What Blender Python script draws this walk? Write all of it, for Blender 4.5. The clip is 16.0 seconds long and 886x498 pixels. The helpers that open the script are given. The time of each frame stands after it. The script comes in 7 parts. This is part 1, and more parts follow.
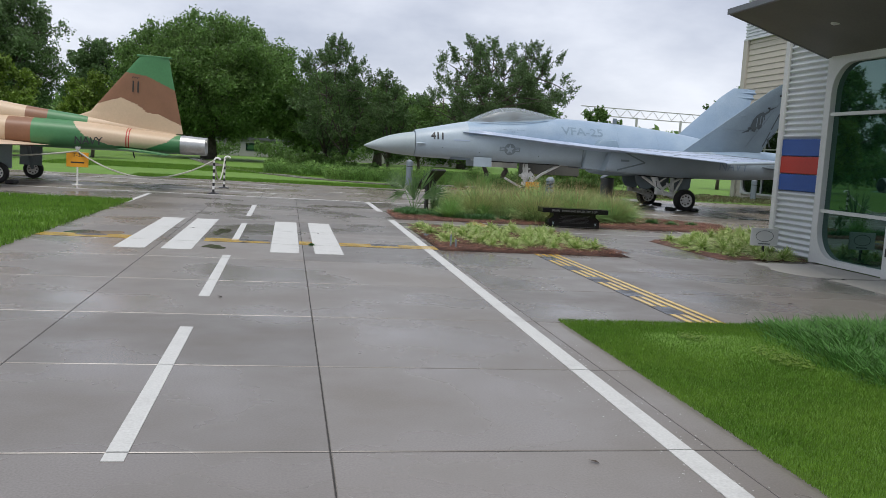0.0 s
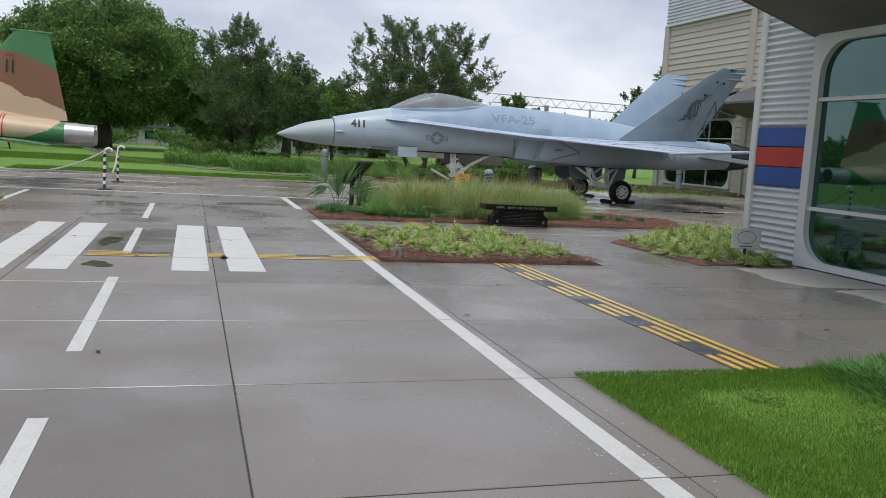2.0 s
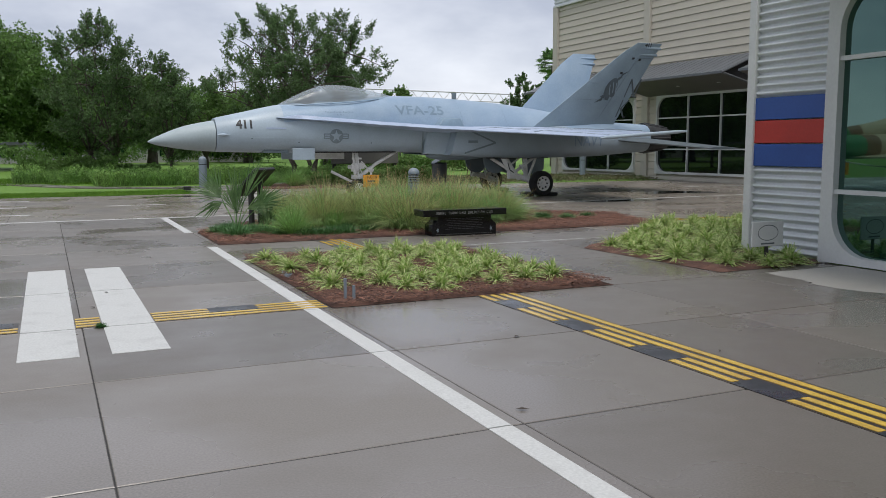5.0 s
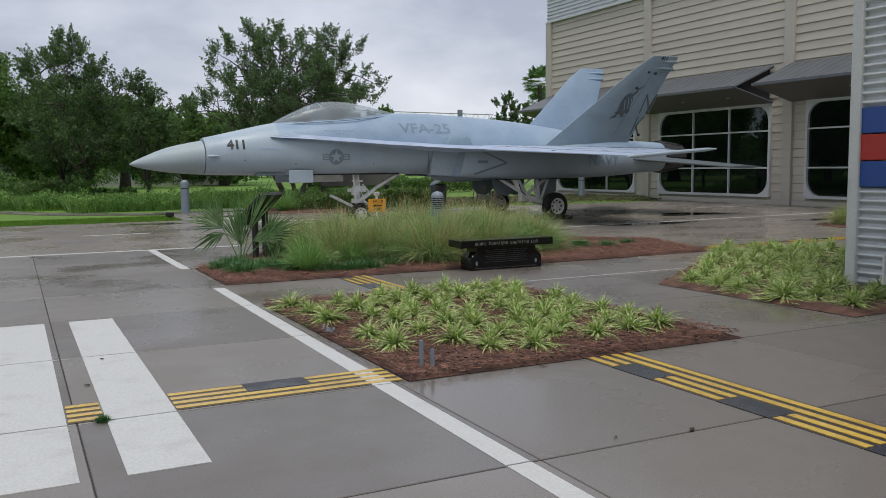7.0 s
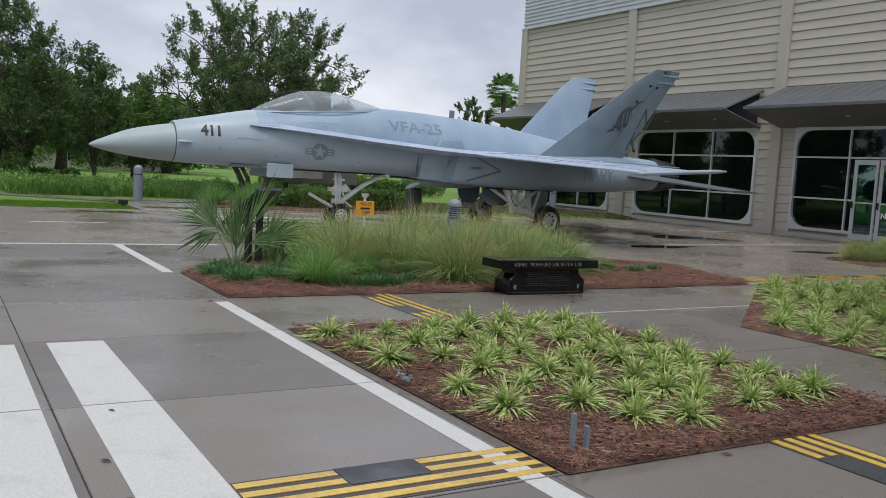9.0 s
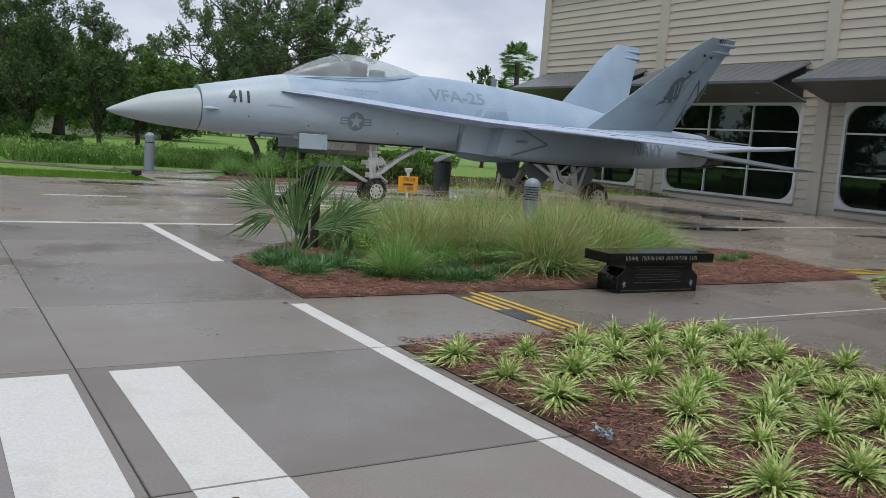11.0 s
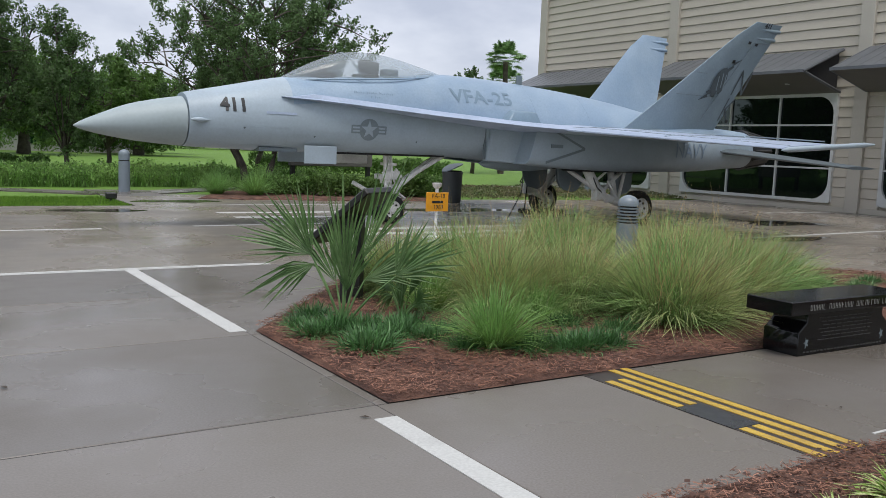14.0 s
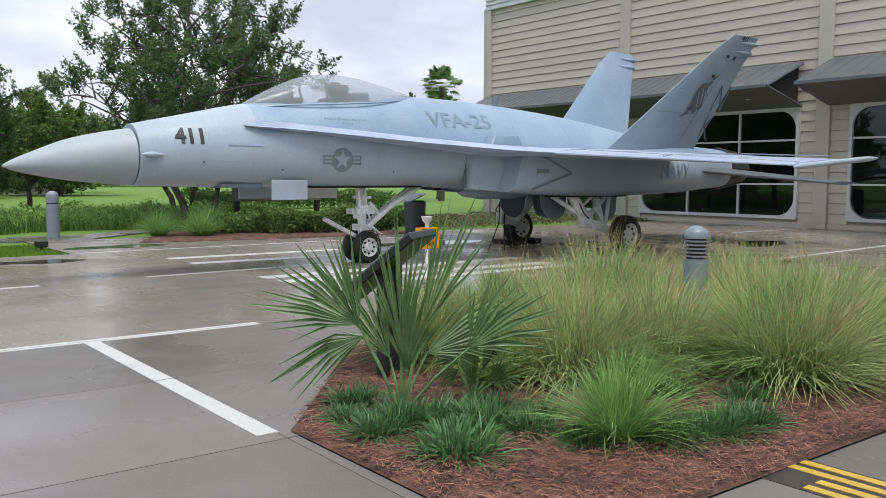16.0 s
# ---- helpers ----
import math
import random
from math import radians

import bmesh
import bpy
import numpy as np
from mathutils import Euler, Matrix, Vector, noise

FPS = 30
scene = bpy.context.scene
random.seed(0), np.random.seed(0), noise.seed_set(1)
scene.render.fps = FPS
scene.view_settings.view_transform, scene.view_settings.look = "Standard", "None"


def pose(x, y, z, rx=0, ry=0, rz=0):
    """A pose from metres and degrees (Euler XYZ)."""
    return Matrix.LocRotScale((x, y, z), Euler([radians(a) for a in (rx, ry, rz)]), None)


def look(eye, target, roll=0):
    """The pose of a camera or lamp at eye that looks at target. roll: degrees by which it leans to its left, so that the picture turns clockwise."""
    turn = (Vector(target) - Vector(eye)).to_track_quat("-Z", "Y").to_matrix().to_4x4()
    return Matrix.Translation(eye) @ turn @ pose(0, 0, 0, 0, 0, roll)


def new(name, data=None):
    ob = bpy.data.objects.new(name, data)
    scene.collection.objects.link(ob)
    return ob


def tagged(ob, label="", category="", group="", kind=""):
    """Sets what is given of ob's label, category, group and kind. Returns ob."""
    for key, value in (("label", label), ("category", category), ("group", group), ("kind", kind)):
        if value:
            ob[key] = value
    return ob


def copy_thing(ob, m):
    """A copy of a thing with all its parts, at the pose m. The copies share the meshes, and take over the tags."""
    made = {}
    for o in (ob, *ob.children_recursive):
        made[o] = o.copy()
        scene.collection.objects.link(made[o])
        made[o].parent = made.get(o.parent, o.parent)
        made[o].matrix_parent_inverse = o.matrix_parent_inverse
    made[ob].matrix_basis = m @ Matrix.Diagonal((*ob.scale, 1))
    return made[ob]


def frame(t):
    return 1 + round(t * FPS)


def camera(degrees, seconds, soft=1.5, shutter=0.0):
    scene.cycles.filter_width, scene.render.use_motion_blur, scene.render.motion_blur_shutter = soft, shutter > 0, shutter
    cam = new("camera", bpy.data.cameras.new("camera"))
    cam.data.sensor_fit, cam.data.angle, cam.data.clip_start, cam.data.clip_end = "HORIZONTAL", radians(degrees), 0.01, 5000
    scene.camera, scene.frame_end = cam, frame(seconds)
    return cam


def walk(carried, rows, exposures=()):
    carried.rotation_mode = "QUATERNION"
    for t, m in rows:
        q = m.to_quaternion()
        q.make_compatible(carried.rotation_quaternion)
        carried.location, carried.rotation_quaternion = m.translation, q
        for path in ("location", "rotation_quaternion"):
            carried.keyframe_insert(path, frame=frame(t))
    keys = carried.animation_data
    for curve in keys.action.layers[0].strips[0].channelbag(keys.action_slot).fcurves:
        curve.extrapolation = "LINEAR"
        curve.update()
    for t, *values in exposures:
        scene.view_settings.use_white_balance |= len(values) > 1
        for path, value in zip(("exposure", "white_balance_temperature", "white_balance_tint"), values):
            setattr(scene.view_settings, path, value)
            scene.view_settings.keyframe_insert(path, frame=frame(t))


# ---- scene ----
cam = camera(54.4, 16.0, soft=0.8)
METRES, EYE, TILT, LEAN, TURN = 16.85, 1.525, 0.1, 0.2, -10.5
ROWS = [
    (0.0, 0.0, 0.0, 0.0, 0.4, -6.44, -3.54),
    (0.5, -0.006, 0.0364, 0.0001, 0.29, -6.54, -2.74),
    (1.0, -0.0141, 0.0675, -0.0, -0.2, -6.72, -2.95),
    (1.5, -0.0184, 0.1052, -0.0005, -0.85, -6.9, -2.7),
    (2.0, -0.0271, 0.1383, 0.0003, -5.7, -6.85, -3.51),
    (2.5, -0.031, 0.1709, 0.0004, -6.51, -6.68, -0.54),
    (3.0, -0.0398, 0.2021, -0.0008, -11.47, -6.72, -1.97),
    (3.5, -0.043, 0.2338, -0.0022, -12.14, -6.68, -0.7),
    (6.0, -0.0701, 0.3969, -0.0024, -15.47, -6.74, -0.3),
    (6.5, -0.0806, 0.4276, -0.0022, -15.87, -6.33, -0.29),
    (7.0, -0.0859, 0.4589, -0.0024, -16.08, -5.47, 0.37),
    (7.5, -0.0941, 0.4894, -0.0029, -20.31, -5.59, 0.42),
    (8.0, -0.1004, 0.5193, -0.0036, -20.53, -4.37, -2.02),
    (8.5, -0.1143, 0.5512, -0.004, -20.01, -4.46, -3.24),
    (11.0, -0.1591, 0.6927, -0.0053, -20.47, -7.02, -4.36),
    (11.5, -0.1561, 0.7207, -0.0047, -21.41, -6.85, -1.06),
    (12.0, -0.1584, 0.7507, -0.0039, -22.43, -6.86, -2.4),
    (12.5, -0.1585, 0.7785, -0.0048, -22.42, -6.65, -3.39),
    (13.0, -0.1597, 0.808, -0.0055, -22.31, -6.84, -2.66),
    (13.5, -0.1607, 0.8358, -0.0052, -22.32, -6.92, -2.74),
    (14.0, -0.1608, 0.8638, -0.0041, -22.29, -6.63, -2.45),
    (14.5, -0.1646, 0.8942, -0.0036, -22.46, -6.7, -2.22),
    (15.0, -0.165, 0.9245, -0.0034, -23.1, -6.16, -0.47),
    (15.5, -0.1715, 0.9511, -0.0029, -27.41, -5.62, -0.76),
    (16.0, -0.177, 0.9765, -0.0039, -27.33, -4.7, -0.45),
]
walk(cam, [(t, pose(0, 0, EYE, TILT, LEAN, TURN) @ pose(METRES * x, METRES * y, METRES * z, 90 + pitch, roll, yaw)) for t, x, y, z, yaw, pitch, roll in ROWS],
     [(0.0, 0.31), (3.5, 0.31), (7.0, 0.08), (7.5, 0.05), (8.0, 0.16), (8.7, 0.2), (11.0, 0.29), (13.0, 0.35), (13.6, 0.38), (14.5, 0.35), (15.0, 0.48), (16.0, 0.66)])

# ---- daylight: bright overcast sky with a soft sun behind the cloud ----
world = bpy.data.worlds.new("overcast_sky")
scene.world = world
world.use_nodes = True
wn, wl = world.node_tree.nodes, world.node_tree.links
wn.clear()
w_out = wn.new("ShaderNodeOutputWorld")
w_bg = wn.new("ShaderNodeBackground")
w_sky = wn.new("ShaderNodeTexSky")
w_sky.sky_type = "NISHITA"
w_sky.sun_disc = False
w_sky.sun_elevation = radians(70)
w_sky.sun_rotation = radians(160)
w_co = wn.new("ShaderNodeTexCoord")
w_map = wn.new("ShaderNodeMapping")
w_map.inputs["Scale"].default_value = (1.0, 1.0, 2.4)
w_noise = wn.new("ShaderNodeTexNoise")
w_noise.inputs["Scale"].default_value = 2.6
w_noise.inputs["Detail"].default_value = 6.0
w_noise.inputs["Roughness"].default_value = 0.55
w_ramp = wn.new("ShaderNodeValToRGB")
w_ramp.color_ramp.elements[0].position = 0.36
w_ramp.color_ramp.elements[0].color = (5.25, 5.65, 6.85, 1)
w_ramp.color_ramp.elements[1].position = 0.66
w_ramp.color_ramp.elements[1].color = (9.6, 9.9, 10.8, 1)
w_mix = wn.new("ShaderNodeMix")
w_mix.data_type = "RGBA"
w_mix.inputs["Factor"].default_value = 0.86
w_bg.inputs["Strength"].default_value = 0.085
wl.new(w_co.outputs["Generated"], w_map.inputs["Vector"])
wl.new(w_map.outputs["Vector"], w_noise.inputs["Vector"])
wl.new(w_noise.outputs["Fac"], w_ramp.inputs["Fac"])
wl.new(w_sky.outputs["Color"], w_mix.inputs["A"])
wl.new(w_ramp.outputs["Color"], w_mix.inputs["B"])
wl.new(w_mix.outputs["Result"], w_bg.inputs["Color"])
wl.new(w_bg.outputs["Background"], w_out.inputs["Surface"])

sun_data = bpy.data.lights.new("sun", "SUN")
sun_data.energy = 1.8
sun_data.angle = radians(25)
sun_data.color = (1.0, 0.96, 0.9)
sun = new("sun", sun_data)
sun.matrix_world = look((-4.5, -9.5, 30), (0, 0, 0))


# ---- materials ----
def srgb(r, g, b):
    return tuple(((c / 255) / 12.92 if c / 255 < 0.04045 else ((c / 255 + 0.055) / 1.055) ** 2.4) for c in (r, g, b))


def material(name, col, rough=0.6, metal=0.0, var=0.15, scale=6.0, fine=60.0, bump=0.0, rand=0.0, col2=None, spec=0.5,
             rough_var=0.0, island=False, trans=0.0, mix_lo=0.4, mix_hi=0.65, stretch=(1, 1, 1), bump_dist=0.01):
    """Principled surface with two scales of colour variation in world space, and optional relief."""
    m = bpy.data.materials.new(name)
    m.use_nodes = True
    n, l = m.node_tree.nodes, m.node_tree.links
    p = n["Principled BSDF"]
    p.inputs["Roughness"].default_value = rough
    p.inputs["Metallic"].default_value = metal
    p.inputs["Specular IOR Level"].default_value = spec
    geo = n.new("ShaderNodeNewGeometry")
    mp = n.new("ShaderNodeMapping")
    mp.inputs["Scale"].default_value = stretch
    l.new(geo.outputs["Position"], mp.inputs["Vector"])
    big = n.new("ShaderNodeTexNoise")
    big.inputs["Scale"].default_value = scale
    big.inputs["Detail"].default_value = 5.0
    small = n.new("ShaderNodeTexNoise")
    small.inputs["Scale"].default_value = fine
    small.inputs["Detail"].default_value = 3.0
    l.new(mp.outputs["Vector"], big.inputs["Vector"])
    l.new(mp.outputs["Vector"], small.inputs["Vector"])
    ramp = n.new("ShaderNodeMapRange")
    ramp.inputs["From Min"].default_value = mix_lo
    ramp.inputs["From Max"].default_value = mix_hi
    l.new(big.outputs["Fac"], ramp.inputs["Value"])
    mix = n.new("ShaderNodeMix")
    mix.data_type = "RGBA"
    c2 = col2 if col2 else tuple(c * (1 - var) for c in col)
    mix.inputs["A"].default_value = (*col, 1)
    mix.inputs["B"].default_value = (*c2, 1)
    l.new(ramp.outputs["Result"], mix.inputs["Factor"])
    hsv = n.new("ShaderNodeHueSaturation")
    l.new(mix.outputs["Result"], hsv.inputs["Color"])
    val = n.new("ShaderNodeMapRange")
    val.inputs["From Min"].default_value = 0.3
    val.inputs["From Max"].default_value = 0.7
    val.inputs["To Min"].default_value = 1 - var * 0.6
    val.inputs["To Max"].default_value = 1 + var * 0.6
    l.new(small.outputs["Fac"], val.inputs["Value"])
    last = val.outputs["Result"]
    if rand > 0:
        src = geo.outputs["Random Per Island"]
        if not island:
            src = n.new("ShaderNodeObjectInfo").outputs["Random"]
        rr = n.new("ShaderNodeMapRange")
        rr.inputs["To Min"].default_value = 1 - rand
        rr.inputs["To Max"].default_value = 1 + rand
        l.new(src, rr.inputs["Value"])
        mu = n.new("ShaderNodeMath")
        mu.operation = "MULTIPLY"
        l.new(last, mu.inputs[0])
        l.new(rr.outputs["Result"], mu.inputs[1])
        last = mu.outputs["Value"]
    l.new(last, hsv.inputs["Value"])
    l.new(hsv.outputs["Color"], p.inputs["Base Color"])
    if rough_var > 0:
        rm = n.new("ShaderNodeMapRange")
        rm.inputs["From Min"].default_value = 0.38
        rm.inputs["From Max"].default_value = 0.62
        rm.inputs["To Min"].default_value = rough - rough_var
        rm.inputs["To Max"].default_value = rough + rough_var * 0.6
        l.new(big.outputs["Fac"], rm.inputs["Value"])
        l.new(rm.outputs["Result"], p.inputs["Roughness"])
    if trans > 0:
        tl = n.new("ShaderNodeBsdfTranslucent")
        l.new(hsv.outputs["Color"], tl.inputs["Color"])
        ms = n.new("ShaderNodeMixShader")
        ms.inputs["Fac"].default_value = trans
        l.new(p.outputs["BSDF"], ms.inputs[1])
        l.new(tl.outputs["BSDF"], ms.inputs[2])
        l.new(ms.outputs["Shader"], n["Material Output"].inputs["Surface"])
    if bump > 0:
        b = n.new("ShaderNodeBump")
        b.inputs["Strength"].default_value = bump
        b.inputs["Distance"].default_value = bump_dist
        l.new(small.outputs["Fac"], b.inputs["Height"])
        l.new(b.outputs["Normal"], p.inputs["Normal"])
    return m


def glass(name, col, rough, trans):
    """Tinted glass: a clear share under a glossy coat, whose own colour can hold a haze."""
    m = bpy.data.materials.new(name)
    m.use_nodes = True
    n, l = m.node_tree.nodes, m.node_tree.links
    p = n["Principled BSDF"]
    p.inputs["Base Color"].default_value = (*col, 1)
    p.inputs["Roughness"].default_value = rough
    p.inputs["IOR"].default_value = 1.5
    t = n.new("ShaderNodeBsdfTransparent")
    t.inputs["Color"].default_value = (0.88, 0.92, 0.94, 1)
    g = n.new("ShaderNodeMixShader")
    g.inputs["Fac"].default_value = trans
    l.new(p.outputs["BSDF"], g.inputs[1])
    l.new(t.outputs["BSDF"], g.inputs[2])
    l.new(g.outputs["Shader"], n["Material Output"].inputs["Surface"])
    return m


CONCRETE = material("wet_concrete", (0.16, 0.144, 0.13), 0.37, var=0.22, scale=0.55, fine=80, bump=0.12, rand=0.17,
                    col2=(0.155, 0.141, 0.126), rough_var=0.2, bump_dist=0.004)
APRON = material("soaked_concrete", (0.26, 0.228, 0.19), 0.33, var=0.2, scale=0.5, fine=40, bump=0.06, rand=0.06,
                 col2=(0.145, 0.13, 0.113), rough_var=0.17, bump_dist=0.003)
WALK = material("walkway_concrete", (0.152, 0.135, 0.118), 0.36, var=0.22, scale=0.6, fine=80, bump=0.12, rand=0.14,
                col2=(0.138, 0.124, 0.109), rough_var=0.2, bump_dist=0.004)
PALE = material("pale_concrete", (0.4, 0.385, 0.35), 0.6, var=0.12, scale=0.8, fine=50, bump=0.1)
PAINT = material("road_paint", (0.51, 0.515, 0.5), 0.5, var=0.16, scale=3.5, fine=60, bump=0.2, col2=(0.42, 0.42, 0.41), mix_lo=0.54, mix_hi=0.78)
YELLOW = material("yellow_paint", (0.6, 0.4, 0.065), 0.24, var=0.2, scale=3, fine=30, col2=(0.48, 0.31, 0.06))
TAR = material("dark_paint", (0.034, 0.036, 0.043), 0.35, var=0.3, scale=3, fine=50, rough_var=0.15)
TARB = material("brown_joint_paint", (0.04, 0.031, 0.026), 0.34, var=0.3, scale=5, fine=50)
GRASS = material("lawn_grass", (0.094, 0.195, 0.019), 0.85, var=0.35, scale=0.9, fine=35, bump=0.5, col2=(0.125, 0.23, 0.03), bump_dist=0.03)
BLADE = material("grass_blade", (0.096, 0.208, 0.016), 0.7, var=0.3, scale=1.2, fine=20, rand=0.35, island=True, col2=(0.14, 0.265, 0.026), trans=0.3)
MULCH = material("pine_straw", (0.075, 0.035, 0.025), 0.9, var=0.5, scale=4, fine=70, bump=1.0, col2=(0.17, 0.085, 0.058), bump_dist=0.02)
STRAW = material("straw_needles", (0.17, 0.076, 0.048), 0.85, var=0.3, scale=1.3, fine=60, rand=0.6, island=True, col2=(0.27, 0.135, 0.093))
CHIP = material("bark_chips", (0.075, 0.036, 0.026), 0.8, var=0.3, scale=8, fine=60, rand=0.6, island=True, col2=(0.1, 0.055, 0.04))
F_LIGHT = material("aircraft_light_grey", (0.375, 0.455, 0.525), 0.42, var=0.08, scale=1.2, fine=25, rough_var=0.1, col2=(0.335, 0.405, 0.465), bump=0.02)
F_BLUE = material("aircraft_blue_grey", (0.25, 0.345, 0.46), 0.4, var=0.1, scale=1.5, fine=25, rough_var=0.1, col2=(0.3, 0.395, 0.5), bump=0.02)
F_TOP = material("aircraft_pale_upper_grey", (0.39, 0.46, 0.6), 0.4, var=0.1, scale=2.0, fine=25, rough_var=0.1, col2=(0.33, 0.4, 0.53), bump=0.02)
F_MID = material("aircraft_mid_grey", (0.17, 0.21, 0.235), 0.45, var=0.1, scale=1.5, fine=25, col2=(0.2, 0.25, 0.28))
F_FIN = material("aircraft_fin_grey", (0.27, 0.345, 0.4), 0.45, var=0.1, scale=1.5, fine=25, col2=(0.235, 0.305, 0.355))
# dark grey of the markings, also the painted shade of the stabilators
F_DARKM = material("aircraft_dark_marking_and_tail_shade", (0.1, 0.125, 0.14), 0.5, var=0.15, scale=4, fine=25)
F_BLACK = material("aircraft_black_marking", (0.025, 0.027, 0.03), 0.5, var=0.2, scale=4, fine=25)
F_LET = material("faded_lettering_grey", (0.19, 0.275, 0.355), 0.45, var=0.1, scale=3, fine=25)
F_RADOME = material("radome_grey", (0.345, 0.41, 0.435), 0.55, var=0.06, scale=1.5, fine=20, rough_var=0.08)
NOZZLE = material("nozzle_metal", (0.05, 0.052, 0.056), 0.55, metal=0.3, var=0.3, scale=4, fine=30)
STEEL = material("bare_steel", (0.5, 0.5, 0.5), 0.35, metal=0.85, var=0.15, scale=4, fine=30)
WHITEM = material("white_enamel", (0.84, 0.84, 0.82), 0.45, var=0.12, scale=3, fine=30, col2=(0.72, 0.72, 0.7))
RUBBER = material("tyre_rubber", (0.018, 0.018, 0.019), 0.75, var=0.3, scale=8, fine=60)
DARK = material("dark_void", (0.02, 0.02, 0.022), 0.7, var=0.2)
SEATM = material("dark_fabric", (0.035, 0.04, 0.035), 0.8, var=0.3)
# the pale base colour paints in the whitish reflected haze on the canopy
CANOPY = glass("canopy_glass", (0.5, 0.55, 0.58), 0.1, 0.62)
SIDING = material("beige_siding", (0.51, 0.468, 0.39), 0.6, var=0.06, scale=0.7, fine=30, rand=0.035, bump=0.05, stretch=(1, 0.3, 3))
TRIM = material("cream_trim", (0.48, 0.45, 0.385), 0.55, var=0.06, scale=1, fine=30)
GREYMETAL = material("grey_corrugated_metal", (0.57, 0.6, 0.62), 0.35, metal=0.25, var=0.08, scale=1.5, fine=25, rand=0.04)
ROOFM = material("dark_grey_roof_metal", (0.135, 0.145, 0.158), 0.45, metal=0.3, var=0.15, scale=1.5, fine=25)
SOFFIT = material("taupe_soffit", (0.135, 0.13, 0.12), 0.6, var=0.1, scale=1.2, fine=25)
ALU = material("white_aluminium_frame", (0.56, 0.575, 0.57), 0.4, var=0.06, scale=2, fine=25)
PANE = material("dark_tinted_glass", (0.003, 0.016, 0.011), 0.02, var=0.2, scale=0.5, fine=3, spec=1.0)
HALLPANE = material("black_tinted_glass", (0.004, 0.006, 0.006), 0.02, var=0.2, scale=0.5, fine=3, spec=0.6)
HALLPANE.node_tree.nodes["Principled BSDF"].inputs["Specular Tint"].default_value = (0.8, 1.0, 0.95, 1)
PANE.node_tree.nodes["Principled BSDF"].inputs["Specular Tint"].default_value = (0.6, 1.0, 0.9, 1)
PANE.node_tree.nodes["Principled BSDF"].inputs["IOR"].default_value = 1.75
BLUE = material("blue_stripe_paint", (0.022, 0.075, 0.3), 0.42, var=0.1, scale=2, fine=30)
RED = material("red_stripe_paint", (0.42, 0.03, 0.022), 0.42, var=0.1, scale=2, fine=30)
GRANITE = material("polished_black_granite", (0.005, 0.005, 0.006), 0.1, var=0.3, scale=30, fine=120, col2=(0.01, 0.01, 0.011), spec=0.35)
FAINT = material("faint_engraving", (0.055, 0.055, 0.055), 0.6, var=0.1)
ENGRAVE = material("engraved_letters", (0.23, 0.23, 0.22), 0.7, var=0.1)
BLACKM = material("black_coated_metal", (0.02, 0.02, 0.021), 0.4, var=0.2)
SIGNY = material("orange_yellow_sign", (0.75, 0.33, 0.015), 0.5, var=0.06)
BOLL = material("grey_blue_coated_metal", (0.2, 0.24, 0.28), 0.4, var=0.08, scale=4, fine=40)
CANM = material("slate_grey_bin_plastic", (0.1, 0.115, 0.125), 0.5, var=0.1, scale=4, fine=40)
ROPE = material("rope", (0.5, 0.5, 0.44), 0.8, var=0.2, fine=100)
BARK = material("bark", (0.1, 0.085, 0.07), 0.9, var=0.4, scale=4, fine=25, bump=0.7, col2=(0.06, 0.05, 0.04), bump_dist=0.03)
LEAF_D = material("oak_leaves", (0.112, 0.21, 0.05), 0.6, trans=0.48, var=0.3, scale=0.5, fine=3, rand=0.4, island=True, col2=(0.13, 0.225, 0.058))
LEAF_M = material("elm_leaves", (0.095, 0.17, 0.058), 0.55, trans=0.45, var=0.3, scale=0.6, fine=3, rand=0.45, island=True, col2=(0.1, 0.17, 0.06))
LEAF_L = material("bright_leaves", (0.15, 0.24, 0.03), 0.6, trans=0.35, var=0.3, scale=0.6, fine=3, rand=0.3, island=True)
LEAF_G = material("ornamental_grass_blades", (0.23, 0.385, 0.125), 0.55, trans=0.3, var=0.25, scale=1.5, fine=10, rand=0.5, island=True, col2=(0.42, 0.45, 0.2))
LEAF_G2 = material("fresh_grass_blades", (0.22, 0.4, 0.12), 0.6, trans=0.35, var=0.25, scale=1.5, fine=10, rand=0.35, island=True, col2=(0.19, 0.33, 0.08))
LEAF_S = material("dry_seed_heads", (0.5, 0.38, 0.2), 0.8, trans=0.2, var=0.2, rand=0.3, island=True)
LEAF_V = material("variegated_blades", (0.25, 0.39, 0.08), 0.55, trans=0.3, var=0.3, scale=28, fine=45, col2=(0.6, 0.64, 0.32), mix_lo=0.46, mix_hi=0.58)
LEAF_P = material("palmetto_fronds", (0.12, 0.225, 0.08), 0.45, trans=0.22, var=0.25, scale=5, fine=10, rand=0.45, island=True, col2=(0.2, 0.32, 0.13))
LEAF_B = material("low_green_tufts", (0.06, 0.155, 0.045), 0.45, trans=0.25, var=0.3, scale=4, fine=40, rand=0.45, island=True, col2=(0.1, 0.22, 0.075))
LEAF_W = material("meadow_plants", (0.14, 0.27, 0.06), 0.6, trans=0.35, var=0.3, scale=0.8, fine=4, rand=0.55, island=True, col2=(0.22, 0.36, 0.09))
LEAF_C = material("ground_cover_leaves", (0.12, 0.15, 0.06), 0.6, trans=0.2, var=0.3, scale=1.0, fine=4, rand=0.5, island=True, col2=(0.14, 0.1, 0.06))
LEAF_J = material("juniper_sprays", (0.062, 0.175, 0.03), 0.6, trans=0.3, var=0.3, scale=2, fine=10, rand=0.55, island=True, col2=(0.095, 0.23, 0.05))
F_NAVY = material("faded_blue_lettering", (0.24, 0.32, 0.42), 0.45, var=0.12, scale=4, fine=25)
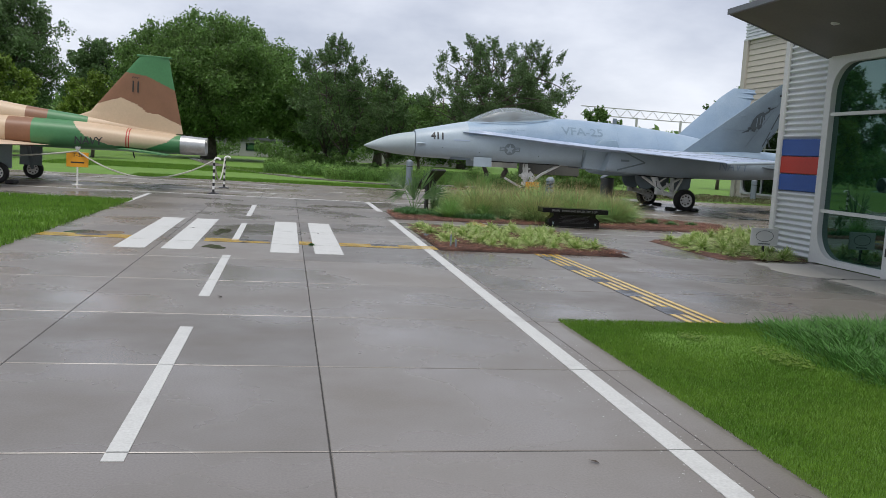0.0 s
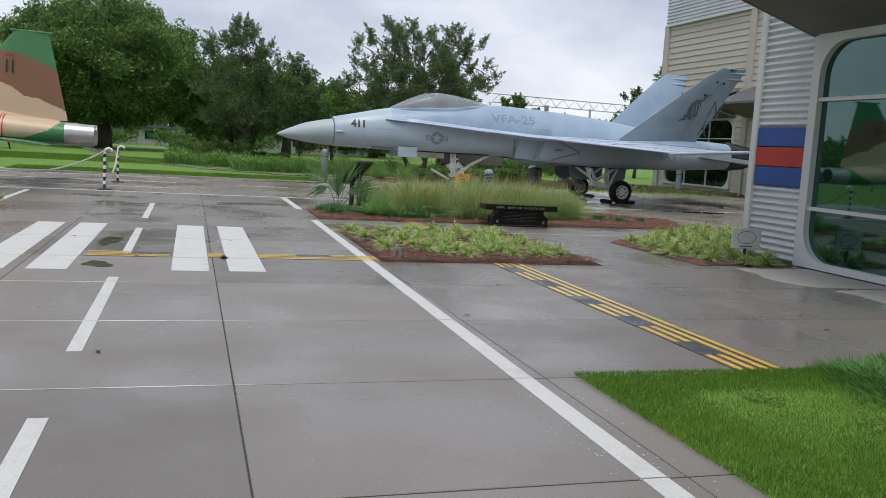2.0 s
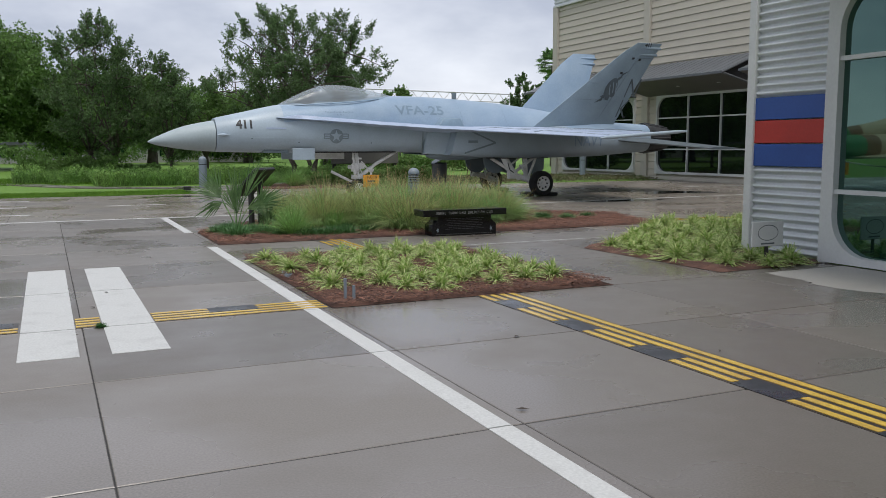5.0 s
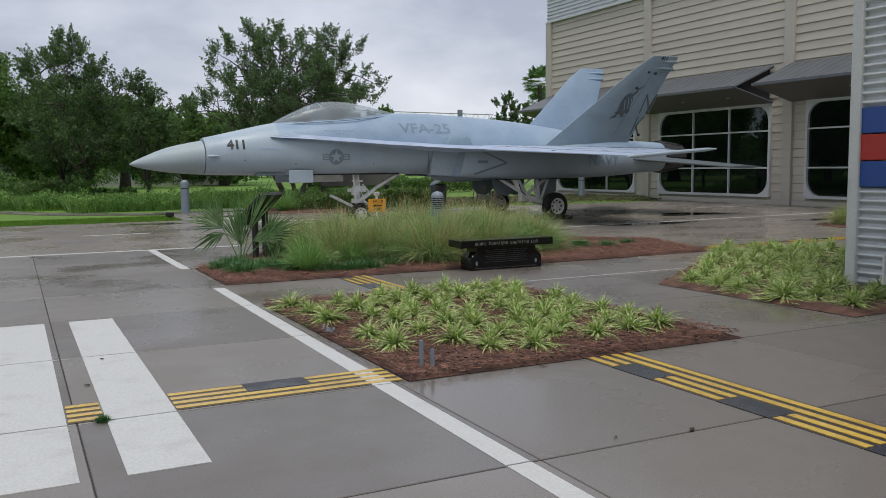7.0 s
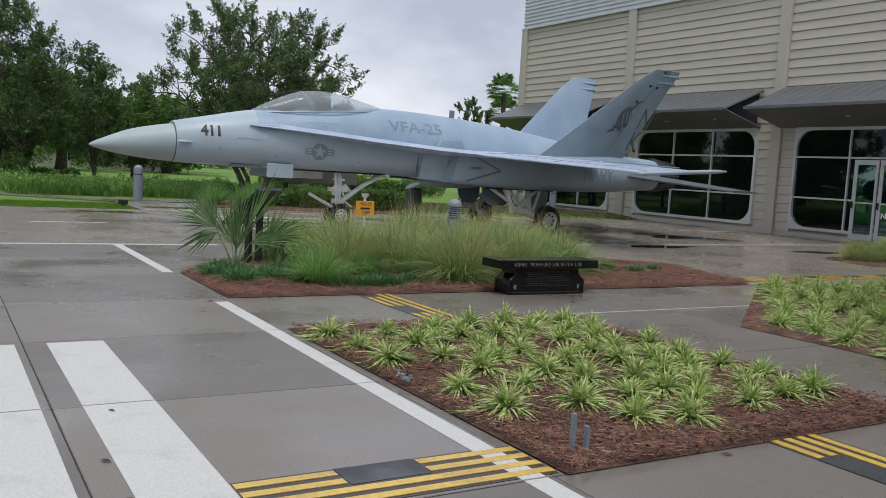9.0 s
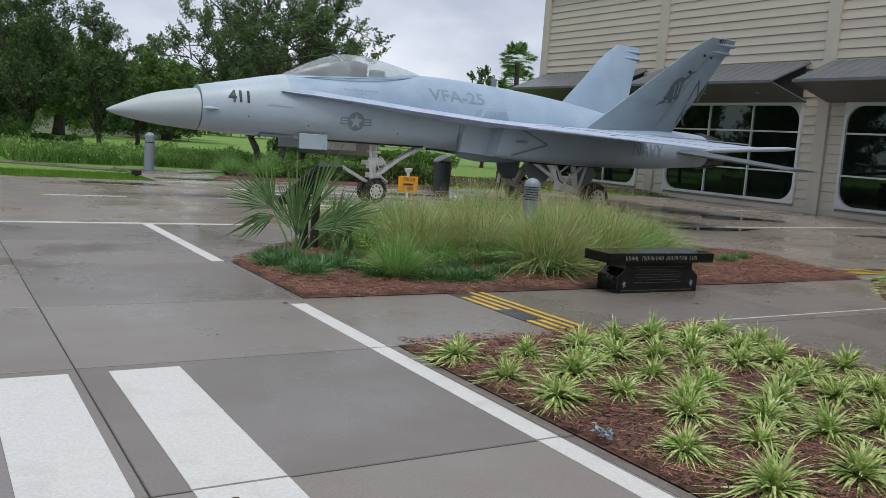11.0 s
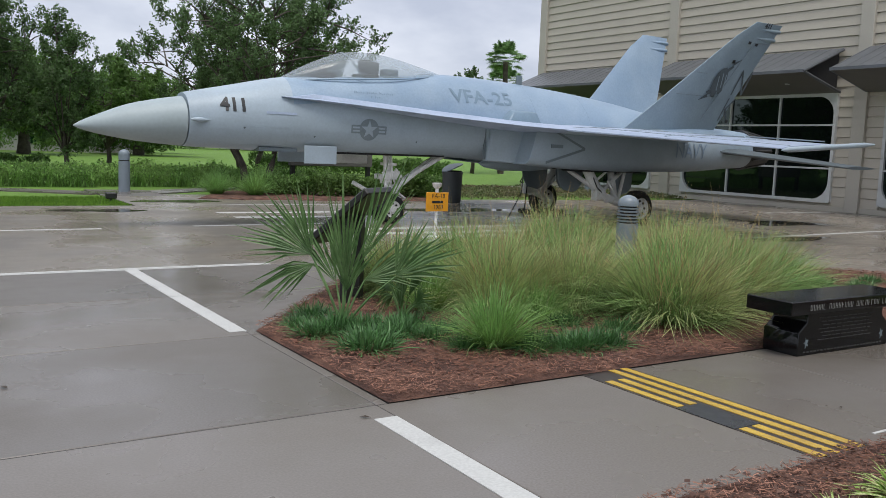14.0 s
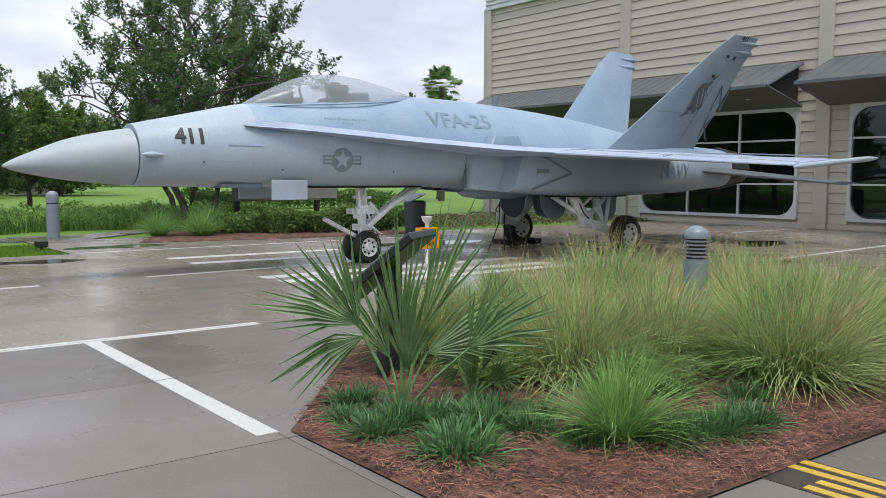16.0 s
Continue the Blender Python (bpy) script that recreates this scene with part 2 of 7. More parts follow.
T_GREEN = material("camouflage_green", (0.06, 0.205, 0.08), 0.45, var=0.1, scale=2, fine=20)
T_TAN = material("camouflage_tan", (0.56, 0.42, 0.29), 0.45, var=0.06, scale=2, fine=20)
T_BROWN = material("camouflage_brown", (0.23, 0.11, 0.06), 0.45, var=0.08, scale=2, fine=20)
FARWHITE = material("far_white_wall", (0.36, 0.36, 0.355), 0.7, var=0.08, scale=0.2, fine=2)


# ---- mesh helpers ----
def mk(name, verts, faces, mat, parent=None, label="", smooth=False):
    me = bpy.data.meshes.new(name)
    me.from_pydata([tuple(v) for v in verts], [], faces)
    for mm in (mat if isinstance(mat, (list, tuple)) else (mat,)):
        me.materials.append(mm)
    if smooth:
        me.polygons.foreach_set("use_smooth", [True] * len(me.polygons))
    me.update()
    ob = new(name, me)
    if parent is not None:
        ob.parent = parent
    if label:
        ob["label"] = label
    return ob


def clean(ob, bevel=0.0, segments=1, flat=35):
    """Normals outward, edges softened."""
    bm = bmesh.new()
    bm.from_mesh(ob.data)
    bmesh.ops.remove_doubles(bm, verts=bm.verts, dist=1e-5)
    bmesh.ops.recalc_face_normals(bm, faces=bm.faces)
    if bevel > 0:
        edges = [e for e in bm.edges if len(e.link_faces) == 2 and e.calc_face_angle(0) > radians(flat)]
        bmesh.ops.bevel(bm, geom=edges, offset=bevel, segments=segments, affect="EDGES", profile=0.5)
    for f in bm.faces:
        f.smooth = True
    for e in bm.edges:
        if len(e.link_faces) == 2 and e.calc_face_angle(0) > radians(flat):
            e.smooth = False
    bm.to_mesh(ob.data)
    bm.free()
    return ob


def box_vf(x0, x1, y0, y1, z0, z1):
    v = [(x0, y0, z0), (x1, y0, z0), (x1, y1, z0), (x0, y1, z0), (x0, y0, z1), (x1, y0, z1), (x1, y1, z1), (x0, y1, z1)]
    f = [(3, 2, 1, 0), (4, 5, 6, 7), (0, 1, 5, 4), (1, 2, 6, 5), (2, 3, 7, 6), (3, 0, 4, 7)]
    return v, f


def box(name, x0, x1, y0, y1, z0, z1, mat, parent=None, label="", bevel=0.0, segments=1):
    ob = mk(name, *box_vf(x0, x1, y0, y1, z0, z1), mat, parent, label)
    return clean(ob, bevel, segments) if bevel > 0 else ob


def prism(name, poly, z0, z1, mat, parent=None, label="", bevel=0.0, axis="z"):
    """A polygon drawn out along an axis; for axis x the polygon is (y, z), for y it is (x, z)."""
    put = {"z": lambda a, b, c: (a, b, c), "x": lambda a, b, c: (c, a, b), "y": lambda a, b, c: (a, c, b)}[axis]
    n = len(poly)
    v = [put(a, b, z0) for a, b in poly] + [put(a, b, z1) for a, b in poly]
    f = [tuple(range(n))[::-1], tuple(range(n, 2 * n))] + [(i, (i + 1) % n, n + (i + 1) % n, n + i) for i in range(n)]
    return clean(mk(name, v, f, mat, parent, label), bevel)


def loft(name, rings, mat, parent=None, label="", caps=True, flat=40):
    n = len(rings[0])
    v = [p for r in rings for p in r]
    f = [(k * n + i, k * n + (i + 1) % n, (k + 1) * n + (i + 1) % n, (k + 1) * n + i) for k in range(len(rings) - 1) for i in range(n)]
    if caps:
        f += [tuple(range(n))[::-1], tuple((len(rings) - 1) * n + i for i in range(n))]
    return clean(mk(name, v, f, mat, parent, label), 0, 1, flat)


def tube_vf(path, radii, sides=8):
    path = [Vector(p) for p in path]
    if not isinstance(radii, (list, tuple)):
        radii = [radii] * len(path)
    v, f = [], []
    for k, p in enumerate(path):
        d = (path[min(k + 1, len(path) - 1)] - path[max(k - 1, 0)]).normalized()
        a = d.orthogonal().normalized() if abs(d.z) > 0.95 else d.cross(Vector((0, 0, 1))).normalized()
        b = d.cross(a)
        for i in range(sides):
            w = 2 * math.pi * i / sides
            v.append(p + radii[k] * (math.cos(w) * a + math.sin(w) * b))
    for k in range(len(path) - 1):
        for i in range(sides):
            f.append((k * sides + i, k * sides + (i + 1) % sides, (k + 1) * sides + (i + 1) % sides, (k + 1) * sides + i))
    f += [tuple(range(sides))[::-1], tuple((len(path) - 1) * sides + i for i in range(sides))]
    return v, f


def tube(name, path, radii, mat, parent=None, label="", sides=10):
    return clean(mk(name, *tube_vf(path, radii, sides), mat, parent, label), 0, 1, 50)


def lathe(name, profile, mat, parent=None, label="", axis="z", centre=(0, 0, 0), sides=24, caps=True):
    """A profile of (radius, height) turned round an axis through centre."""
    c = Vector(centre)
    rings = []
    for r, h in profile:
        ring = []
        for i in range(sides):
            a = 2 * math.pi * i / sides
            p = {"z": (r * math.cos(a), r * math.sin(a), h), "y": (r * math.cos(a), h, r * math.sin(a)), "x": (h, r * math.cos(a), r * math.sin(a))}[axis]
            ring.append(c + Vector(p))
        rings.append(ring)
    return loft(name, rings, mat, parent, label, caps)


def empty(name, loc=(0, 0, 0), rz=0.0):
    ob = new(name)
    ob.location = loc
    ob.rotation_euler = (0, 0, radians(rz))
    ob.empty_display_size = 0.2
    return ob


def merged(pieces):
    v, f = [], []
    for pv, pf in pieces:
        o = len(v)
        v += list(pv)
        f += [tuple(i + o for i in q) for q in pf]
    return v, f


def words(name, text, height, fn, mat, parent=None, label="", slant=0.0, narrow=1.0, bold=0.0):
    """Letters as a thin mesh: fn turns (along, up) into a place. Returns the object and its width."""
    cu = bpy.data.curves.new(name, "FONT")
    cu.body = text
    cu.size = height / 0.69
    cu.offset = bold
    cu.resolution_u = 3
    tmp = bpy.data.objects.new(name, cu)
    scene.collection.objects.link(tmp)
    dg = bpy.context.evaluated_depsgraph_get()
    me = bpy.data.meshes.new_from_object(tmp.evaluated_get(dg))
    bpy.data.objects.remove(tmp)
    bm = bmesh.new()
    bm.from_mesh(me)
    long_edges = [e for e in bm.edges if e.calc_length() > height * 0.5]
    if long_edges:
        bmesh.ops.subdivide_edges(bm, edges=long_edges, cuts=3)
    bmesh.ops.triangulate(bm, faces=bm.faces)
    for v in bm.verts:
        v.co = Vector(fn(narrow * (v.co.x + slant * v.co.y), v.co.y))
    bm.to_mesh(me)
    bm.free()
    me.materials.clear()
    me.materials.append(mat)
    ob = new(name, me)
    ob.parent = parent
    if label:
        ob["label"] = label
    return ob


def arching(rng, count, spread, length, tilt_max, droop, width, tilt_min=0.0, joined=False, segs=4):
    """Blades that fan out of a tuft, each bending under its own weight. joined: all start from one crown point."""
    v, f = [], []
    if joined:
        v.append(Vector((0, 0, 0)))
    for i in range(count):
        a = rng.uniform(0, 2 * math.pi)
        out = Vector((math.cos(a), math.sin(a), 0))
        tilt = radians(tilt_min + (tilt_max - tilt_min) * rng.random() ** 0.8)
        ln = length * rng.uniform(0.6, 1.1)
        d = out * math.sin(tilt) + Vector((0, 0, math.cos(tilt)))
        side = Vector((-out.y, out.x, 0))
        sway = side * rng.gauss(0, 0.17) * ln
        root = Vector((0, 0, 0)) if joined else out * spread * 0.5 * rng.random() + side * spread * rng.uniform(-0.25, 0.25)
        dr = droop * rng.uniform(0.5, 1.3) * (0.25 + math.sin(tilt))
        hw = width * rng.uniform(0.7, 1.2)
        face = (side * math.cos(0.4) + d.cross(side) * math.sin(rng.uniform(-0.6, 0.6))).normalized()
        pts = []
        for k in range(segs + 1):
            t = k / segs
            p = root + d * ln * t + out * ln * dr * 0.35 * t * t + sway * t * t - Vector((0, 0, dr * ln * t * t * 0.75))
            p.z = max(p.z, 0.004)
            pts.append(p)
        o = len(v)
        for k in range(1 if joined else 0, segs):
            w = hw * (0.75 if k == 0 else 1.0 - 0.25 * abs(k / segs - 0.4) * 2) * (1 if k < segs - 1 else 0.75)
            v.append(pts[k] - face * w)
            v.append(pts[k] + face * w)
        v.append(pts[-1])
        m = segs - (1 if joined else 0)
        if joined:
            f.append((0, o, o + 1))
        for k in range(m - 1):
            f.append((o + 2 * k, o + 2 * k + 1, o + 2 * k + 3, o + 2 * k + 2))
        f.append((o + 2 * m - 2, o + 2 * m - 1, o + 2 * m))
    return v, f


# ---- ground, road, paving ----
g = mk("ground", [(-900, -600, -0.03), (900, -600, -0.03), (900, 1200, -0.03), (-900, 1200, -0.03)], [(0, 1, 2, 3)], GRASS)
tagged(g, "green mown lawn reaching to the horizon", "ground", kind="structure")

road = tagged(empty("road"), "grey wet concrete driveway of large slabs", "road", kind="structure")
plaza = tagged(empty("pavement"), "grey concrete walkway slabs beside planting beds", "pavement", kind="structure")
apron = tagged(empty("apron"), "soaked concrete parking apron under the aircraft", "pavement", kind="structure")


def slab(parent, x0, x1, y0, y1, mat):
    """One cast slab with eased top edges and a joint round it."""
    gx, gp, e = 0.003, 0.0075, 0.005
    a, b, c, d = x0 + gx, x1 - gx, y0 + gp, y1 - gp
    cx, cy = (a + b) / 2, (c + d) / 2
    v = []
    for k, z in ((0, -0.12), (0, -e), (e, 0.0)):
        v += [(a + k - cx, c + k - cy, z), (b - k - cx, c + k - cy, z), (b - k - cx, d - k - cy, z), (a + k - cx, d - k - cy, z)]
    f = [(8, 9, 10, 11)] + [(i + 4 * r, (i + 1) % 4 + 4 * r, (i + 1) % 4 + 4 * r + 4, i + 4 * r + 4) for r in (0, 1) for i in range(4)]
    ob = mk("slab", v, f, mat, parent)
    ob.location = (cx, cy, 0)
    return ob


JOINT = material("joint_sealant", (0.03, 0.028, 0.026), 0.8, var=0.3, scale=5, fine=50)
for a, b, c, d in ((-3.65, 2.62, -12, 24.82), (2.62, 9.1, 7.72, 24.82), (9.1, 25.2, 15, 24.82), (-22.9, 25.2, 24.82, 34.3), (4.6, 14.1, 34.3, 37.4), (14.1, 25.2, 34.3, 36.3), (-25.85, -3.65, 21.12, 24.82), (8, 9.1, -4, 7.72)):
    box("joint_filler", a, b, c, d, -0.06, -0.004, JOINT, road, "dark joint filler between slabs")
ROWS_Y = [-10, -8, -6.4, -4.7, -3, -1.2, 0.6, 2.4, 4.22, 5.92, 7.7, 9.62, 11.5, 13.32, 15.3, 17.26, 19.08, 21.12, 22.95, 24.82]
for ya, yb in zip(ROWS_Y, ROWS_Y[1:]):
    for xa, xb in ((-3.65, -1.78), (-1.78, 0.266), (0.266, 2.35)):
        slab(road, xa, xb, ya, yb, CONCRETE)
    if ya < 7.6:
        slab(plaza, 2.35, 2.62, ya, yb, CONCRETE)
        if ya > -4:
            slab(plaza, 8.0, 9.1, ya, yb, PALE)
    elif ya < 24:
        for xa, xb in ((2.35, 4.0), (4.0, 5.55), (5.55, 7.25), (7.25, 9.1)):
            if (13 < ya < 17 and xa < 5) or (19 < ya < 21):
                if xa < 3:
                    slab(plaza, 2.35, 2.428, ya, yb, CONCRETE)
                continue
            slab(plaza, xa, xb, ya, yb, WALK)
    if ya > 15 and ya < 24:
        for xa, xb in ((9.1, 12.7), (12.7, 16.3), (16.3, 19.9), (19.9, 25.2)):
            slab(apron, xa, xb, ya, yb, APRON)
    if ya > 21 and ya < 24:
        for k in range(6):
            slab(apron, -3.65 - 3.7 * (k + 1), -3.65 - 3.7 * k, ya, yb, CONCRETE)
for ya, yb in ((24.82, 28.1), (28.1, 31.3), (31.3, 34.3)):
    for k in range(13):
        xa = -22.9 + 3.7 * k
        slab(apron, xa, min(xa + 3.7, 25.2), ya, yb, APRON)
for ya, yb in ((34.3, 36.3), (43.3, 45.0)):
    for xa in (14.1, 17.8, 21.5):
        slab(apron, xa, min(xa + 3.7, 25.2), ya, yb, APRON)
for xa, xb in ((4.6, 7.6), (7.6, 10.8), (10.8, 14.1)):
    slab(apron, xa, xb, 34.3, 37.4, APRON)
slab(apron, 6.2, 8.9, 37.4, 38.2, APRON)
slab(apron, 4.6, 6.2, 37.4, 40.2, CONCRETE)

# dry concrete under the annex roof edge, with a ragged wet margin
for out, inn in (([(7.75, 13.27), (7.7, 12.95), (7.72, 12.7), (7.58, 12.4), (7.59, 12.1), (7.66, 11.85), (7.8, 11.62), (8.3, 11.56)], [(9.05, 11.56), (9.05, 13.29)]),
                 ([(8.4, 11.44), (7.86, 11.37), (7.95, 11.05), (7.9, 10.66), (7.86, 10.2), (7.95, 9.7), (7.9, 9.66)], [(9.05, 9.66), (9.05, 11.46)])):
    prism("dry_patch", out + inn, -0.003, 0.0025, PALE, plaza, "dry pale concrete below the awning")

marks = tagged(empty("road_markings"), "white painted lines and crosswalk bars on the driveway", "road marking", kind="structure")


def mark(x0, x1, y0, y1, mat=PAINT, name="painted_line", z=0.004, parent=None):
    """Paint on the slabs, broken at the joints."""
    cuts = [y0] + [c for c in ROWS_Y if y0 + 0.05 < c < y1 - 0.05] + [y1]
    for a, b in zip(cuts, cuts[1:]):
        box(name, x0, x1, a + (0.009 if a > y0 else 0), b - (0.009 if b < y1 else 0), -0.004, z, mat, parent or marks)


def skew_mark(p, q, w, mat=PAINT, name="painted_line", parent=None):
    a, b = Vector((*p, 0)), Vector((*q, 0))
    s = (b - a).cross(Vector((0, 0, 1))).normalized() * w / 2
    return prism(name, [(a - s)[:2], (a + s)[:2], (b + s)[:2], (b - s)[:2]], -0.004, 0.004, mat, parent or marks)


cuts = [c for c in ROWS_Y if -8.5 < c < 18] + [18.85]
for a, b in zip(cuts, cuts[1:]):
    skew_mark((2.118 + 0.0085 * a, a + 0.008), (2.118 + 0.0085 * b, b - 0.008), 0.142)
mark(2.22, 2.36, 21.25, 24.76)
mark(-22, 3.95, 24.76, 24.9)
skew_mark((-3.6, 20.6), (-3.62, 24.2), 0.12)
for xa in (-2.3, -1.68, -0.2, 0.43):
    mark(xa, xa + 0.41, 12.27, 17.14, name="crosswalk_bar")
for ya, yb in ((-0.6, 2.5), (4.1, 7.15), (8.6, 11.78), (13.65, 16.6), (18.2, 21.5)):
    mark(-0.81, -0.705, ya, yb, name="centre_dash")
# the 0.09 wide line near y 34.4 stands in for a pale kerb edge
for p, q, w in (((5.75, 32.28), (9.4, 32.25), 0.3), ((5.75, 31.18), (9.0, 31.08), 0.3), ((4.45, 29.6), (7.8, 29.8), 0.12), ((5.8, 28.5), (11.2, 28.75), 0.32),
                ((5.8, 27.88), (11.0, 27.7), 0.32), ((7.5, 27.08), (11.3, 27.22), 0.3), ((4.7, 34.36), (13.4, 34.62), 0.09), ((4.6, 17.4), (9.0, 17.46), 0.02), ((1.4, 29.35), (2.9, 29.4), 0.1), ((10.0, 25.3), (24.5, 26.3), 0.12), ((21.4, 30.85), (24.6, 30.75), 0.1),
                ((-12, 29.3), (-0.4, 29.6), 0.12), ((-12, 27.2), (-0.3, 26.9), 0.14), ((-9, 31.9), (-0.4, 32.4), 0.12)):
    skew_mark(p, q, w)


def tactile(x0, y0, length, along, flip=False):
    """Warning strip: dark band with four yellow bars, two of them broken."""
    st = tagged(empty("warning_strip", (x0, y0, 0), 0 if along == "y" else -90), "yellow and black striped warning strip painted on concrete", "road marking", group="warning strips", kind="structure")
    w = 0.45
    box("dark_band", 0, w, 0, length, -0.004, 0.003, TARB, st)
    for k in range(4):
        a = 0.024 + k * 0.113
        if k in ((2, 3) if flip else (0, 1)):
            u, n = 0.0, 0
            while u < length - 0.05:
                e = min(u + (0.62 if n else 0.5), length)
                box("yellow_bar", a, a + 0.061, u, e, -0.003, 0.0065, YELLOW, st)
                if k in (0, 2) and e + 0.45 < length:
                    box("grey_gap", 0.0 if not flip else 0.23, 0.22 if not flip else 0.45, e + 0.01, min(e + 0.44, length), -0.003, 0.005, TAR, st)
                u = e + 0.45
                n += 1
        else:
            box("yellow_bar", a, a + 0.061, 0, length, -0.003, 0.0065, YELLOW, st)
    return st


tactile(3.93, 7.75, 5.6, "y")
tactile(3.93, 17.3, 1.78, "y")
tactile(-3.6, 13.8, 1.3, "x")
tactile(-1.2, 13.8, 0.98, "x")
tactile(0.22, 13.8, 0.2, "x")
tactile(0.85, 13.8, 1.55, "x")
tactile(10.4, 19.9, 8.0, "x")


# ---- large hall behind the fighter, with siding, pilasters, windows and awnings ----
def rounded(y0, y1, z0, z1, r, n=7):
    pts = []
    for cy, cz, a0 in ((y1 - r, z1 - r, 0), (y0 + r, z1 - r, 90), (y0 + r, z0 + r, 180), (y1 - r, z0 + r, 270)):
        for k in range(n + 1):
            a = radians(a0 + 90 * k / n)
            pts.append((cy + r * math.cos(a), cz + r * math.sin(a)))
    return pts


def ring_vf(outer, inner, x0, x1):
    """A frame between two outlines of equal count, from x0 to x1."""
    n = len(outer)
    v = [(x0, a, b) for a, b in outer] + [(x0, a, b) for a, b in inner] + [(x1, a, b) for a, b in outer] + [(x1, a, b) for a, b in inner]
    f = []
    for i in range(n):
        j = (i + 1) % n
        f += [(i, j, n + j, n + i), (2 * n + i, 3 * n + i, 3 * n + j, 2 * n + j), (n + i, n + j, 3 * n + j, 3 * n + i), (i, 2 * n + i, 2 * n + j, j)]
    return v, f


def rounded_window(name, x, y0, y1, z0, z1, ys, zs, r=0.55, label="", pane=None):
    """Dark glazed window with rounded corners in a pale surround; glass behind mullions."""
    w = tagged(empty(name, (x, 0, 0)), label, "window", kind="structure")
    inner = rounded(y0, y1, z0, z1, r)
    m = 0.1
    q = len(inner) // 4
    fixed = []
    for c in range(4):
        for k in range(q):
            t = k / (q - 1)
            cy, cz = ((y1 + m, z1 + m), (y0 - m, z1 + m), (y0 - m, z0 - m), (y1 + m, z0 - m))[c]
            iy, iz = inner[c * q + k]
            if c in (0, 2):
                fixed.append((cy, iz + (cz - iz) * min(1, t * 2)) if t < 0.5 else (cy + (iy - cy) * (t - 0.5) * 2, cz))
            else:
                fixed.append((iy + (cy - iy) * min(1, t * 2), cz) if t < 0.5 else (cy, cz + (iz - cz) * (t - 0.5) * 2))
    clean(mk("window_frame", *ring_vf(fixed, inner, -0.05, 0.1), ALU, w, "pale aluminium surround"))
    edges_y = [y0] + list(ys) + [y1]
    edges_z = [z0] + list(zs) + [z1]
    for a, b in zip(edges_y, edges_y[1:]):
        for c, d in zip(edges_z, edges_z[1:]):
            box("pane", 0.05, 0.065, a - 0.005, b + 0.005, c - 0.005, d + 0.005, pane or PANE, w)
    for a in ys:
        box("mullion", -0.025, 0.05, a - 0.028, a + 0.028, z0, z1, ALU, w)
    for c in zs:
        box("transom", -0.02, 0.045, y0, y1, c - 0.028, c + 0.028, ALU, w)
    return w


def awning(x, y0, y1, zb, zt, zt_tip, out, group="awnings"):
    """Wedge-shaped awning: sloping roof sheet, sloping soffit, open triangular ends with a frame."""
    a = tagged(empty("awning", (x, 0, 0)), "dark grey metal wedge awning over a rounded window", "awning", group=group)
    tip = (-out, zt_tip)
    top, bot = (0.0, zt), (0.0, zb)

    def sheet(name, p, q, th, mat, lab=""):
        d = Vector((q[0] - p[0], q[1] - p[1]))
        nrm = Vector((-d.y, d.x)).normalized() * th
        v = []
        for yy in (y0, y1):
            for s in (p, q, (q[0] + nrm.x, q[1] + nrm.y), (p[0] + nrm.x, p[1] + nrm.y)):
                v.append((s[0], yy, s[1]))
        return clean(mk(name, v, [(0, 1, 2, 3), (7, 6, 5, 4), (0, 4, 5, 1), (1, 5, 6, 2), (2, 6, 7, 3), (3, 7, 4, 0)], mat, a, lab))
    sheet("roof_sheet", top, tip, -0.04, ROOFM, "ribbed dark roof sheet")
    sheet("soffit", bot, tip, 0.03, SOFFIT, "smooth taupe soffit")
    # dark sheets draw the shade inside the open ends; no panel closes them
    for yy, dd in ((y0, 0.12), (y1, -0.12)):
        mk("end_panel", [(top[0] - 0.02, yy + dd, top[1]), (tip[0] + 0.08, yy + dd, tip[1]), (bot[0] - 0.02, yy + dd, bot[1]), (top[0] - 0.02, yy + dd * 1.04, top[1]), (tip[0] + 0.08, yy + dd * 1.04, tip[1]), (bot[0] - 0.02, yy + dd * 1.04, bot[1])], [(0, 1, 2), (5, 4, 3), (0, 3, 4, 1), (1, 4, 5, 2), (2, 5, 3, 0)], DARK, a, "dark sheet standing in for the shade inside the open end")
    n = int((y1 - y0) / 0.4)
    for k in range(n + 1):
        yy = y0 + 0.03 + (y1 - y0 - 0.06) * k / n
        mk("rib", *tube_vf([(top[0], yy, top[1] + 0.04), (tip[0] + 0.02, yy, tip[1] + 0.04)], 0.02, 5), ROOFM, a)
    box("fascia", -out - 0.05, -out + 0.01, y0 - 0.01, y1 + 0.01, zt_tip - 0.04, zt_tip + 0.05, ROOFM, a, "thin dark edge trim")
    for yy in (y0, y1):
        for p, q in ((top, tip), (tip, bot)):
            mk("end_rail", *tube_vf([(p[0], yy, p[1]), (q[0], yy, q[1])], 0.045, 6), ROOFM, a)
    for k in range(int((y1 - y0) / 2.4)):
        yy = y0 + 1.2 + 2.4 * k
        f = 0.5
        c = (-out * f, yy, zb + (zt_tip - zb) * f - 0.035)
        lathe("downlight", [(0.001, 0.0), (0.075, 0.0), (0.09, 0.012), (0.09, 0.03)], ALU, a, "round recessed downlight", centre=c, sides=16)
    return a


BX = 25.2
hall = tagged(empty("wall_hall"), "beige lap-sided museum hall with cream pilasters", "wall", kind="structure")
box("core_wall", BX + 0.1, BX + 0.5, -2, 46.0, 0, 11.5, TRIM, hall)
box("side_wall", BX + 0.1, BX + 26, 45.7, 46.0, 0, 11.5, TRIM, hall)
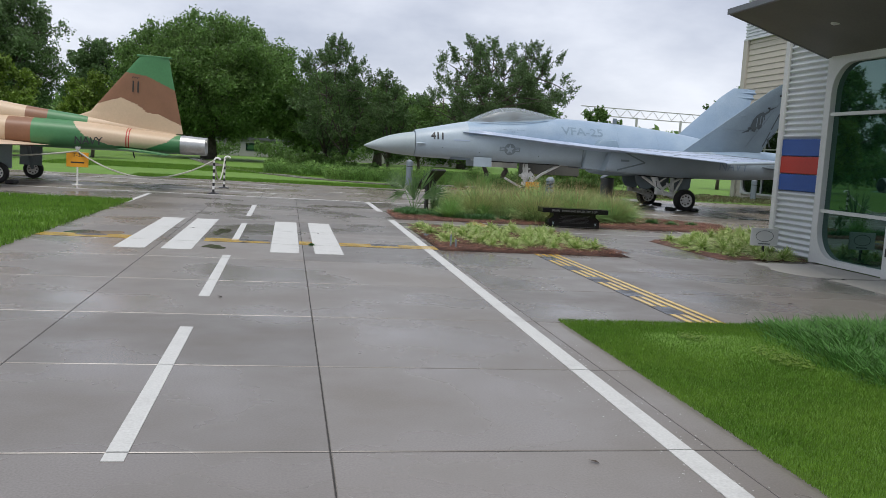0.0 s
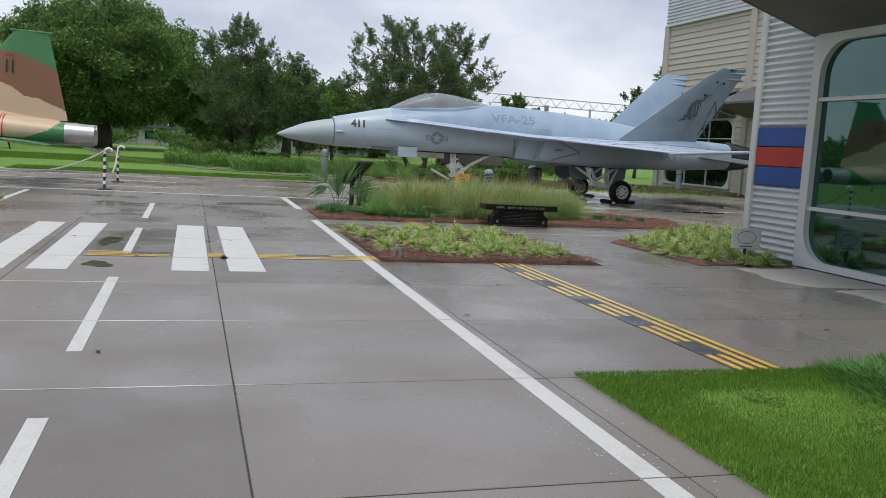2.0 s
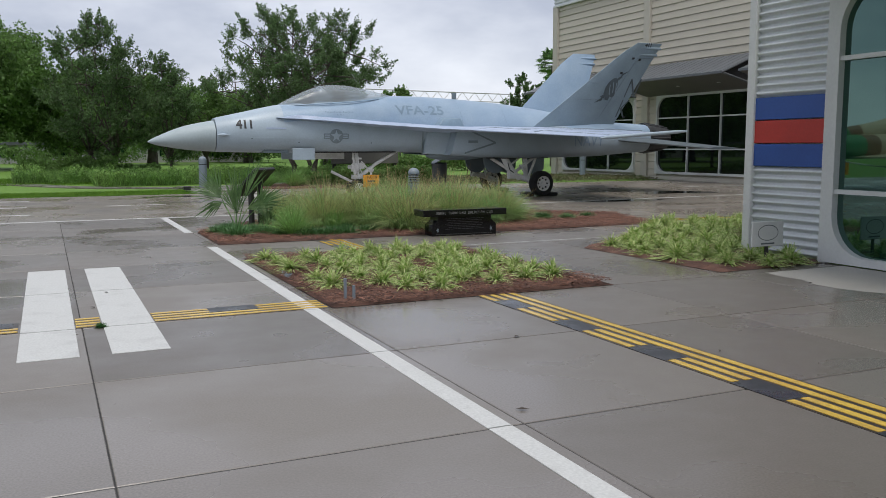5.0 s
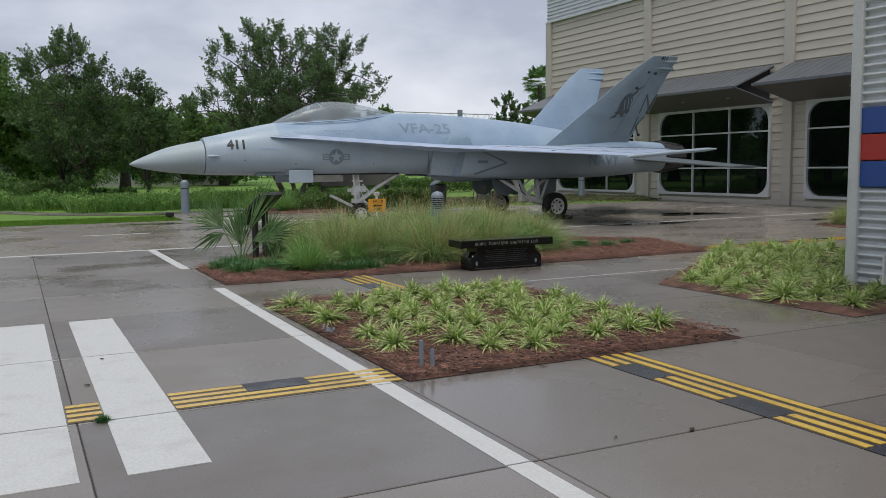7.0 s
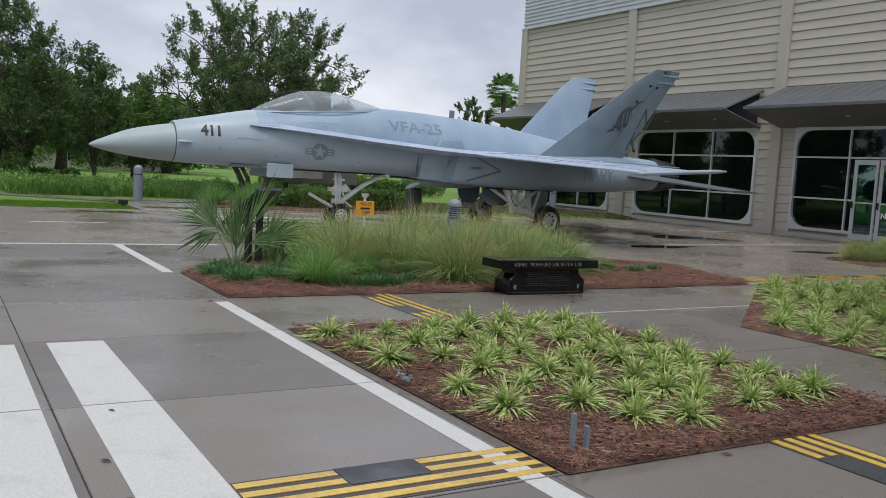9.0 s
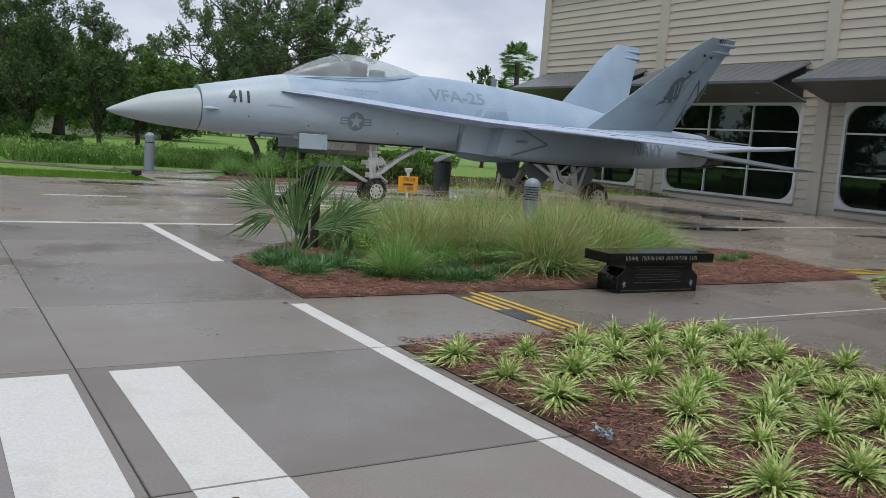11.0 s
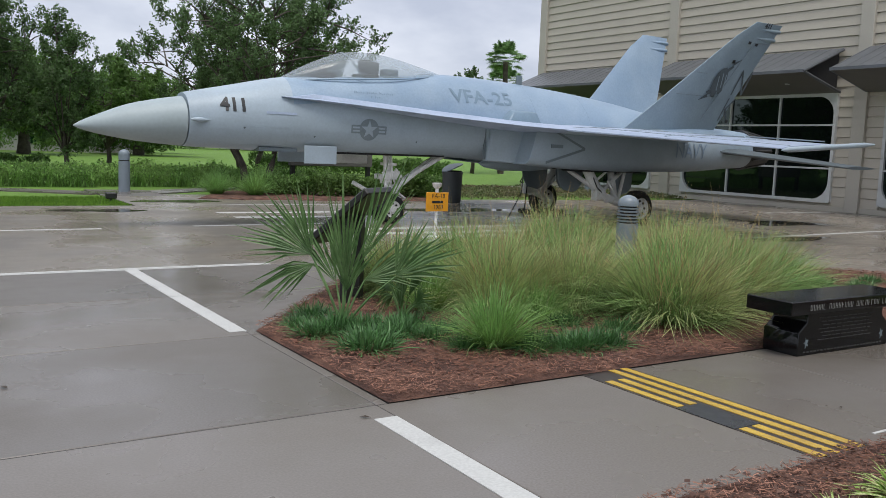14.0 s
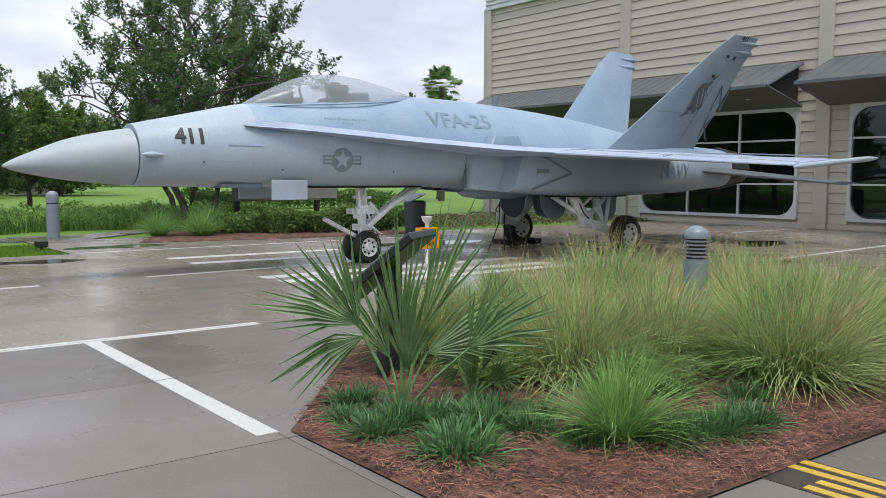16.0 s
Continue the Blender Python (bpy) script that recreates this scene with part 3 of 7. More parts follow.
roof = tagged(box("roof_hall", BX - 0.1, BX + 26, -2, 46.1, 11.5, 11.8, ROOFM), "flat grey roof of the museum hall", "roof", kind="structure")
PIL = [45.9, 38.15, 30.4, 22.65, 14.9]
for p in PIL:
    box("pilaster", BX - 0.06, BX + 0.12, p - 0.22, p + 0.22, 0, 8.82, TRIM, hall, bevel=0.01)
box("base_plinth", BX + 0.03, BX + 0.12, 0, 46, 0, 0.16, TRIM, hall)
WZ0, WZ1 = 0.36, 3.62
WINS = []
for hi, lo in zip(PIL, PIL[1:]):
    a, b = lo + 0.85, hi - 0.92
    WINS.append((a, b))
for (hi, lo), (a, b) in zip(zip(PIL, PIL[1:]), WINS):
    z = 0.16
    while z < 8.8:
        t = min(z + 0.312, 8.82)
        spans = [(lo + 0.22, hi - 0.22)]
        if z < 3.7:
            spans = [(lo + 0.22, a - 0.1), (b + 0.1, hi - 0.22)]
        for s0, s1 in spans:
            v = []
            for yy in (s0, s1):
                v += [(BX + 0.11, yy, z), (BX + 0.052, yy, z), (BX + 0.046, yy, z + 0.012), (BX + 0.078, yy, t - 0.014), (BX + 0.11, yy, t - 0.014)]
            mk("siding_board", v, [(0, 1, 2, 3, 4), (9, 8, 7, 6, 5), (0, 5, 6, 1), (1, 6, 7, 2), (2, 7, 8, 3), (3, 8, 9, 4)], SIDING, hall)
        z = t
# metal band over the siding
v, f = [], []
nz = 0
z = 8.85
prof = []
while z < 11.5:
    prof += [(BX - 0.04, z), (BX - 0.04, z + 0.07), (BX + 0.02, z + 0.09), (BX + 0.02, z + 0.15)]
    z += 0.18
for yy in (-2, 46.05):
    v += [(a, yy, b) for a, b in prof]
n = len(prof)
f = [(i, i + 1, n + i + 1, n + i) for i in range(n - 1)]
mk("metal_band", v, f, GREYMETAL, hall, "ribbed pale grey metal cladding")
box("band_ledge", BX - 0.08, BX + 0.1, -2, 46.1, 8.8, 8.87, ALU, hall)
for k, (a, b) in enumerate(WINS):
    d = (b - a) / 3
    rounded_window("window_%d" % (k + 1), BX, a, b, WZ0, WZ1, (a + d, a + 2 * d), (1.35, 2.72), label="dark tinted window with rounded corners and pale mullions", pane=HALLPANE)
    awning(BX, a - 0.12, b + 0.75, 3.74, 5.05, 4.24, 1.95)
# entrance door leaf in the third window bay
dx = BX - 0.03
door = tagged(empty("door_1", (dx, 0, 0)), "white framed glass entrance door", "door", kind="structure")
for k, (a, b) in enumerate(((26.4, 27.23), (25.5, 26.35))):
    inner = [(b - 0.13, 2.5), (a + 0.09, 2.5), (a + 0.09, 0.3), (b - 0.13, 0.3)]
    outer = [(b, 2.66), (a, 2.66), (a, 0.1), (b, 0.1)]
    clean(mk("door_leaf", *ring_vf(outer, inner, -0.05, 0.02), ALU, door, "white metal door frame"), 0.006)
    box("pane", -0.02, -0.01, a + 0.09, b - 0.13, 0.3, 2.5, PANE, door)
    box("cross_rail", -0.045, -0.005, a + 0.09, b - 0.13, 1.27, 1.32, ALU, door)
    box("door_handle", -0.11, -0.05, b - 0.07, b - 0.04, 1.1, 1.32, BLACKM, door)
words("lettering", "NO", 0.17, lambda a, b: (-0.024, 26.2 - a, 0.84 + b), WHITEM, door, "white letters on the glass", bold=0.012)
for k in range(3):
    box("lettering_bar", -0.025, -0.0205, 25.62, 25.94, 0.85 + 0.06 * k, 0.872 + 0.06 * k, WHITEM, door)

# ---- annex with corrugated wall, stripes and glazed door ----
AX = 9.1
annex = tagged(empty("wall_annex"), "silver corrugated metal annex wall with blue and red stripes", "wall", kind="structure")
box("core_wall", AX + 0.12, AX + 0.35, 13.62, 14.86, 0, 7.2, GREYMETAL, annex)
box("core_wall", AX + 0.12, AX + 0.35, -6, 13.62, 3.62, 7.2, GREYMETAL, annex)
box("core_wall", AX + 0.12, BX + 0.1, 14.7, 14.9, 0, 7.2, GREYMETAL, annex)
box("core_wall", AX + 0.12, AX + 0.35, -6, -1.0, 0, 3.62, GREYMETAL, annex)
annex_roof = tagged(box("roof_annex", AX, BX + 0.1, -6, 14.95, 7.2, 7.35, ROOFM), "flat dark metal roof of the annex", "roof", kind="structure")


def corrugated(y0, y1, z0, z1, face, name="corrugated_sheet"):
    per, n = 0.108, 0
    prof = []
    z = z0
    while z < z1 + 0.001:
        k = (z - z0) / per
        prof.append((0.024 * math.cos(2 * math.pi * k), z))
        z += per / 8
    v = []
    if face == "x":
        for yy in (y0, y1):
            v += [(AX + 0.03 + a, yy, b) for a, b in prof]
    else:
        for xx in (y0, y1):
            v += [(xx, 14.97 - a, b) for a, b in prof]
    n = len(prof)
    return mk(name, v, [(i, i + 1, n + i + 1, n + i) for i in range(n - 1)], GREYMETAL, annex, smooth=True)


corrugated(13.72, 14.95, 0.02, 1.21, "x")
corrugated(13.72, 14.95, 2.16, 7.15, "x")
corrugated(AX + 0.05, BX, 0.02, 7.15, "y")
for za, zb, mt, lab in ((1.21, 1.525, BLUE, "flat blue painted band"), (1.525, 1.845, RED, "flat red painted band"), (1.845, 2.16, BLUE, "flat blue painted band")):
    box("stripe_panel", AX + 0.01, AX + 0.1, 13.72, 14.95, za + 0.006, zb - 0.006, mt, annex, lab, bevel=0.008)
box("corner_trim", AX - 0.03, AX + 0.12, 14.92, 15.06, 0, 7.2, ALU, annex, "pale grey corner trim", bevel=0.01)
box("jamb_trim", AX - 0.02, AX + 0.12, 13.6, 13.72, 0, 3.7, ALU, annex, "pale grey jamb trim", bevel=0.01)
rounded_window("window_5", AX, 9.62, 13.5, 0.12, 3.42, (11.66, 10.55), (0.92, 2.57), r=0.5, label="dark green tinted window with rounded corners beside the entrance")
rounded_window("window_6", AX, -0.9, 9.38, 0.12, 3.42, (8.2, 6.4, 4.6, 2.8, 1.0), (0.92, 2.57), r=0.5, label="dark green tinted glass front with pale mullions")
box("mullion_post", AX - 0.08, AX + 0.1, 11.61, 11.73, 0, 3.55, ALU, annex)
box("head_trim", AX - 0.05, AX + 0.1, -1, 13.6, 3.52, 3.62, ALU, annex)
door2 = tagged(empty("door_2", (AX - 0.085, 0, 0)), "pale metal framed glass entrance door with white letters", "door", kind="structure")
for a, b, hinge in ((10.56, 11.6, 11.605), (9.5, 10.54, 9.48)):
    outer = [(b, 2.5), (a, 2.5), (a, 0.02), (b, 0.02)]
    inner = [(b - 0.14, 2.36), (a + 0.12, 2.36), (a + 0.12, 0.2), (b - 0.14, 0.2)]
    leaf = clean(mk("door_leaf", *ring_vf(outer, inner, -0.03, 0.03), ALU, door2, "pale metal door frame"), 0.006)
    box("pane", -0.004, 0.004, a + 0.12, b - 0.14, 0.2, 2.36, PANE, leaf)
    for z in (0.35, 0.98, 1.62, 2.25):
        tube("hinge", [(-0.04, hinge, z), (-0.04, hinge, z + 0.13)], 0.016, BLACKM, leaf, sides=8)
    tube("door_handle", [(-0.03, a + 0.06, 0.95), (-0.09, a + 0.06, 0.95), (-0.09, a + 0.06, 1.3), (-0.03, a + 0.06, 1.3)], 0.012, BLACKM, leaf, sides=8)
words("lettering", "NO", 0.12, lambda a, b: (-0.0075, 11.45 - a, 0.69 + b), WHITEM, door2, "white letters on the glass", bold=0.01)
for k in range(3):
    box("lettering_bar", -0.008, -0.0045, 10.8, 11.2, 0.69 + 0.045 * k, 0.706 + 0.045 * k, WHITEM, door2)
awning(AX, -1.0, 13.75, 3.56, 4.95, 4.15, 1.9, group="annex awning")


# ---- the jet fighter on display ----
def interp(tab, s):
    if s <= tab[0][0]:
        return tab[0][1:]
    for p, q in zip(tab, tab[1:]):
        if s <= q[0]:
            t = (s - p[0]) / (q[0] - p[0])
            t = t if len(tab) < 3 else t
            return tuple(a + (b - a) * t for a, b in zip(p[1:], q[1:]))
    return tab[-1][1:]


def ring_at(s, w, zc, zt, zb, n_top, n_bot, cy=0.0, count=36):
    pts = []
    for i in range(count):
        a = 2 * math.pi * i / count
        c, d = math.cos(a), math.sin(a)
        n = n_top if d >= 0 else n_bot
        y = w * math.copysign(abs(c) ** (2 / n), c)
        h = (zt - zc) if d >= 0 else (zc - zb)
        z = zc + h * math.copysign(abs(d) ** (2 / n), d)
        pts.append((s, cy + y, z))
    return pts


# station: half width, widest height, top, bottom, squareness above and below
BODY = [(1.71, 0.472, 1.81, 2.275, 1.37, 2.1, 2.2), (2.5, 0.56, 1.86, 2.45, 1.35, 2.1, 2.4), (3.45, 0.63, 1.9, 2.655, 1.34, 2.0, 2.6), (4.2, 0.68, 1.95, 2.72, 1.34, 2.2, 2.8),
        (5.0, 0.72, 1.98, 2.78, 1.34, 2.4, 3.0), (6.0, 0.74, 2.0, 2.87, 1.34, 2.3, 3.0), (6.85, 0.75, 2.02, 2.975, 1.34, 1.9, 3.0), (8.4, 0.78, 2.02, 2.955, 1.28, 1.6, 3.0),
        (10.3, 0.82, 2.0, 2.84, 1.24, 1.5, 3.0), (11.8, 0.86, 1.95, 2.68, 1.2, 1.6, 3.0), (13.0, 0.88, 1.9, 2.48, 1.22, 2.2, 3.0), (14.5, 0.8, 1.85, 2.3, 1.3, 2.4, 3.0), (15.6, 0.5, 1.8, 2.1, 1.5, 2.4, 3.0)]
RADOME = [(0.0, 0.012, 1.64, 1.652, 1.628, 2, 2), (0.06, 0.05, 1.645, 1.695, 1.6, 2, 2), (0.3, 0.15, 1.665, 1.81, 1.535, 2, 2), (0.8, 0.29, 1.71, 2.015, 1.45, 2, 2),
          (1.3, 0.395, 1.76, 2.14, 1.4, 2, 2), (1.69, 0.465, 1.8, 2.21, 1.375, 2.05, 2.1)]


def smooth_tab(tab, step):
    """Even stations along a table, eased between its rows."""
    out, s = [], tab[0][0]
    cols = list(zip(*tab))
    xs = np.array(cols[0])
    while s < tab[-1][0] + 1e-6:
        row = []
        for c in cols[1:]:
            c = np.array(c)
            k = min(max(int(np.searchsorted(xs, s) - 1), 0), len(xs) - 2)
            h = xs[k + 1] - xs[k]
            t = (s - xs[k]) / h
            m0 = (c[k + 1] - c[k - 1]) / (xs[k + 1] - xs[k - 1]) if k > 0 else (c[k + 1] - c[k]) / h
            m1 = (c[k + 2] - c[k]) / (xs[k + 2] - xs[k]) if k + 2 < len(xs) else (c[k + 1] - c[k]) / h
            row.append(float((2 * t**3 - 3 * t**2 + 1) * c[k] + (t**3 - 2 * t**2 + t) * h * m0 + (-2 * t**3 + 3 * t**2) * c[k + 1] + (t**3 - t**2) * h * m1))
        out.append((s, *row))
        s += step
    return out


FINE = smooth_tab(BODY, 0.2)


def body_side(s, z, off=0.006):
    w, zc, zt, zb, nt, nb = interp(FINE, s)
    n, h = (nt, zt - zc) if z >= zc else (nb, zc - zb)
    return -(w * max(0.0, 1 - min(1, abs(z - zc) / h) ** n) ** (1 / n)) - off


jet = tagged(empty("jet_fighter", (2.53, 29.6, 0), 1.1), "grey twin-tail navy jet fighter parked on wet concrete", "airplane")
rad = loft("radome", [ring_at(*r[:5], r[5], r[6]) for r in smooth_tab(RADOME, 0.0845)], F_RADOME, jet, "smooth pale grey nose cone")
rings = [ring_at(*r[:5], r[5], r[6]) for r in FINE]
fus = loft("fuselage", rings, F_LIGHT, jet, "two-tone grey fuselage with worn paint")
fus.data.materials.append(F_BLUE)
for p in fus.data.polygons:
    c = p.center
    s = c.x
    if c.z > (2.22 if s < 6.8 else 2.04) and s > 3.5:
        p.material_index = 1
fus_lines = [8.9, 10.4, 12.4]
for s in fus_lines:
    w = interp(FINE, s)
    ra, rb = ring_at(s - 0.003, w[0] + 0.003, w[1], w[2] + 0.003, w[3] - 0.003, w[4], w[5]), ring_at(s + 0.003, w[0] + 0.003, w[1], w[2] + 0.003, w[3] - 0.003, w[4], w[5])
    n = len(ra)
    mk("panel_seam", ra + rb, [(i, (i + 1) % n, n + (i + 1) % n, n + i) for i in range(n)], F_LET, jet)

# canopy: glass, bow frame, sill, seat and panel inside
CAN = [(3.45, 0.06, 2.6, 2.64), (3.7, 0.2, 2.62, 2.78), (4.1, 0.33, 2.655, 2.98), (4.57, 0.42, 2.69, 3.17), (5.0, 0.46, 2.72, 3.245), (5.5, 0.46, 2.76, 3.235), (6.0, 0.39, 2.81, 3.16), (6.5, 0.25, 2.88, 3.06), (6.85, 0.08, 2.95, 2.985)]


def canopy_ring(s, w, zb, zt, lift=0.0, n=15):
    pts = []
    for i in range(n):
        a = math.pi * i / (n - 1)
        pts.append((s + 0.0, (w + lift) * math.cos(a), zb + (zt + lift - zb) * math.sin(a) ** 0.85))
    return pts


def open_loft(name, rows, mat, parent, label=""):
    n = len(rows[0])
    v = [p for r in rows for p in r]
    f = [(k * n + i, k * n + i + 1, (k + 1) * n + i + 1, (k + 1) * n + i) for k in range(len(rows) - 1) for i in range(n - 1)]
    return clean(mk(name, v, f, mat, parent, label))


can_rows = smooth_tab(CAN, 0.1)
gl = open_loft("canopy", [canopy_ring(*r) for r in can_rows], CANOPY, jet, "curved canopy glass with a pale reflected haze in its colour")
gl.visible_shadow = False
bow = []
for s0 in (4.64, 4.69):
    w, zb, zt = interp(can_rows, s0)
    base = canopy_ring(s0, w, zb, zt, 0.012)
    bow.append([(p[0] + 0.28 * (1 - (p[2] - zb) / (zt - zb)), p[1], p[2]) for p in base])
open_loft("bow_frame", bow, F_MID, gl, "grey canopy bow frame")
for side in (-1, 1):
    pts = [(s, side * (w + 0.01), zb + 0.0) for s, w, zb, zt in can_rows]
    mk("canopy_sill", *tube_vf(pts, 0.018, 6), F_BLUE, gl)
seat = mk("ejection_seat", *merged([box_vf(5.05, 5.4, -0.24, 0.24, 2.3, 2.85), box_vf(5.18, 5.42, -0.2, 0.2, 2.85, 3.08), box_vf(5.12, 5.3, -0.13, 0.13, 2.95, 3.12), box_vf(4.7, 5.1, -0.24, 0.24, 2.3, 2.5)]), SEATM, jet, "dark ejection seat with headrest")
clean(seat, 0.03, 2)
clean(mk("instrument_panel", *merged([box_vf(4.15, 4.45, -0.3, 0.3, 2.5, 2.8), box_vf(4.3, 4.4, -0.1, 0.1, 2.8, 2.95)]), DARK, jet, "black glareshield and head-up display"), 0.03, 2)
clean(mk("rear_deck", *merged([box_vf(5.5, 6.3, -0.25, 0.25, 2.6, 2.84), box_vf(5.6, 5.9, -0.12, 0.12, 2.84, 2.98)]), F_MID, jet), 0.03, 2)

# leading-edge extensions
LEX = [(3.3, 0.575, 2.29, 0.008), (3.5, 0.655, 2.275, 0.03), (3.9, 0.76, 2.26, 0.045), (4.6, 0.88, 2.215, 0.05), (5.4, 1.02, 2.16, 0.06), (6.2, 1.2, 2.1, 0.07), (7.0, 1.42, 2.05, 0.08), (7.7, 1.68, 2.0, 0.09), (8.3, 1.93, 1.97, 0.1), (8.8, 2.02, 1.96, 0.1), (9.6, 2.02, 1.98, 0.1)]
for side in (-1, 1):
    rows = []
    for s, y, z, th in LEX:
        zi = z + min(0.12, (s - 3.3) * 0.2)
        rows.append([(s, side * 0.4, zi), (s, side * (y * 0.75 + 0.1), zi - 0.02), (s, side * (y - 0.06), z + th * 0.45), (s, side * y, z), (s, side * (y - 0.06), z - th * 0.4), (s, side * 0.4, z - th)])
    ob = loft("leading_edge_extension", rows, F_TOP, jet, "pale blue-grey root extension of the wing")
    vent = mk("vent_box", [(7.95, side * 1.0, 2.06), (8.85, side * 1.0, 2.06), (8.85, side * 0.72, 2.1), (7.95, side * 0.72, 2.1), (8.15, side * 0.93, 2.3), (8.75, side * 0.93, 2.3), (8.75, side * 0.75, 2.33), (8.15, side * 0.75, 2.33)],
              [(0, 1, 2, 3), (4, 5, 6, 7), (0, 1, 5, 4), (1, 2, 6, 5), (2, 3, 7, 6), (3, 0, 4, 7)], F_LET, jet, "blue-grey bleed vent")
    clean(vent, 0.02)


def foil(le, te, z_le, z_te, thick, put, n=9):
    """Aerofoil outline between two chord ends; put(chord place, height) gives the point."""
    up, lo = [], []
    for k in range(n):
        t = k / (n - 1)
        h = thick * 2.6 * math.sqrt(t + 0.002) * (1 - t) * 0.5 + 0.004
        s = le + (te - le) * t
        z = z_le + (z_te - z_le) * t
        up.append(put(s, z + h))
        lo.append(put(s, z - h))
    return up + lo[::-1]


def nac_n(s):
    """Squareness of the trunk: boxy at the intake, round at the nozzle."""
    return 6.0 - 3.6 * max(0, min(1, (s - 8) / 5))


NAC = [(8.3, 0.36, 1.66, 2.0, 1.25, 1.05), (8.6, 0.4, 1.65, 2.02, 1.22, 1.04), (9.6, 0.56, 1.64, 2.04, 1.17, 0.94), (11.0, 0.68, 1.66, 2.05, 1.14, 0.86), (12.5, 0.72, 1.7, 2.15, 1.15, 0.72),
       (13.8, 0.64, 1.74, 2.26, 1.18, 0.64), (15.0, 0.54, 1.76, 2.24, 1.26, 0.58), (15.75, 0.49, 1.76, 2.2, 1.3, 0.56)]
for side in (-1, 1):
    rows = []
    for y, le, te, zl, zt_, th in ((0.6, 8.1, 12.95, 1.99, 2.02, 0.2), (1.95, 8.62, 12.8, 1.95, 2.0, 0.17), (3.6, 9.45, 12.6, 1.85, 1.94, 0.11), (5.5, 10.45, 12.35, 1.73, 1.85, 0.06)):
        rows.append(foil(le, te, zl, zt_, th, lambda s, h, y=y: (s, side * y, h)))
    wing = loft("wing", rows, F_TOP, jet, "thin pale blue-grey wing")
    wing.data.materials.append(F_LIGHT)
    for p in wing.data.polygons:
        if p.normal.z < -0.2:
            p.material_index = 1
    for y0, y1 in ((1.95, 3.6), (3.65, 5.45)):
        t0, t1 = (y0 - 1.95) / 3.55, (y1 - 1.95) / 3.55
        sa, sb = 12.8 - 0.45 * t0 - 0.75 + 0.2 * t0, 12.8 - 0.45 * t1 - 0.75 + 0.2 * t1
        za, zb = 2.045 - 0.12 * t0, 2.045 - 0.14 * t1
        mk("flap_seam", *tube_vf([(sa, side * y0, za - 0.01), (sb, side * y1, zb - 0.01)], 0.012, 5), F_MID, wing)
    for p, q in (((3.6, 9.62), (3.6, 12.55)), ((1.95, 9.25), (3.55, 9.95)), ((3.65, 10.0), (5.45, 10.78)), ((1.95, 8.75), (1.95, 12.05)), ((2.7, 9.6), (2.7, 12.0)), ((4.5, 10.4), (4.5, 11.9))):
        pts = []
        for k in range(9):
            y, x = p[0] + (q[0] - p[0]) * k / 8, p[1] + (q[1] - p[1]) * k / 8
            le, te, zl, zt_, th = interp([(0.6, 8.1, 12.95, 1.99, 2.02, 0.2), (1.95, 8.62, 12.8, 1.95, 2.0, 0.17), (3.6, 9.45, 12.6, 1.85, 1.94, 0.11), (5.5, 10.45, 12.35, 1.73, 1.85, 0.06)], y)
            u = max(0.0, min(1.0, (x - le) / (te - le)))
            pts.append((x, side * y, zl + (zt_ - zl) * u + th * 2.6 * math.sqrt(u + 0.002) * (1 - u) * 0.5 + 0.004))
        mk("wing_seam", *tube_vf(pts, 0.008, 5), F_MID, wing)
    rail = loft("wingtip_rail", [[(s, side * 5.56 + r * math.cos(a), z + r * math.sin(a)) for a in [2 * math.pi * i / 10 for i in range(10)]] for s, r, z in ((10.4, 0.015, 1.7), (10.6, 0.05, 1.715), (12.9, 0.05, 1.87), (13.25, 0.02, 1.89))], F_LIGHT, jet, "slim launch rail on the wing tip")
    rows = []
    for y, le, te, z, th in ((0.6, 13.7, 15.9, 1.76, 0.14), (1.0, 14.05, 16.0, 1.71, 0.14), (3.3, 16.2, 17.4, 1.42, 0.07)):
        rows.append(foil(le, te, z, z, th, lambda s, h, y=y: (s, side * y, h)))
    # underside shade is put into the colour: marking grey instead of mid grey
    loft("stabilator", rows, F_DARKM, jet, "drooped grey horizontal tail, darkened in colour for its underside shade")
    rows = []
    for t in (-0.05, 0.0, 0.45, 0.86, 1.0):
        y, z = 0.98 + 0.8 * t, 2.22 + 2.48 * t
        le, te = 11.4 + 3.0 * t, 14.25 + 1.2 * t
        if t == 1.0:
            le += 0.12
        rows.append(foil(le, te, 0, 0, 0.12 * (1 - 0.6 * t), lambda s, h, y=y, z=z: (s, side * y + h * 0.95, z - side * h * 0.3)))
    fin = loft("tail_fin", rows, F_FIN if side < 0 else F_BLUE, jet, "canted vertical tail fin")
    for t in (0.86, 0.94):
        y, z = 0.98 + 0.8 * t, 2.22 + 2.48 * t
        te = 14.25 + 1.2 * t
        lathe("fin_fairing", [(0.004, -0.75), (0.035, -0.6), (0.05, -0.2), (0.045, 0.05), (0.004, 0.1)], F_FIN if side < 0 else F_BLUE, fin, axis="x", centre=(te, side * (y + 0.0), z), sides=10)
    # engine trunk from intake to nozzle
    rows = [ring_at(r[0] + 0.0, r[1], r[2], r[3], r[4], nac_n(r[0]), nac_n(r[0]), side * r[5], 28) for r in smooth_tab(NAC, 0.2)]
    first = [(p[0] + 0.1 * (p[2] - 1.66) / 0.36, p[1], p[2]) for p in rows[0]]
    nac = loft("engine_trunk", [first] + rows[2:], F_LIGHT, jet, "grey engine intake trunk", caps=False)
    nac.data.materials.append(F_BLUE)
    for p in nac.data.polygons:
        if p.center.z > 1.93 and p.center.x > 12.2:
            p.material_index = 1
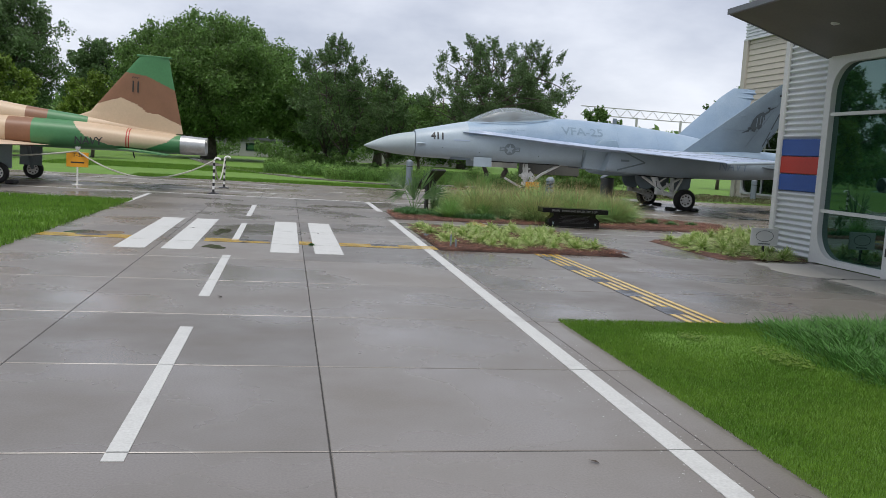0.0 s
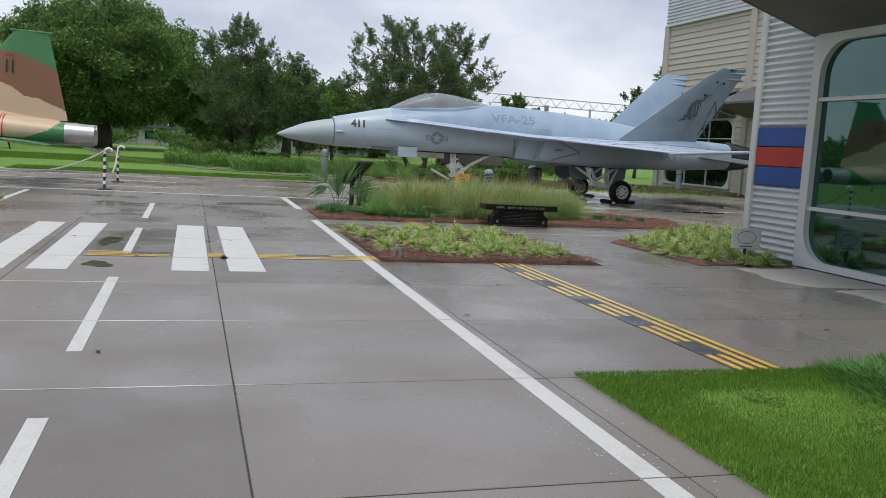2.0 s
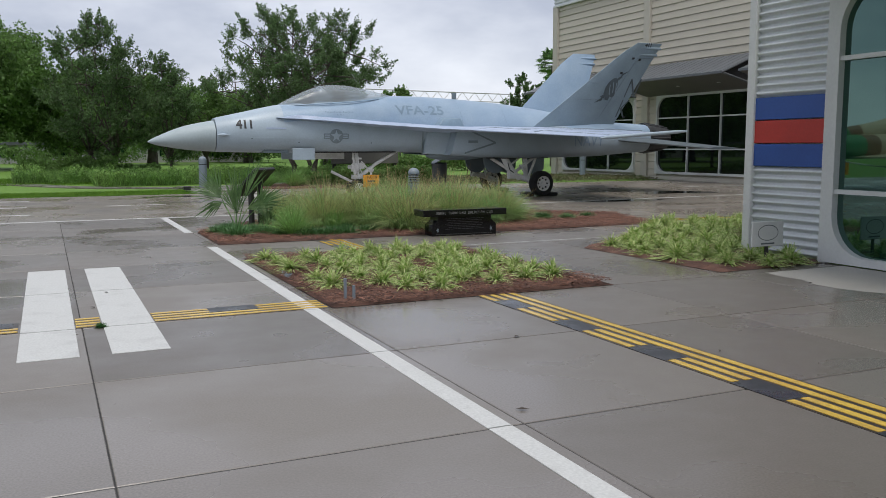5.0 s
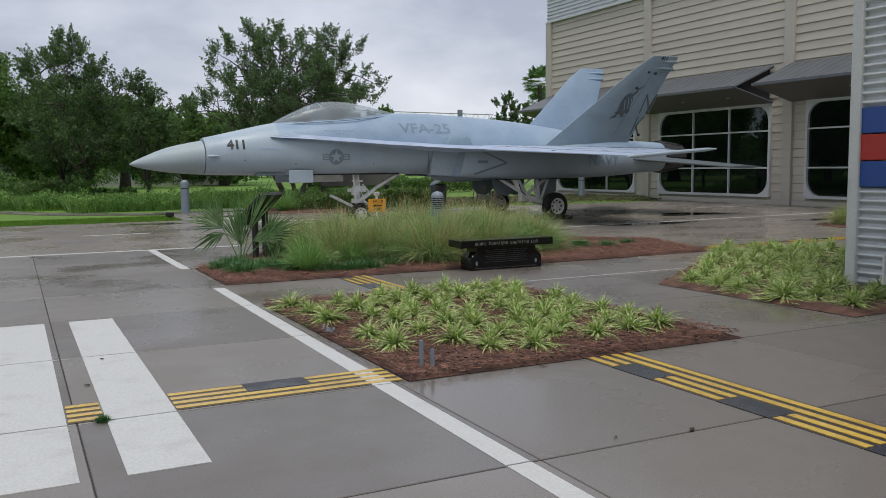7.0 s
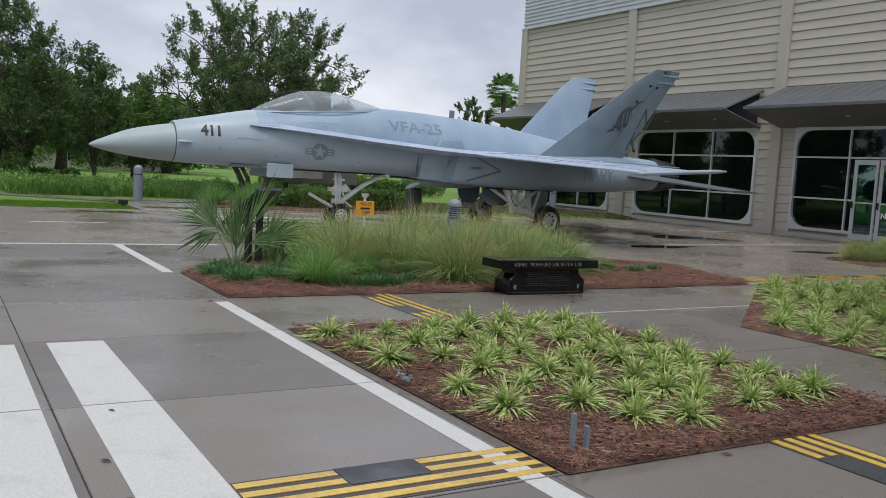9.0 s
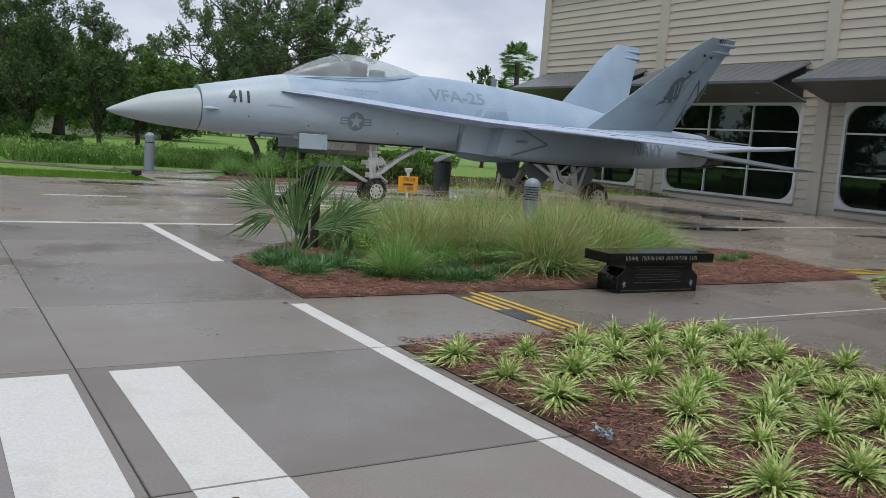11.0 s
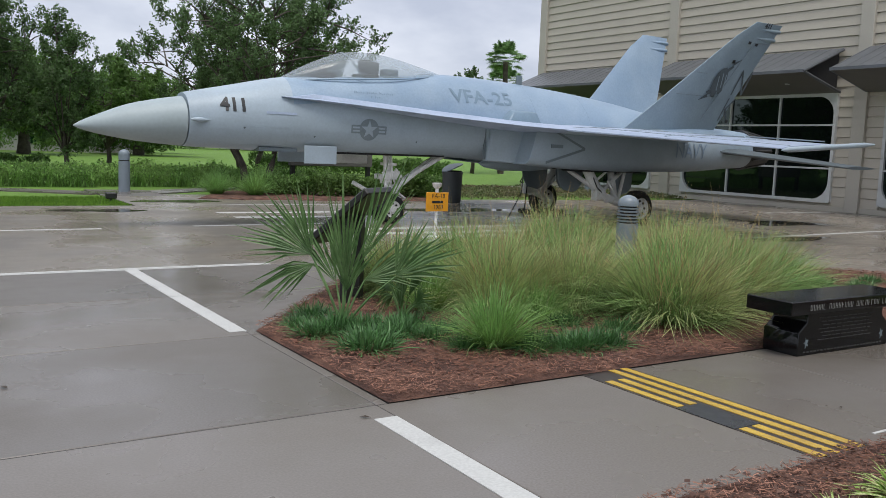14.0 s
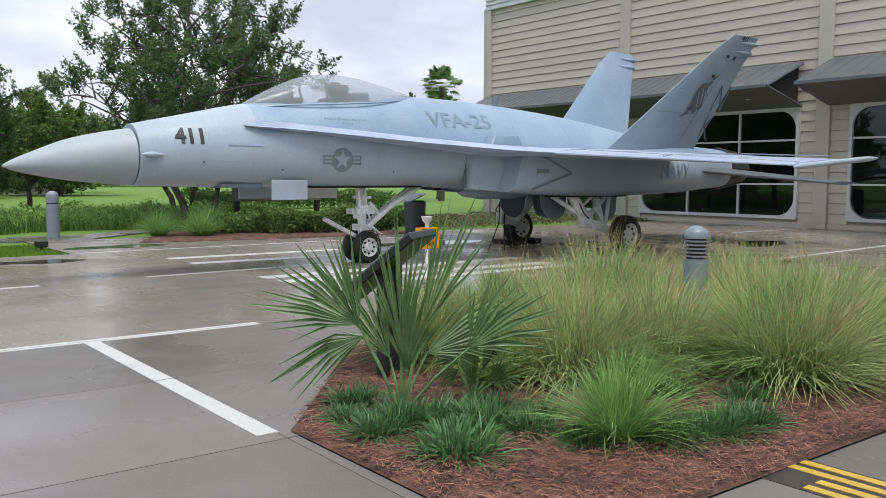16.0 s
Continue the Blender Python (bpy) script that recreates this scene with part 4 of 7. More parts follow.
    spl = mk("splitter_plate", [(7.58, side * 0.7, 1.28), (7.68, side * 0.7, 2.06), (7.62, side * 0.83, 1.3), (7.72, side * 0.83, 2.05), (8.6, side * 1.0, 1.24), (8.6, side * 1.0, 2.04), (8.6, side * 0.7, 1.24), (8.6, side * 0.7, 2.04)], [(0, 2, 3, 1), (2, 4, 5, 3), (4, 6, 7, 5), (0, 6, 4, 2), (1, 3, 5, 7)], F_LIGHT, jet, "grey splitter plate ahead of the intake")
    clean(spl, 0.01)
    box("splitter_gap", 7.575, 7.6, min(side * 0.7, side * 0.76), max(side * 0.7, side * 0.76), 1.32, 2.02, F_MID, jet)
    inner = [(p[0] + 0.03, side * 1.05 + (p[1] - side * 1.05) * 0.93, 1.66 + (p[2] - 1.66) * 0.9) for p in first]
    deep = [(p[0] + 0.3, p[1], p[2]) for p in inner]
    loft("intake_lip", [first, inner], F_LIGHT, nac, caps=False)
    loft("intake_cover", [inner, deep], F_LIGHT, nac, "grey cover sealing the intake")
    lathe("exhaust_nozzle", [(0.5, 0.0), (0.5, 0.08), (0.47, 0.3), (0.4, 0.75), (0.37, 0.95), (0.34, 0.95), (0.36, 0.6), (0.02, 0.5)], NOZZLE, jet, "dark metal exhaust nozzle with petals", axis="x", centre=(15.7, side * 0.56, 1.76), sides=20)
    for k in range(12):
        a = 2 * math.pi * k / 12
        c, d = math.cos(a), math.sin(a)
        mk("nozzle_petal", *tube_vf([(15.8, side * 0.56 + 0.5 * c, 1.76 + 0.5 * d), (16.62, side * 0.56 + 0.385 * c, 1.76 + 0.385 * d)], 0.022, 4), NOZZLE, jet)
# spine antenna blades and nose probe
box("antenna_blade", 8.9, 9.05, -0.012, 0.012, 2.93, 3.12, F_MID, jet)
lathe("side_probe", [(0.003, -0.14), (0.03, -0.08), (0.045, 0.02), (0.02, 0.14), (0.003, 0.2)], F_LIGHT, jet, axis="x", centre=(1.84, -0.53, 1.82), sides=10)


def on_side(s0, z0, off=0.007):
    return lambda a, b: (s0 + a, body_side(s0 + a, z0 + b, off), z0 + b)


NACF = smooth_tab(NAC, 0.2)


def nac_side(s, z, off=0.012):
    w, zc, zt, zb, cy = interp(NACF, s)
    n = nac_n(s)
    h = zt - zc if z >= zc else zc - zb
    return -(cy + w * max(0.0, 1 - min(1, abs(z - zc) / h) ** n) ** (1 / n)) - off


words("nose_number", "411", 0.215, on_side(2.22, 2.0), F_BLACK, jet, "black modex number 411", bold=0.012)
words("squadron_letters", "VFA-25", 0.25, on_side(6.8, 2.43), F_LET, jet, "faded grey VFA-25 lettering", narrow=1.4, bold=0.006)
words("service_letters", "NAVY", 0.34, lambda a, b: (12.4 + a * 0.95, nac_side(12.4 + a * 0.95, 1.5 + b), 1.5 + b), F_NAVY, jet, "faded blue-grey NAVY lettering")
for k, (s0, groups) in enumerate(((4.68, (5, 5, 7)), (5.0, (1, 3)))):
    z = 2.445 - 0.075 * k
    nr = random.Random(5 + k)
    for grp in groups:
        pieces = []
        for j in range(grp):
            h = 0.045 if j == 0 else 0.028 + 0.012 * (nr.random() < 0.3)
            for q, (wd, z0, z1) in enumerate(((0.011, 0.0, h), (0.026, h * 0.35, h * 0.6))):
                pieces.append(([(s0, body_side(s0, z + z0), z + z0), (s0 + wd, body_side(s0 + wd, z + z0), z + z0), (s0 + wd, body_side(s0 + wd, z + z1), z + z1), (s0, body_side(s0, z + z1), z + z1)], [(0, 1, 2, 3)]))
            s0 += 0.043
        mk("name_line", *merged(pieces), F_LET, jet, "small script under the canopy sill")
        s0 += 0.04


def flat_on_side(name, pts, mat, off):
    """A flat marking, fanned from its middle so that it follows the side."""
    cx, cz = sum(p[0] for p in pts) / len(pts), sum(p[1] for p in pts) / len(pts)
    v = [(cx, body_side(cx, cz, off), cz)] + [(a, body_side(a, b, off), b) for a, b in pts]
    n = len(pts)
    return mk(name, v, [(0, 1 + i, 1 + (i + 1) % n) for i in range(n)], mat, jet)


SX, SZ = 4.95, 1.79
flat_on_side("roundel_bar", [(SX - 0.36, SZ - 0.075), (SX + 0.36, SZ - 0.075), (SX + 0.36, SZ + 0.075), (SX - 0.36, SZ + 0.075)], F_MID, 0.008)
flat_on_side("roundel_bar", [(SX - 0.33, SZ - 0.045), (SX + 0.33, SZ - 0.045), (SX + 0.33, SZ + 0.045), (SX - 0.33, SZ + 0.045)], F_LIGHT, 0.010)
flat_on_side("roundel_bar", [(SX - 0.36, SZ - 0.014), (SX + 0.36, SZ - 0.014), (SX + 0.36, SZ + 0.014), (SX - 0.36, SZ + 0.014)], F_MID, 0.0115)
flat_on_side("roundel", [(SX + 0.2 * math.cos(a), SZ + 0.2 * math.sin(a)) for a in [math.pi * k / 12 for k in range(24)]], F_MID, 0.013)
flat_on_side("star", [(SX + (0.17 if k % 2 == 0 else 0.068) * math.cos(a), SZ + (0.17 if k % 2 == 0 else 0.068) * math.sin(a)) for k, a in enumerate([math.pi / 2 + math.pi * k / 5 for k in range(10)])], F_LIGHT, 0.015)


def on_fin(t_along, off=0.02):
    """Point on the outer face of the near fin: chord place s and height fraction t."""
    def fn(s, t):
        le, te = 11.4 + 3.0 * t, 14.25 + 1.2 * t
        u = max(0.0, min(1.0, (s - le) / (te - le)))
        th = 0.12 * (1 - 0.6 * t)
        h = th * 2.6 * math.sqrt(u + 0.002) * (1 - u) * 0.5 + 0.004
        y, z = 0.98 + 0.8 * t, 2.22 + 2.48 * t
        return (s, -(y + (h + off) * 0.95), z - (h + off) * 0.3 + 0.0)
    return fn


fin_pt = on_fin(0, 0.012)
words("fin_number", "411", 0.12, lambda a, b: fin_pt(14.78 + a, 0.955 + b / 2.48), F_BLACK, jet, "small black 411 on the fin tip", slant=0.2, bold=0.006)
words("fin_letter", "N", 0.6, lambda a, b: fin_pt(14.32 + a, 0.33 + b / 2.48), F_DARKM, jet, slant=0.35, narrow=0.8, bold=-0.01)
words("fin_letter", "K", 0.56, lambda a, b: fin_pt(14.16 + a, 0.08 + b / 2.48), F_DARKM, jet, slant=0.35, narrow=0.8, bold=-0.01)
# squadron emblem: a fist with lightning bolts, drawn as a plain dark shape
EX, EZ = 13.8, 0.43
FIST = [(-0.3, -0.07), (-0.26, 0.03), (-0.16, 0.1), (-0.02, 0.15), (0.13, 0.17), (0.24, 0.13), (0.27, 0.05), (0.2, -0.02), (0.22, -0.08), (0.12, -0.12), (0.02, -0.1), (-0.05, -0.16), (-0.17, -0.15), (-0.22, -0.1)]
BOLT_UP = [(0.16, 0.1), (0.42, 0.18), (0.38, 0.2), (0.68, 0.27), (0.34, 0.225), (0.37, 0.2), (0.12, 0.14)]
BOLT_DOWN = [(-0.18, -0.06), (-0.42, -0.1), (-0.36, -0.125), (-0.66, -0.2), (-0.3, -0.16), (-0.34, -0.135), (-0.14, -0.11)]
emb_pt = on_fin(0, 0.026)
for nm, shape in (("fist_emblem", FIST), ("bolt_emblem", BOLT_UP), ("bolt_emblem", BOLT_DOWN)):
    cx, cz = sum(p[0] for p in shape) / len(shape), sum(p[1] for p in shape) / len(shape)
    n = len(shape)
    mk(nm, [emb_pt(EX + 0.85 * cx, EZ + 0.85 * cz)] + [emb_pt(EX + 0.85 * a, EZ + 0.85 * b) for a, b in shape], [(0, 1 + i, 1 + (i + 1) % n) for i in range(n)], F_DARKM, jet, "dark grey fist with lightning bolts")
knuckle = on_fin(0, 0.03)
for a, b in ((-0.08, 0.06), (0.04, 0.09), (0.15, 0.08)):
    mk("emblem_line", [knuckle(EX + a, EZ + b), knuckle(EX + a + 0.03, EZ + b), knuckle(EX + a + 0.07, EZ + b - 0.13), knuckle(EX + a + 0.04, EZ + b - 0.13)], [(0, 1, 2, 3)], F_FIN, jet)
for a, b in ((14.62, 0.79), (14.36, 0.8), (14.02, 0.86 - 0.24), (14.5, 0.07)):
    mk("fin_vent", [knuckle(a, b), knuckle(a + 0.1, b), knuckle(a + 0.11, b + 0.025), knuckle(a + 0.01, b + 0.025)], [(0, 1, 2, 3)], F_BLACK, jet)
# rudder hinge and panel seams of the fins
for p, q in (((13.55, 0.06), (14.6, 0.82)), ((14.6, 0.82), (15.2, 0.82)), ((12.5, 0.3), (13.9, 0.3)), ((13.0, 0.5), (13.3, 0.5))):
    pts = [fin_pt(p[0] + (q[0] - p[0]) * k / 6, p[1] + (q[1] - p[1]) * k / 6) for k in range(7)]
    mk("fin_seam", *tube_vf(pts, 0.006, 4), F_MID, jet)
# outlined warning triangle on the intake trunk
tri = [(8.75, 1.96), (9.6, 1.6), (8.6, 1.3)]


def trunk_y(s):
    return nac_side(s, 1.64, 0.004)


for p, q in ((tri[0], tri[1]), (tri[1], tri[2])):
    pts = [(p[0] + (q[0] - p[0]) * k / 6, p[1] + (q[1] - p[1]) * k / 6) for k in range(7)]
    mk("intake_chevron", *merged([([(a, trunk_y(a) - 0.006, b - 0.026), (a2, trunk_y(a2) - 0.006, b2 - 0.026), (a2, trunk_y(a2) - 0.006, b2 + 0.026), (a, trunk_y(a) - 0.006, b + 0.026)], [(0, 1, 2, 3)]) for (a, b), (a2, b2) in zip(pts, pts[1:])]), F_MID, jet)
box("stencil_panel", 8.72, 9.02, -1.475, -1.42, 1.6, 1.67, F_MID, jet)

# access panels: fine outlines on the near side
for s0, s1, z0, z1 in ((2.6, 3.4, 1.45, 1.75), (5.4, 6.1, 1.9, 2.05), (6.5, 7.3, 1.5, 1.95)):
    ring = [(s0 + (s1 - s0) * k / 6, z0) for k in range(7)] + [(s1, z0 + (z1 - z0) * k / 4) for k in range(1, 5)] + [(s1 - (s1 - s0) * k / 6, z1) for k in range(1, 7)] + [(s0, z1 - (z1 - z0) * k / 4) for k in range(1, 5)]
    mk("access_panel_edge", *tube_vf([(a, body_side(a, b, 0.001), b) for a, b in ring], 0.0015, 4), F_LIGHT, jet)
for s0, z0 in ((2.62, 1.72), (3.9, 1.62), (6.0, 1.6)):
    flat_on_side("vent_port", [(s0 + 0.018 * math.cos(a), z0 + 0.018 * math.sin(a)) for a in [math.pi * k / 4 for k in range(8)]], F_DARKM, 0.006)
flat_on_side("light_strip", [(3.0, 1.98), (3.55, 1.98), (3.55, 2.02), (3.0, 2.02)], F_TOP, 0.006)

# landing gear
def wheel(parent, c, r, w, hub_mat=WHITEM):
    t = lathe("tyre", [(r * 0.6, -w / 2), (r * 0.88, -w / 2), (r, -w * 0.3), (r, w * 0.3), (r * 0.88, w / 2), (r * 0.6, w / 2)], RUBBER, parent, "black rubber tyre", axis="y", centre=c, sides=28, caps=False)
    rim = lathe("rim", [(0.01, -w * 0.42), (r * 0.2, -w * 0.46), (r * 0.26, -w * 0.3), (r * 0.5, -w * 0.3), (r * 0.62, -w * 0.46), (r * 0.62, w * 0.46), (r * 0.4, w * 0.3), (0.01, w * 0.42)], hub_mat, t, "white wheel rim", axis="y", centre=c, sides=20)
    for k in range(8):
        a = 2 * math.pi * k / 8
        lathe("rim_hole", [(0.001, -0.012), (r * 0.075, -0.012), (r * 0.075, 0.01)], DARK, t, axis="y", centre=(c[0] + r * 0.4 * math.cos(a), c[1] - w * 0.3, c[2] + r * 0.4 * math.sin(a)), sides=8)
    return t


NX = 5.8
ng = part_ng = mk("nose_gear_leg", *merged([tube_vf([(NX - 0.05, 0, 1.5), (NX, 0, 0.75)], 0.085, 12), box_vf(NX - 0.13, NX + 0.12, -0.12, 0.12, 0.57, 0.68), box_vf(NX - 0.14, NX + 0.2, -0.12, -0.02, 0.86, 1.02), box_vf(NX - 0.1, NX + 0.1, -0.15, 0.15, 1.13, 1.18), tube_vf([(NX - 0.12, -0.16, 0.5), (NX + 0.18, -0.16, 0.5)], 0.03, 8), tube_vf([(NX - 0.02, -0.13, 1.32), (NX + 0.02, -0.13, 0.95), (NX + 0.12, -0.12, 0.7)], 0.018, 6), tube_vf([(NX + 0.06, 0.1, 1.35), (NX + 0.1, 0.12, 0.8)], 0.02, 6), tube_vf([(NX - 0.16, -0.14, 1.3), (NX - 0.12, -0.14, 0.7)], 0.03, 8), tube_vf([(NX + 0.14, -0.1, 0.66), (NX + 0.3, -0.1, 0.86), (NX + 0.1, -0.1, 1.06)], 0.035, 8), tube_vf([(NX, 0, 0.78), (NX, 0, 0.3)], 0.075, 12), tube_vf([(NX - 0.18, -0.12, 1.0), (NX - 0.05, -0.1, 0.6)], 0.035, 8), tube_vf([(NX + 0.1, -0.16, 0.62), (NX + 0.3, -0.16, 0.5), (NX + 0.1, -0.16, 0.36)], 0.035, 6), tube_vf([(NX, -0.2, 0.28), (NX, 0.2, 0.28)], 0.05, 10),
                                            tube_vf([(NX - 0.05, 0, 0.78), (NX - 0.05, 0, 0.9)], 0.12, 12), tube_vf([(NX + 0.06, -0.1, 0.7), (NX + 0.28, -0.1, 0.52), (NX + 0.05, -0.1, 0.38)], 0.03, 6)]), WHITEM, jet, "white nose gear strut")
clean(ng)
for yy in (-0.16, 0.16):
    wheel(jet, (NX, yy, 0.28), 0.28, 0.17)
tube("drag_brace", [(NX + 0.05, -0.1, 0.62), (NX + 0.55, -0.12, 1.0), (NX + 1.3, -0.14, 1.42)], 0.05, WHITEM, jet, "white folding drag brace")
tube("drag_brace", [(NX + 0.05, 0.1, 0.62), (NX + 1.3, 0.14, 1.42)], 0.04, WHITEM, jet)
tube("launch_bar", [(NX - 0.02, 0.0, 0.42), (NX - 0.3, 0, 0.55), (NX - 0.78, 0, 0.79)], 0.04, WHITEM, jet, "white launch bar")
for k in range(3):
    box("gear_light", NX - 0.22, NX - 0.14, -0.2 + k * 0.14, -0.1 + k * 0.14, 0.86, 0.96, WHITEM, jet, bevel=0.01)
tube("hydraulic_line", [(NX - 0.1, -0.07, 1.3), (NX - 0.13, -0.08, 0.9), (NX + 0.04, -0.1, 0.5), (NX + 0.02, -0.08, 0.35)], 0.012, BLACKM, jet)
box("gear_door", 3.72, 4.36, -0.6, -0.57, 1.14, 1.46, F_LIGHT, jet, "pale grey forward gear door", bevel=0.008)
box("gear_door", 3.72, 4.36, 0.57, 0.6, 1.14, 1.46, F_LIGHT, jet, bevel=0.008)
box("gear_door", 4.45, 5.6, 0.5, 0.53, 1.14, 1.36, WHITEM, jet, bevel=0.008)
# flat plates under the belly, coloured as the shade inside open wells
box("gear_well", 2.95, 3.66, -0.4, 0.4, 1.335, 1.4, F_MID, jet, "shaded open gear well")
box("gear_well", 4.4, 6.9, -0.32, 0.32, 1.325, 1.36, DARK, jet)
MX = 11.15
for side in (-1, 1):
    clean(mk("main_gear_leg", *merged([tube_vf([(MX - 1.0, side * 0.95, 1.25), (MX - 0.75, side * 1.2, 0.62)], 0.11, 12), tube_vf([(MX - 0.82, side * 1.22, 0.66), (MX, side * 1.35, 0.38)], 0.085, 12),
                                       tube_vf([(MX - 0.2, side * 0.9, 1.2), (MX - 0.35, side * 1.25, 0.5)], 0.075, 12), tube_vf([(MX, side * 1.3, 0.38), (MX, side * 1.6, 0.38)], 0.07, 12),
                                       tube_vf([(MX - 0.75, side * 1.2, 0.7), (MX + 0.1, side * 0.95, 1.15)], 0.05, 8)]), WHITEM, jet, "white trailing-arm main gear leg"))
    wheel(jet, (MX, side * 1.56, 0.38), 0.38, 0.29)
    # main gear doors take a darker grey to paint in the belly's shade
    for pts, yy, lab in (([(MX - 1.5, 1.22), (MX - 0.72, 1.22), (MX - 0.76, 0.86), (MX - 0.86, 0.72), (MX - 1.02, 0.66), (MX - 1.3, 0.72), (MX - 1.44, 0.9)], 0.6, "grey forward gear door with rounded lower edge"),
                         ([(MX - 0.25, 1.22), (MX + 0.55, 1.22), (MX + 0.52, 0.8), (MX + 0.4, 0.66), (MX + 0.2, 0.62), (MX - 0.1, 0.7), (MX - 0.2, 0.84)], 0.86, "grey rear gear door with rounded lower edge")):
        prism("gear_door", pts, side * yy - 0.02, side * yy + 0.02, F_MID, jet, lab, 0.008, axis="y")
    for p, q, rr in (((MX - 0.92, 1.0, 1.15), (MX - 0.62, 1.28, 0.6), 0.025), ((MX - 0.55, 1.2, 0.95), (MX - 0.3, 1.32, 0.5), 0.03), ((MX - 0.86, 1.1, 0.9), (MX - 0.5, 1.1, 1.15), 0.03), ((MX - 0.78, 1.28, 0.74), (MX - 0.62, 1.28, 0.5), 0.055)):
        tube("gear_link", [(p[0], side * p[1], p[2]), (q[0], side * q[1], q[2])], rr, WHITEM, jet, sides=8)
    for k in range(2 if side > 0 else 0):
        a = MX - 1.0 - 0.15 * k
        tube("tie_down_chain", [(a, 0.95, 1.0), (a - 0.2, 0.75, 0.55), (a - 0.7 - 0.3 * k, 0.2, 0.02)], 0.014, BLACKM, jet, "dark tie-down chain", sides=6)
    box("torque_box", MX - 0.95, MX - 0.66, side * 1.2 - 0.09, side * 1.2 + 0.09, 0.52, 0.76, WHITEM, jet, bevel=0.02)
    tube("gear_brace", [(MX - 1.3, side * 0.75, 1.15), (MX - 0.7, side * 1.2, 0.66)], 0.05, WHITEM, jet, sides=8)
    tube("gear_brace", [(MX + 0.15, side * 1.0, 1.15), (MX - 0.3, side * 1.28, 0.52)], 0.04, WHITEM, jet, sides=8)
    tube("hydraulic_line", [(MX - 0.9, side * 1.0, 1.2), (MX - 0.95, side * 1.3, 0.8), (MX - 0.5, side * 1.3, 0.5), (MX - 0.05, side * 1.36, 0.42)], 0.014, BLACKM, jet, sides=6)
    # dark plate for the shade in the main wheel well
    box("gear_well", MX - 1.4, MX + 0.5, side * 0.9 - 0.25, side * 0.9 + 0.25, 1.13, 1.2, DARK, jet)
lathe("belly_tank_pod", [(0.01, 0), (0.08, 0.15), (0.14, 0.6), (0.14, 1.4), (0.08, 2.0), (0.01, 2.2)], F_LIGHT, jet, axis="x", centre=(8.0, 0, 1.22), sides=16)
chock = tagged(mk("wheel_chock", *merged([box_vf(-0.12, 0.12, -0.25, 0.25, 0.004, 0.11)]), RUBBER), "black rubber chock under the main wheel", "chock", group="chocks")
clean(chock, 0.03)
chock.location = (14.08, 28.3, 0)
copy_thing(chock, pose(13.25, 28.3, 0))
copy_thing(chock, pose(14.1, 31.4, 0))
copy_thing(chock, pose(13.2, 31.4, 0))


# ---- the camouflaged trainer jet behind the rope ----
trainer = tagged(empty("trainer_jet", (0.03, 27.2, -0.15)), "camouflage-painted trainer jet with a tall tail fin", "airplane")
trainer.rotation_euler = (0, radians(1.1), 0)
T_MATS = [T_TAN, T_BROWN, T_GREEN]


def camo_body(x, z):
    if x < -8.0:
        return 0
    if x < -7.3:
        return 1 if z < 1.87 else 0
    if x < -6.25:
        return 2
    return 0 if z > interp([(-6.3, 1.9), (-5.85, 1.45), (-5.2, 1.25), (-4.2, 1.2), (-3.6, 1.45), (-3.25, 1.75)], x)[0] else 2


def camo_fin(x, z):
    if z > interp([(-6, 3.6), (-4.9, 3.42), (-4.3, 3.35), (-3.5, 3.0)], x)[0]:
        return 2
    return 1 if z > interp([(-6, 2.3), (-5.5, 2.5), (-5.0, 2.66), (-4.55, 2.5), (-4.25, 2.28), (-3.9, 2.25), (-3.2, 1.95)], x)[0] else 0


def paint(ob, fn):
    for m in T_MATS[1:]:
        ob.data.materials.append(m)
    for p in ob.data.polygons:
        p.material_index = fn(p.center.x, p.center.z)


TB = [(-16.5, 0.02, 1.5, 1.53, 1.47, 2, 2), (-15.2, 0.26, 1.52, 1.8, 1.25, 2, 2), (-13.0, 0.48, 1.5, 2.0, 1.05, 2, 2.2), (-10.5, 0.62, 1.45, 1.95, 1.0, 2.4, 2.6), (-8.2, 0.7, 1.45, 1.9, 1.03, 2.6, 2.8),
      (-6.0, 0.68, 1.45, 1.87, 1.06, 2.6, 2.6), (-4.5, 0.62, 1.42, 1.77, 1.1, 2.4, 2.4), (-3.2, 0.54, 1.4, 1.68, 1.12, 2.3, 2.3)]
paint(loft("fuselage", [ring_at(*r[:5], r[5], r[6], 0.0, 96) for r in smooth_tab(TB, 0.045)], T_TAN, trainer, "tan, brown and green camouflaged fuselage"), camo_body)
SP = [(-14.0, 0.1, 1.85, 1.95, 1.7, 2, 2), (-13.0, 0.34, 2.0, 2.45, 1.7, 2, 2), (-11.5, 0.4, 2.05, 2.7, 1.7, 2, 2), (-10.0, 0.38, 2.0, 2.6, 1.7, 2, 2), (-8.2, 0.3, 1.9, 2.28, 1.6, 2, 2), (-6.2, 0.2, 1.8, 2.07, 1.6, 2, 2), (-5.0, 0.12, 1.7, 1.95, 1.55, 2, 2), (-3.4, 0.04, 1.6, 1.72, 1.5, 2, 2)]
paint(loft("spine", [ring_at(*r[:5], r[5], r[6], 0.0, 24) for r in smooth_tab(SP, 0.1)], T_TAN, trainer, "camouflaged dorsal spine"), lambda x, z: 0 if x < -7.65 else 1 if x < -6.95 else 2 if x < -5.9 else 0)
rows = []
